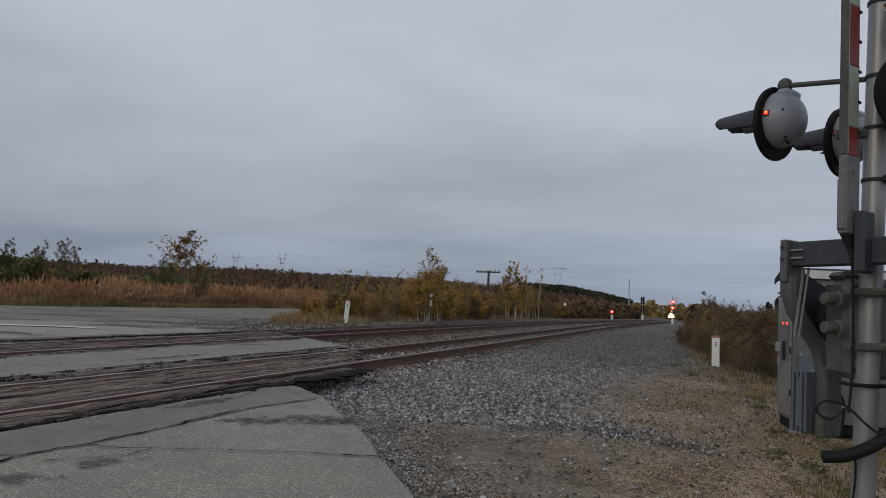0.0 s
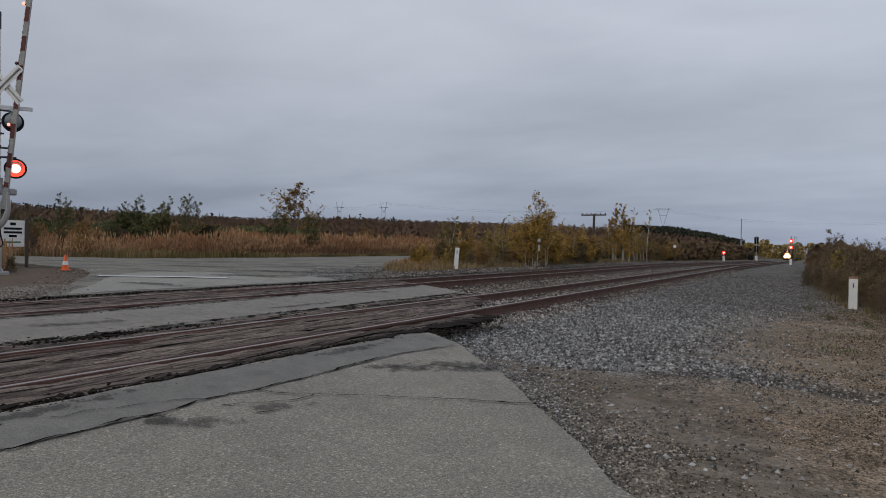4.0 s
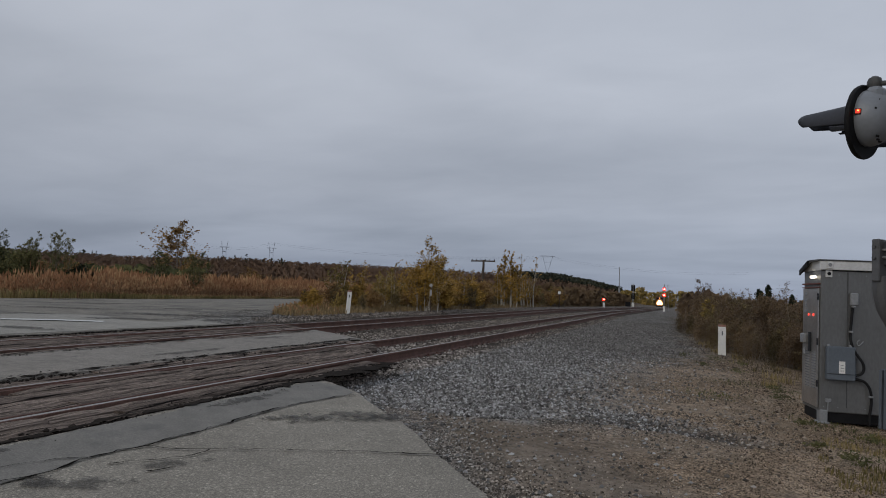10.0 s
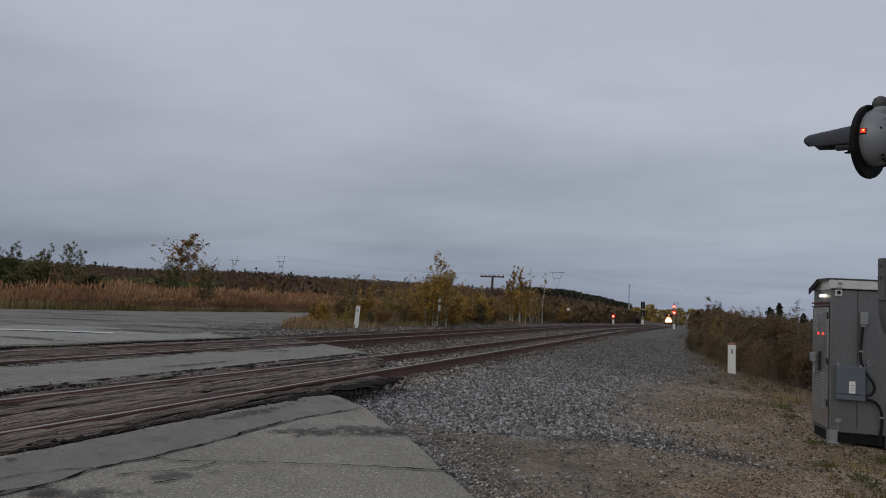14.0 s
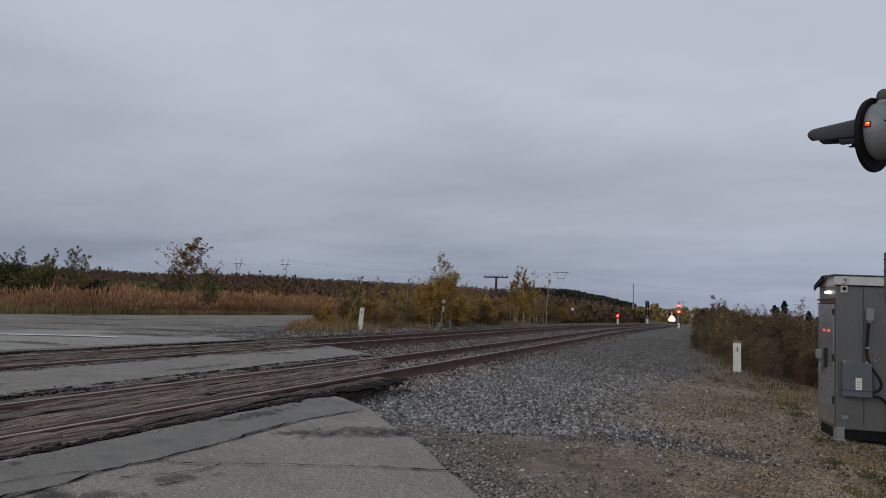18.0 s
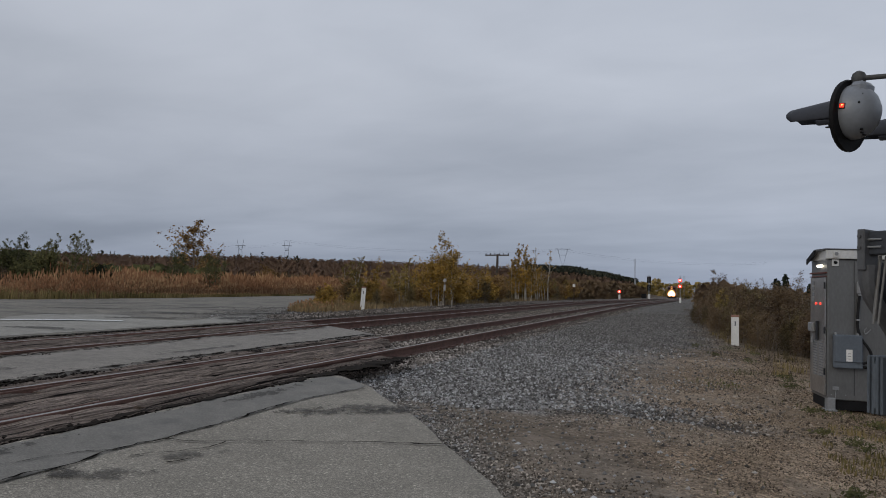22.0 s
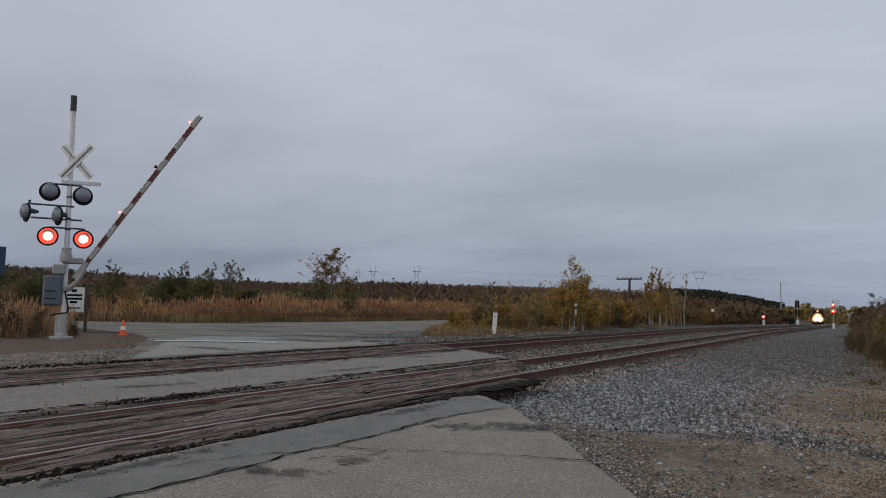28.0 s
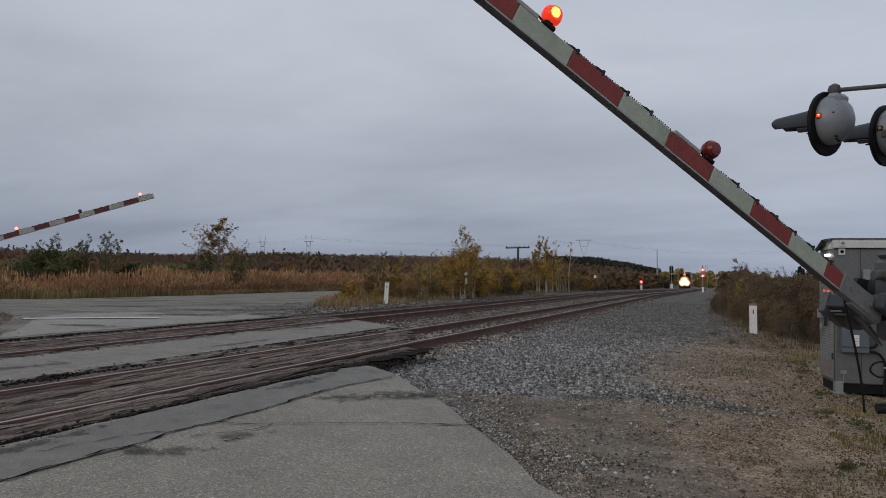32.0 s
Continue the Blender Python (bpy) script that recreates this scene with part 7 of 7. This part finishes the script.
bush_model("gold", 41, LEAF_BIRCH, height=2.2, spread=1.0, stems=7, leaf_n=3000, leaf_size=0.075, first=0.06, lean=0.2, limbs=8, radius=0.02, clump=0.42)
bush_model("gold_b", 42, LEAF_GOLD, height=2.6, spread=0.95, stems=6, leaf_n=2600, leaf_size=0.075, first=0.06, lean=0.16, limbs=9, radius=0.022, clump=0.42)
bush_model("brush", 43, LEAF_BUSH, height=2.1, spread=0.7, stems=11, leaf_n=3700, leaf_size=0.037, first=0.04, lean=0.13, limbs=11, radius=0.014, clump=0.42)
bush_model("brush_b", 44, LEAF_BROWN, height=2.2, spread=0.7, stems=11, leaf_n=3400, leaf_size=0.037, first=0.04, lean=0.15, limbs=11, radius=0.014, clump=0.42)
bush_model("twigs", 45, LEAF_BROWN, height=2.4, spread=0.6, stems=12, leaf_n=2200, leaf_size=0.03, first=0.08, lean=0.12, limbs=11, radius=0.014, clump=0.4)
bush_model("green", 46, LEAF_GREEN, height=2.3, spread=1.7, stems=8, leaf_n=5500, leaf_size=0.07, first=0.05, lean=0.2, limbs=8, radius=0.03, clump=0.42)
bush_model("juniper", 48, JUNIPER, height=1.5, spread=0.75, stems=8, leaf_n=4000, leaf_size=0.06, first=0.03, lean=0.16, limbs=9, radius=0.02, clump=0.5)
bush_model("rust", 47, LEAF_RED, height=2.2, spread=1.4, stems=8, leaf_n=4200, leaf_size=0.07, first=0.05, lean=0.2, limbs=8, radius=0.03, clump=0.42)

rng = random.Random(77)
# far side of the tracks, from the leaning post to the dwarf signal
for k in range(100):
    y = 27.0 + 62 * (k / 100) ** 1.25 + rng.uniform(-0.8, 0.8)
    x = -13.3 - 0.012 * (y - 30) - 5.0 * rng.random() ** 1.3 - (1.0 if y < 31 else 0)
    key = rng.choice(("gold", "gold", "gold_b", "brush", "rust", "brush_b", "brush"))
    if inside(x - 0.6, y, FAR_ROAD) or inside(x, y, FAR_ROAD):
        continue
    if (x > -15.4 and 54 < y < 66) or (x > -14.0 and 32.5 < y < 36):
        continue
    bush(key, (x, y, gz(x, y)), rng.uniform(0.7, 1.02) * (0.5 if y < 31 else 0.66 if y < 40 else 0.9) * (1 + max(0, y - 55) * 0.003), rng.uniform(0, 360), "yellowing shrub in the thicket beside the track", "thicket beside the far track")
# near side brush beyond the service track
for k in range(165):
    y = 19.0 + 40 * rng.random() ** 1.25
    edge = lerp(y, [(19, 3.1), (21, 2.3), (23, 1.6), (28, 0.8), (45, -0.1), (75, -1.0)])
    x = edge + 0.55 + 9.5 * rng.random() ** 1.5 * (1 + y * 0.012)
    key = rng.choice(("brush", "brush", "brush_b", "brush_b", "twigs", "brush_b", "gold_b" if y > 29 else "brush"))
    bush(key, (x, y, gz(x, y)), rng.uniform(0.6, 1.0) * (0.8 if y < 27 else 0.62 if key == "gold_b" else 0.95), rng.uniform(0, 360), "bare brown brush with a few leaves beside the gravel", "brush beside the gravel")
fill = random.Random(78)
for k in range(26):
    y = 29.0 + 13 * fill.random()
    x = y * (0.058 + 0.085 * (k + fill.random()) / 26)
    bush(fill.choice(("brush", "brush_b", "twigs")), (x, y, gz(x, y)), fill.uniform(0.86, 1.04), fill.uniform(0, 360), "bare brown brush with a few leaves beside the gravel", "brush beside the gravel")
for k in range(46):
    y = 19.5 + 15 * ((k + fill.random()) / 46) ** 1.2
    x = lerp(y, [(19.3, 2.45), (20.0, 1.85), (21.0, 1.2), (23.6, 0.45), (33.8, -0.7)]) + 0.4 + 1.1 * fill.random()
    bush(fill.choice(("brush", "brush", "brush_b", "twigs")), (x, y, gz(x, y)), fill.uniform(0.3, 0.52), fill.uniform(0, 360), "low leafy brown brush at the gravel's edge", "brush beside the gravel")
for k in range(16):
    y = 26 + 3.0 * k
    x = lerp(y, [(19, 2.7), (21, 1.9), (28, 0.75), (45, -0.1), (75, -1.0)]) + 1.2 + 5 * rng.random()
    bush("twigs", (x, y, gz(x, y)), rng.uniform(0.95, 1.2), rng.uniform(0, 360), "tall bare twiggy shrub in the brush", "brush beside the gravel")
plant("tree", "half-bare grey tree above the brush", "tree", (1.3, 62, -0.7), 61, BARK, LEAF_BROWN, height=3.6, spread=1.3, stems=6, leaf_n=3400, leaf_size=0.055, first=0.22, lean=0.1, limbs=11, radius=0.05)
# field side: shrubs among the reeds
for k, (x, y, s, key) in enumerate(((-41.5, 33.4, 1.15, "green"), (-39.6, 33.9, 1.1, "green"), (-44, 35, 1.2, "green"), (-47, 39, 1.25, "green"), (-43, 30.5, 1.0, "rust"), (-46, 27, 1.1, "green"),
                                  (-50, 45, 1.1, "rust"), (-54, 52, 1.3, "rust"), (-60, 60, 1.3, "rust"), (-56, 70, 1.5, "rust"), (-60, 76, 1.6, "rust"), (-66, 84, 1.7, "green"), (-62, 92, 1.7, "rust"),
                                  (-39, 22, 0.9, "green"), (-44, 19, 1.0, "brush"), (-48, 22, 1.2, "rust"), (-52, 27, 1.2, "green"), (-19.2, 10.8, 0.38, "brush_b"), (-19.8, 10.5, 0.45, "brush"), (-20.4, 10.4, 0.5, "brush_b"), (-19.0, 11.75, 0.26, "brush"), (-20.9, 9.9, 0.5, "brush"), (-21.5, 9.5, 0.55, "brush_b"), (-19.5, 9.6, 0.4, "brush_b"), (-22.3, 9.0, 0.6, "brush"), (-33.5, 24, 0.55, "rust"), (-35, 22.5, 0.6, "brush_b"), (-36.5, 27.5, 0.6, "rust"), (-38, 30, 0.8, "brush_b"), (-41, 26, 0.8, "rust"), (-40, 21.5, 0.7, "brush_b"), (-45, 24, 0.9, "rust"), (-36, 19.5, 0.55, "brush"), (-37, 25.4, 0.75, "brush"))):
    bush(key, (x, y, gz(x, y)), s, k * 57.0, "dull green and rust shrub among the reeds", "shrubs in the field")
for k, (x, y, h) in enumerate(((-39.4, 33.9, 4.0), (-37.4, 34.6, 4.1), (-41.6, 33.2, 4.1), (-44, 30, 3.9), (-34.6, 40.5, 3.6), (-33.4, 42.5, 3.3))):
    srng = random.Random(80 + k)
    wood, crown = birch_parts(srng, height=h, width=0.62, stems=8, leaf_n=5200, leaf_size=0.042, bare=0.1, base=0.55, radius=0.022, limbs=15, low=0.7)
    sapling = thing("sapling", "thin feathery sapling rising above the reeds", "tree", pose(x, y, gz(x, y), 0, 6, srng.uniform(-40, 40)), "saplings above the reeds")
    part("trunk", wood, BARK, sapling)
    part("crown", crown, LEAF_GREEN, sapling)


def spruce(spot, h, w, seed, label):
    rng_ = random.Random(seed)
    t = thing("spruce", label, "tree", pose(*spot))
    part("trunk", Build().tube([(0, 0, -0.1), (0, 0, h * 0.95)], [0.07, 0.015], 7), BARK, t)
    c = Build()
    for i in range(230):
        f = rng_.random() ** 1.2
        z = h * (0.05 + 0.93 * f)
        a = rng_.uniform(0, 6.28)
        l = w * (1.03 - f) ** 0.8 * rng_.uniform(0.35, 1.15) * (1 + 0.25 * math.sin(a * 2 + seed))
        p = Vector((math.cos(a) * l * 0.6, math.sin(a) * l * 0.6, z - l * 0.12))
        leaves(c, rng_, p, l * 0.5 + 0.05, 7, 0.13 * w, 0.45)
    part("crown", c, SPRUCE, t)
    return t


for x, y, size, turn in ((-44.0, 30.4, 1.1, 20), (-36.3, 35.2, 1.25, 200), (-36.0, 35.7, 1.0, 90)):
    bush("juniper", (x, y, gz(x, y)), size, turn, "dark round juniper bush at the field edge", "junipers in the field")
for k, (x, y, h) in enumerate(((11.1, 109.7, 5.5), (9.9, 109.8, 4.9), (10.5, 112, 4.6), (14.5, 112, 4.3))):
    spruce((x, y, gz(x, y)), h, 1.5, 15 + k, "dark spruce above the brown brush")


# ---- reeds, grass, distant woods: stuff ----
def blades(name, count, region, height, width, mat, label, seed, plume=0.0):
    rng_ = random.Random(seed)
    b = Build()
    made = 0
    while made < count:
        spot = region(rng_)
        if spot is None:
            continue
        x, y, hs = spot
        z = ground_z(x, y)
        if inside(x, y, FAR_ROAD) or inside(x, y, NEAR_ROAD):
            continue
        h = height * hs * rng_.uniform(0.6, 1.15)
        a = rng_.uniform(0, 6.28)
        w = width * rng_.uniform(0.6, 1.4)
        dx, dy = math.cos(a) * w, math.sin(a) * w
        lx, ly = h * rng_.gauss(0.06, 0.13), h * rng_.gauss(0.0, 0.13)
        k = len(b.v)
        b.v += [(x - dx, y - dy, z - 0.05), (x + dx, y + dy, z - 0.05), (x + dx * 0.8 + lx * 0.5, y + dy * 0.8 + ly * 0.5, z + h * 0.62), (x - dx * 0.8 + lx * 0.5, y - dy * 0.8 + ly * 0.5, z + h * 0.62), (x + lx, y + ly, z + h)]
        b.f += [(k, k + 1, k + 2, k + 3), (k + 3, k + 2, k + 4)]
        b.m += [0, 0]
        if plume and rng_.random() < plume:
            k = len(b.v)
            q = w * 3.4
            b.v += [(x + lx * 0.85, y + ly * 0.85, z + h * 0.86), (x + lx + q, y + ly, z + h * 0.98), (x + lx * 1.2, y + ly, z + h * 1.14), (x + lx - q * 0.4, y + ly, z + h)]
            b.f.append((k, k + 1, k + 2, k + 3))
            b.m.append(1)
        made += 1
    ob = new(name, b.mesh(name, [mat, PLUME] if plume else mat))
    return tagged(ob, label, "grass", kind="stuff")


def reed_bed(rng_):
    y = rng_.uniform(17, 120)
    front = lerp(y, [(17, -36.5), (25, -31.6), (34, -31.0), (45, -32.4), (62, -33.6), (120, -40)])
    x = front - 0.3 - 24 * rng_.random() ** 2.0
    return x, y, lerp(y, [(17, 0.55), (26, 0.62), (34, 0.9), (42, 1.0), (60, 1.0), (120, 1.2)]) * min(1.0, 0.45 + (front - x) * 0.35) * (0.92 + 0.38 * noise.noise((x * 0.35, y * 0.35, 6.0)) + 0.2 * noise.noise((x * 1.3, y * 1.3, 2.0)))


def far_strip(rng_):
    y = rng_.uniform(24.5, 75)
    x = -13.4 - rng_.random() ** 1.4 * (1.2 + (y - 24) * 0.32)
    return x, y, rng_.uniform(0.4, 1.0)


def tip_grass(rng_):
    y = rng_.uniform(22.5, 46)
    x = lerp(y, [(22.5, -14.3), (24.4, -15.3), (27.4, -16.8), (39.7, -22.7), (46, -25.4)]) + 0.15 + abs(rng_.gauss(0, 1.3))
    return (x, y, rng_.uniform(0.35, 1.0)) if x < -12.6 - 0.05 * (y - 22) else None


def signal_grass(rng_):
    x, y = rng_.uniform(-60, -20.6), rng_.uniform(5, 17)
    return (x, y, 0.25 + 0.9 * (x < -24)) if (x + 16) * 0.62 + 12.0 > y else None


def weeds(rng_):
    y = rng_.uniform(13, 60)
    x = lerp(y, [(13, 3.0), (19, 2.2), (28, 0.6), (60, -0.7)]) + rng_.gauss(0, 0.45)
    return x, y, rng_.uniform(0.3, 1.0)


def foot_weeds(rng_):
    c = rng_.choice(((1.5, 6.2), (2.0, 7.4), (1.1, 5.5), (1.75, 10.6), (0.9, 14.5), (0.3, 12.2), (2.4, 9.0)))
    return c[0] + rng_.gauss(0, 0.28), c[1] + rng_.gauss(0, 0.3), rng_.uniform(0.3, 1.0)


def bank(rng_):
    """Rough yellow-green growth between the apron's back edge and the reeds."""
    y = rng_.uniform(17.5, 60)
    front = lerp(y, [(17, -35.5), (21, -30.2), (25, -30.4), (34, -30.4), (45, -31.7), (62, -33.0)])
    wide = lerp(y, [(17, 8.0), (30, 6.0), (36, 2.0), (60, 0.8)])
    return front - wide * rng_.random() ** 1.2, y, lerp(y, [(17, 1.0), (30, 1.0), (38, 0.55), (60, 0.4)]) * (0.75 + 0.6 * noise.noise((y * 0.5, 3.0, 0.0)))


blades("dry_grass", 13000, bank, 0.62, 0.018, FIELDGRASS, "yellow-green rough grass along the apron's back edge", 39, 0.1)
blades("reeds", 42000, reed_bed, 1.5, 0.022, REED, "dense tall dry reeds filling the field", 31, 0.8)
blades("dry_grass", 7500, far_strip, 0.33, 0.012, GRASS, "dry yellow grass beside the far track", 32)
blades("dry_grass", 5200, tip_grass, 0.34, 0.014, GRASS, "short tan grass on the tip beside the apron", 41, 0.15)
BRAKE = [(-19.2, 10.9), (-20.4, 12.6), (-24, 14.8), (-34, 15.4), (-38, 6.0), (-24, 3.5), (-19.6, 7.0), (-18.9, 9.3)]


def signal_brake(rng_):
    """Rank reddish grass close behind the far signal."""
    x, y = rng_.uniform(-38, -18.8), rng_.uniform(3.5, 15.4)
    if not inside(x, y, BRAKE) or math.hypot(x + 18.2, y - 10.9) < 0.7:
        return None
    return x, y, (0.7 + 0.5 * noise.noise((x * 0.8, y * 0.8, 1.0))) * min(1.0, 0.45 + (-18.8 - x) * 0.22)


blades("dry_grass", 13000, signal_brake, 1.1, 0.011, REED, "rank reddish dry grass behind the far signal", 42, 0.5)
blades("dry_grass", 9000, signal_grass, 0.75, 0.016, REED, "dry grass behind the far signal", 33, 0.2)
def stalk_belt(rng_):
    y = 18.5 + 50 * rng_.random() ** 1.5
    edge = lerp(y, [(18, 3.4), (21, 2.3), (23, 1.55), (28, 0.8), (45, -0.1), (75, -1.0)])
    return edge + 0.1 + 4.5 * rng_.random() ** 1.8, y, rng_.uniform(0.45, 1.0) * (0.5 if y < 24 else 0.8 if y < 27 else 1.0)


blades("dry_stalks", 2000, stalk_belt, 1.3, 0.0055, LEAF_BROWN, "thin dry stalks standing in the brush", 36)
blades("dry_stalks", 260, stalk_belt, 1.1, 0.004, GRASS, "thin pale dry stalks standing in the brush", 37)
WEED_TUFTS = [(1.9 + 0.45 * math.sin(k * 2.4) - 0.09 * max(0, k - 8), 13.5 + 0.62 * k) for k in range(22)]


def weed_tufts(rng_):
    """Dry tufts standing apart along the foot of the brush."""
    cx, cy = rng_.choice(WEED_TUFTS)
    return cx + rng_.gauss(0, 0.11), cy + rng_.gauss(0, 0.12), rng_.uniform(0.35, 1.0)


blades("weeds", 900, weed_tufts, 0.2, 0.008, LEAF_BUSH, "dry brown weed tufts at the foot of the brush", 38)
blades("weeds", 1300, weeds, 0.14, 0.006, LEAF_BROWN, "low dry weeds along the gravel edge", 34)
def verge_weeds(rng_):
    """Ankle-high dry growth on the verge before the cabinet."""
    x, y = rng_.uniform(0.9, 3.2), rng_.uniform(4.6, 10.4)
    if noise.noise((x * 1.6, y * 1.3, 11.0)) < 0.05 or x < 0.5 + 0.09 * y + 0.3 * noise.noise((y * 2.0, 0.0, 5.0)):
        return None
    return x, y, rng_.uniform(0.3, 1.0)


blades("weeds", 3800, verge_weeds, 0.075, 0.005, FIELDGRASS, "low dry yellow-green weeds on the gravel verge", 40)
blades("weeds", 1300, foot_weeds, 0.05, 0.006, LEAF_GREEN, "small green weeds in the gravel", 35)


def weed_patches():
    """Low rosettes of small leaves in the gravel."""
    c, rng_ = Build(), random.Random(700)
    for x, y, r in ((1.44, 14.3, 0.22), (1.40, 12.8, 0.2), (1.5, 13.6, 0.25), (1.47, 8.4, 0.16), (1.55, 8.1, 0.2), (1.25, 8.7, 0.12), (0.7, 19.6, 0.3), (1.2, 19.1, 0.3), (-0.1, 19.7, 0.22), (1.7, 7.2, 0.2),
                    (1.9, 9.6, 0.22), (1.35, 10.3, 0.14), (1.1, 6.2, 0.1), (2.1, 6.4, 0.2), (1.0, 16.8, 0.2), (0.3, 17.5, 0.16), (1.8, 5.6, 0.15), (2.3, 7.9, 0.25)):
        for _ in range(9):
            a, d = rng_.uniform(0, 6.28), r * rng_.random()
            px, py = x + math.cos(a) * d, y + math.sin(a) * d
            leaves(c, rng_, (px, py, ground_z(px, py) + 0.03 + 0.05 * rng_.random()), r * 0.4, 16, 0.018, 0.5)
    return tagged(new("weeds", c.mesh("weeds", LEAF_GREEN)), "low green weeds growing in the gravel", "weed", kind="stuff")


weed_patches()


def woods(name, count, pick, mat, label, seed, slim=1.0, quads=22, cone=False):
    """Far trees, each a loose cloud of leaf clumps with a ragged outline."""
    rng_ = random.Random(seed)
    uni, b, made = rng_.uniform, Build(), 0
    vs, fs = b.v, b.f
    while made < count:
        spot = pick(rng_)
        if spot is None:
            continue
        x, y, h = spot
        z = ground_z(x, y) - 0.3
        r = h * uni(0.22, 0.36) * slim
        for _ in range(quads):
            t = uni(0.0, 1.0)
            w = r * ((1.05 - t) if cone else (0.45 + 2.2 * t * (1.12 - t)) * 0.95) * uni(0.1, 1.1)
            a = uni(0, 6.283)
            px, py, pz = x + math.cos(a) * w, y + math.sin(a) * w, z + h * t
            s = h * uni(0.07, 0.15)
            dx, dy, dz = uni(-s, s), uni(-s, s), uni(-s, s) * 0.7
            ex, ey, ez = uni(-s, s) * 0.6, uni(-s, s) * 0.6, s * uni(0.4, 0.9)
            k = len(vs)
            vs += [(px - dx, py - dy, pz - dz), (px + ex, py + ey, pz + ez), (px + dx, py + dy, pz + dz), (px - ex, py - ey, pz - ez)]
            fs.append((k, k + 1, k + 2, k + 3))
        made += 1
    b.m = [0] * len(b.f)
    ob = new(name, b.mesh(name, mat))
    return tagged(ob, label, "woods", kind="stuff")


def polar(az, r):
    a = radians(az)
    return math.sin(a) * r, math.cos(a) * r


def ridge_woods(rng_):
    az_ = rng_.uniform(-72, 0)
    r = 180 + 470 * rng_.random() ** 0.7
    x, y = polar(az_, r)
    if x > -26 - 0.02 * y:
        return None
    return x, y, rng_.uniform(3.4, 6.0) * (0.75 + r / 1600)


def ridge_spruce(rng_):
    az_ = rng_.uniform(-13.5, -4.6) if rng_.random() < 0.96 else rng_.uniform(-66, -30)
    r = rng_.uniform(470, 640)
    x, y = polar(az_, r)
    return x, y, rng_.uniform(5, 9)


def mid_brush(rng_):
    az_ = rng_.uniform(-68, -8)
    r = 95 + 110 * rng_.random()
    x, y = polar(az_, r)
    if x > -20 or (x > -60 and y < 75):
        return None
    return x, y, rng_.uniform(1.2, 3.0)


def right_woods(rng_):
    az_ = rng_.uniform(-1.0, 60)
    r = 90 + 330 * rng_.random()
    x, y = polar(az_, r)
    if x < -1.5 + r * 0.012:
        return None
    return x, y, rng_.uniform(1.8, 3.2) * (0.75 + r / 300)


def track_thicket(rng_):
    y = 84 + 150 * rng_.random()
    x = -13.6 - 0.012 * y - 14 * rng_.random() ** 1.3 * (0.5 + y / 200)
    return x, y, rng_.uniform(1.6, 3.0) * (0.8 + y / 400)


def behind_train(rng_):
    return rng_.uniform(-34, 14), rng_.uniform(340, 420), rng_.uniform(6, 9)


def brush_strip(rng_):
    y = 54 + 150 * rng_.random() ** 1.3
    x = lerp(y, [(54, -0.1), (80, -0.6), (210, -1.6)]) + 0.7 + 22 * rng_.random() ** 1.6
    return x, y, rng_.uniform(1.5, 2.5)


woods("thicket", 420, track_thicket, MIDBRUSH, "yellowing thicket far along the track", 55, 1.2, 110)
woods("far_trees", 16, behind_train, LEAF_GOLD, "distant autumn trees behind the train", 56, 1.5, 160)
woods("brush", 420, brush_strip, LEAF_BROWN, "bare brown brush far along the gravel", 57, 1.3, 120)
def green_scrub(rng_):
    az_ = rng_.uniform(-62, -37.5)
    x, y = polar(az_, rng_.uniform(72, 100))
    return x, y, rng_.uniform(1.6, 2.9)


woods("brush_belt", 330, green_scrub, LEAF_GREEN, "dull green scrub behind the reeds", 58, 1.5, 150)
woods("far_woods", 9000, ridge_woods, FOREST, "brown bare autumn woods on the far ridge", 51, 1.1, 20)
woods("far_woods", 2600, ridge_spruce, FOREST_DARK, "dark spruce woods along the ridge top", 52, 0.8, 18, True)
woods("brush_belt", 3500, mid_brush, MIDBRUSH, "brown scrub behind the reed field", 53, 1.3, 30)
woods("far_woods", 3500, right_woods, MIDBRUSH, "brown scrub and low woods beyond the brush", 54, 1.2)


# ---- what moves ----
def arm_pose(pivot, bearing, angle):
    """Bearing counter-clockwise from +x; angle up from level."""
    return Matrix.Translation(pivot) @ pose(0, 0, 0, 0, 0, bearing) @ pose(0, 0, 0, 0, -angle, 0)


def motions():
    walk(near_arm, [(t, arm_pose(PIVOT, 228.6, a)) for t, a in ((0, 92), (25.2, 92), (26, 85), (27, 74), (28, 63.5), (29, 52.9), (30, 43.4), (31, 35.9), (32, 28.2))])
    still = hang_pose((1.115, 4.22, 1.36), (1.093, 4.2, 0.64))
    walk(hanging_cable, [(0, still), (25.2, still), (26.2, hang_pose((1.06, 4.17, 1.37), (1.07, 4.19, 0.64))), (29, hang_pose((0.85, 3.98, 1.36), (0.97, 4.15, 0.64))), (30, hang_pose((0.815, 3.93, 1.27), (0.94, 4.14, 0.56))),
                         (31, hang_pose((0.795, 3.90, 1.19), (0.925, 4.12, 0.49))), (32, hang_pose((0.785, 3.89, 1.10), (0.915, 4.11, 0.40)))])
    walk(far_arm, [(t, arm_pose(FAR_PIVOT, 28.7, a)) for t, a in ((0, 84), (25.0, 84), (26, 76.5), (26.5, 71.0), (28.5, 49.4), (29, 44.8), (30, 33.9), (31, 24.9), (32, 17.1))])
    rows = [(0, 340), (9, 329), (13, 316), (19, 292), (23, 267), (25, 250), (28.5, 231), (32, 205)]
    walk(loco, [(t, pose(-10.21, y, 0.078 + fall(y), 0.4)) for t, y in rows])


motions()
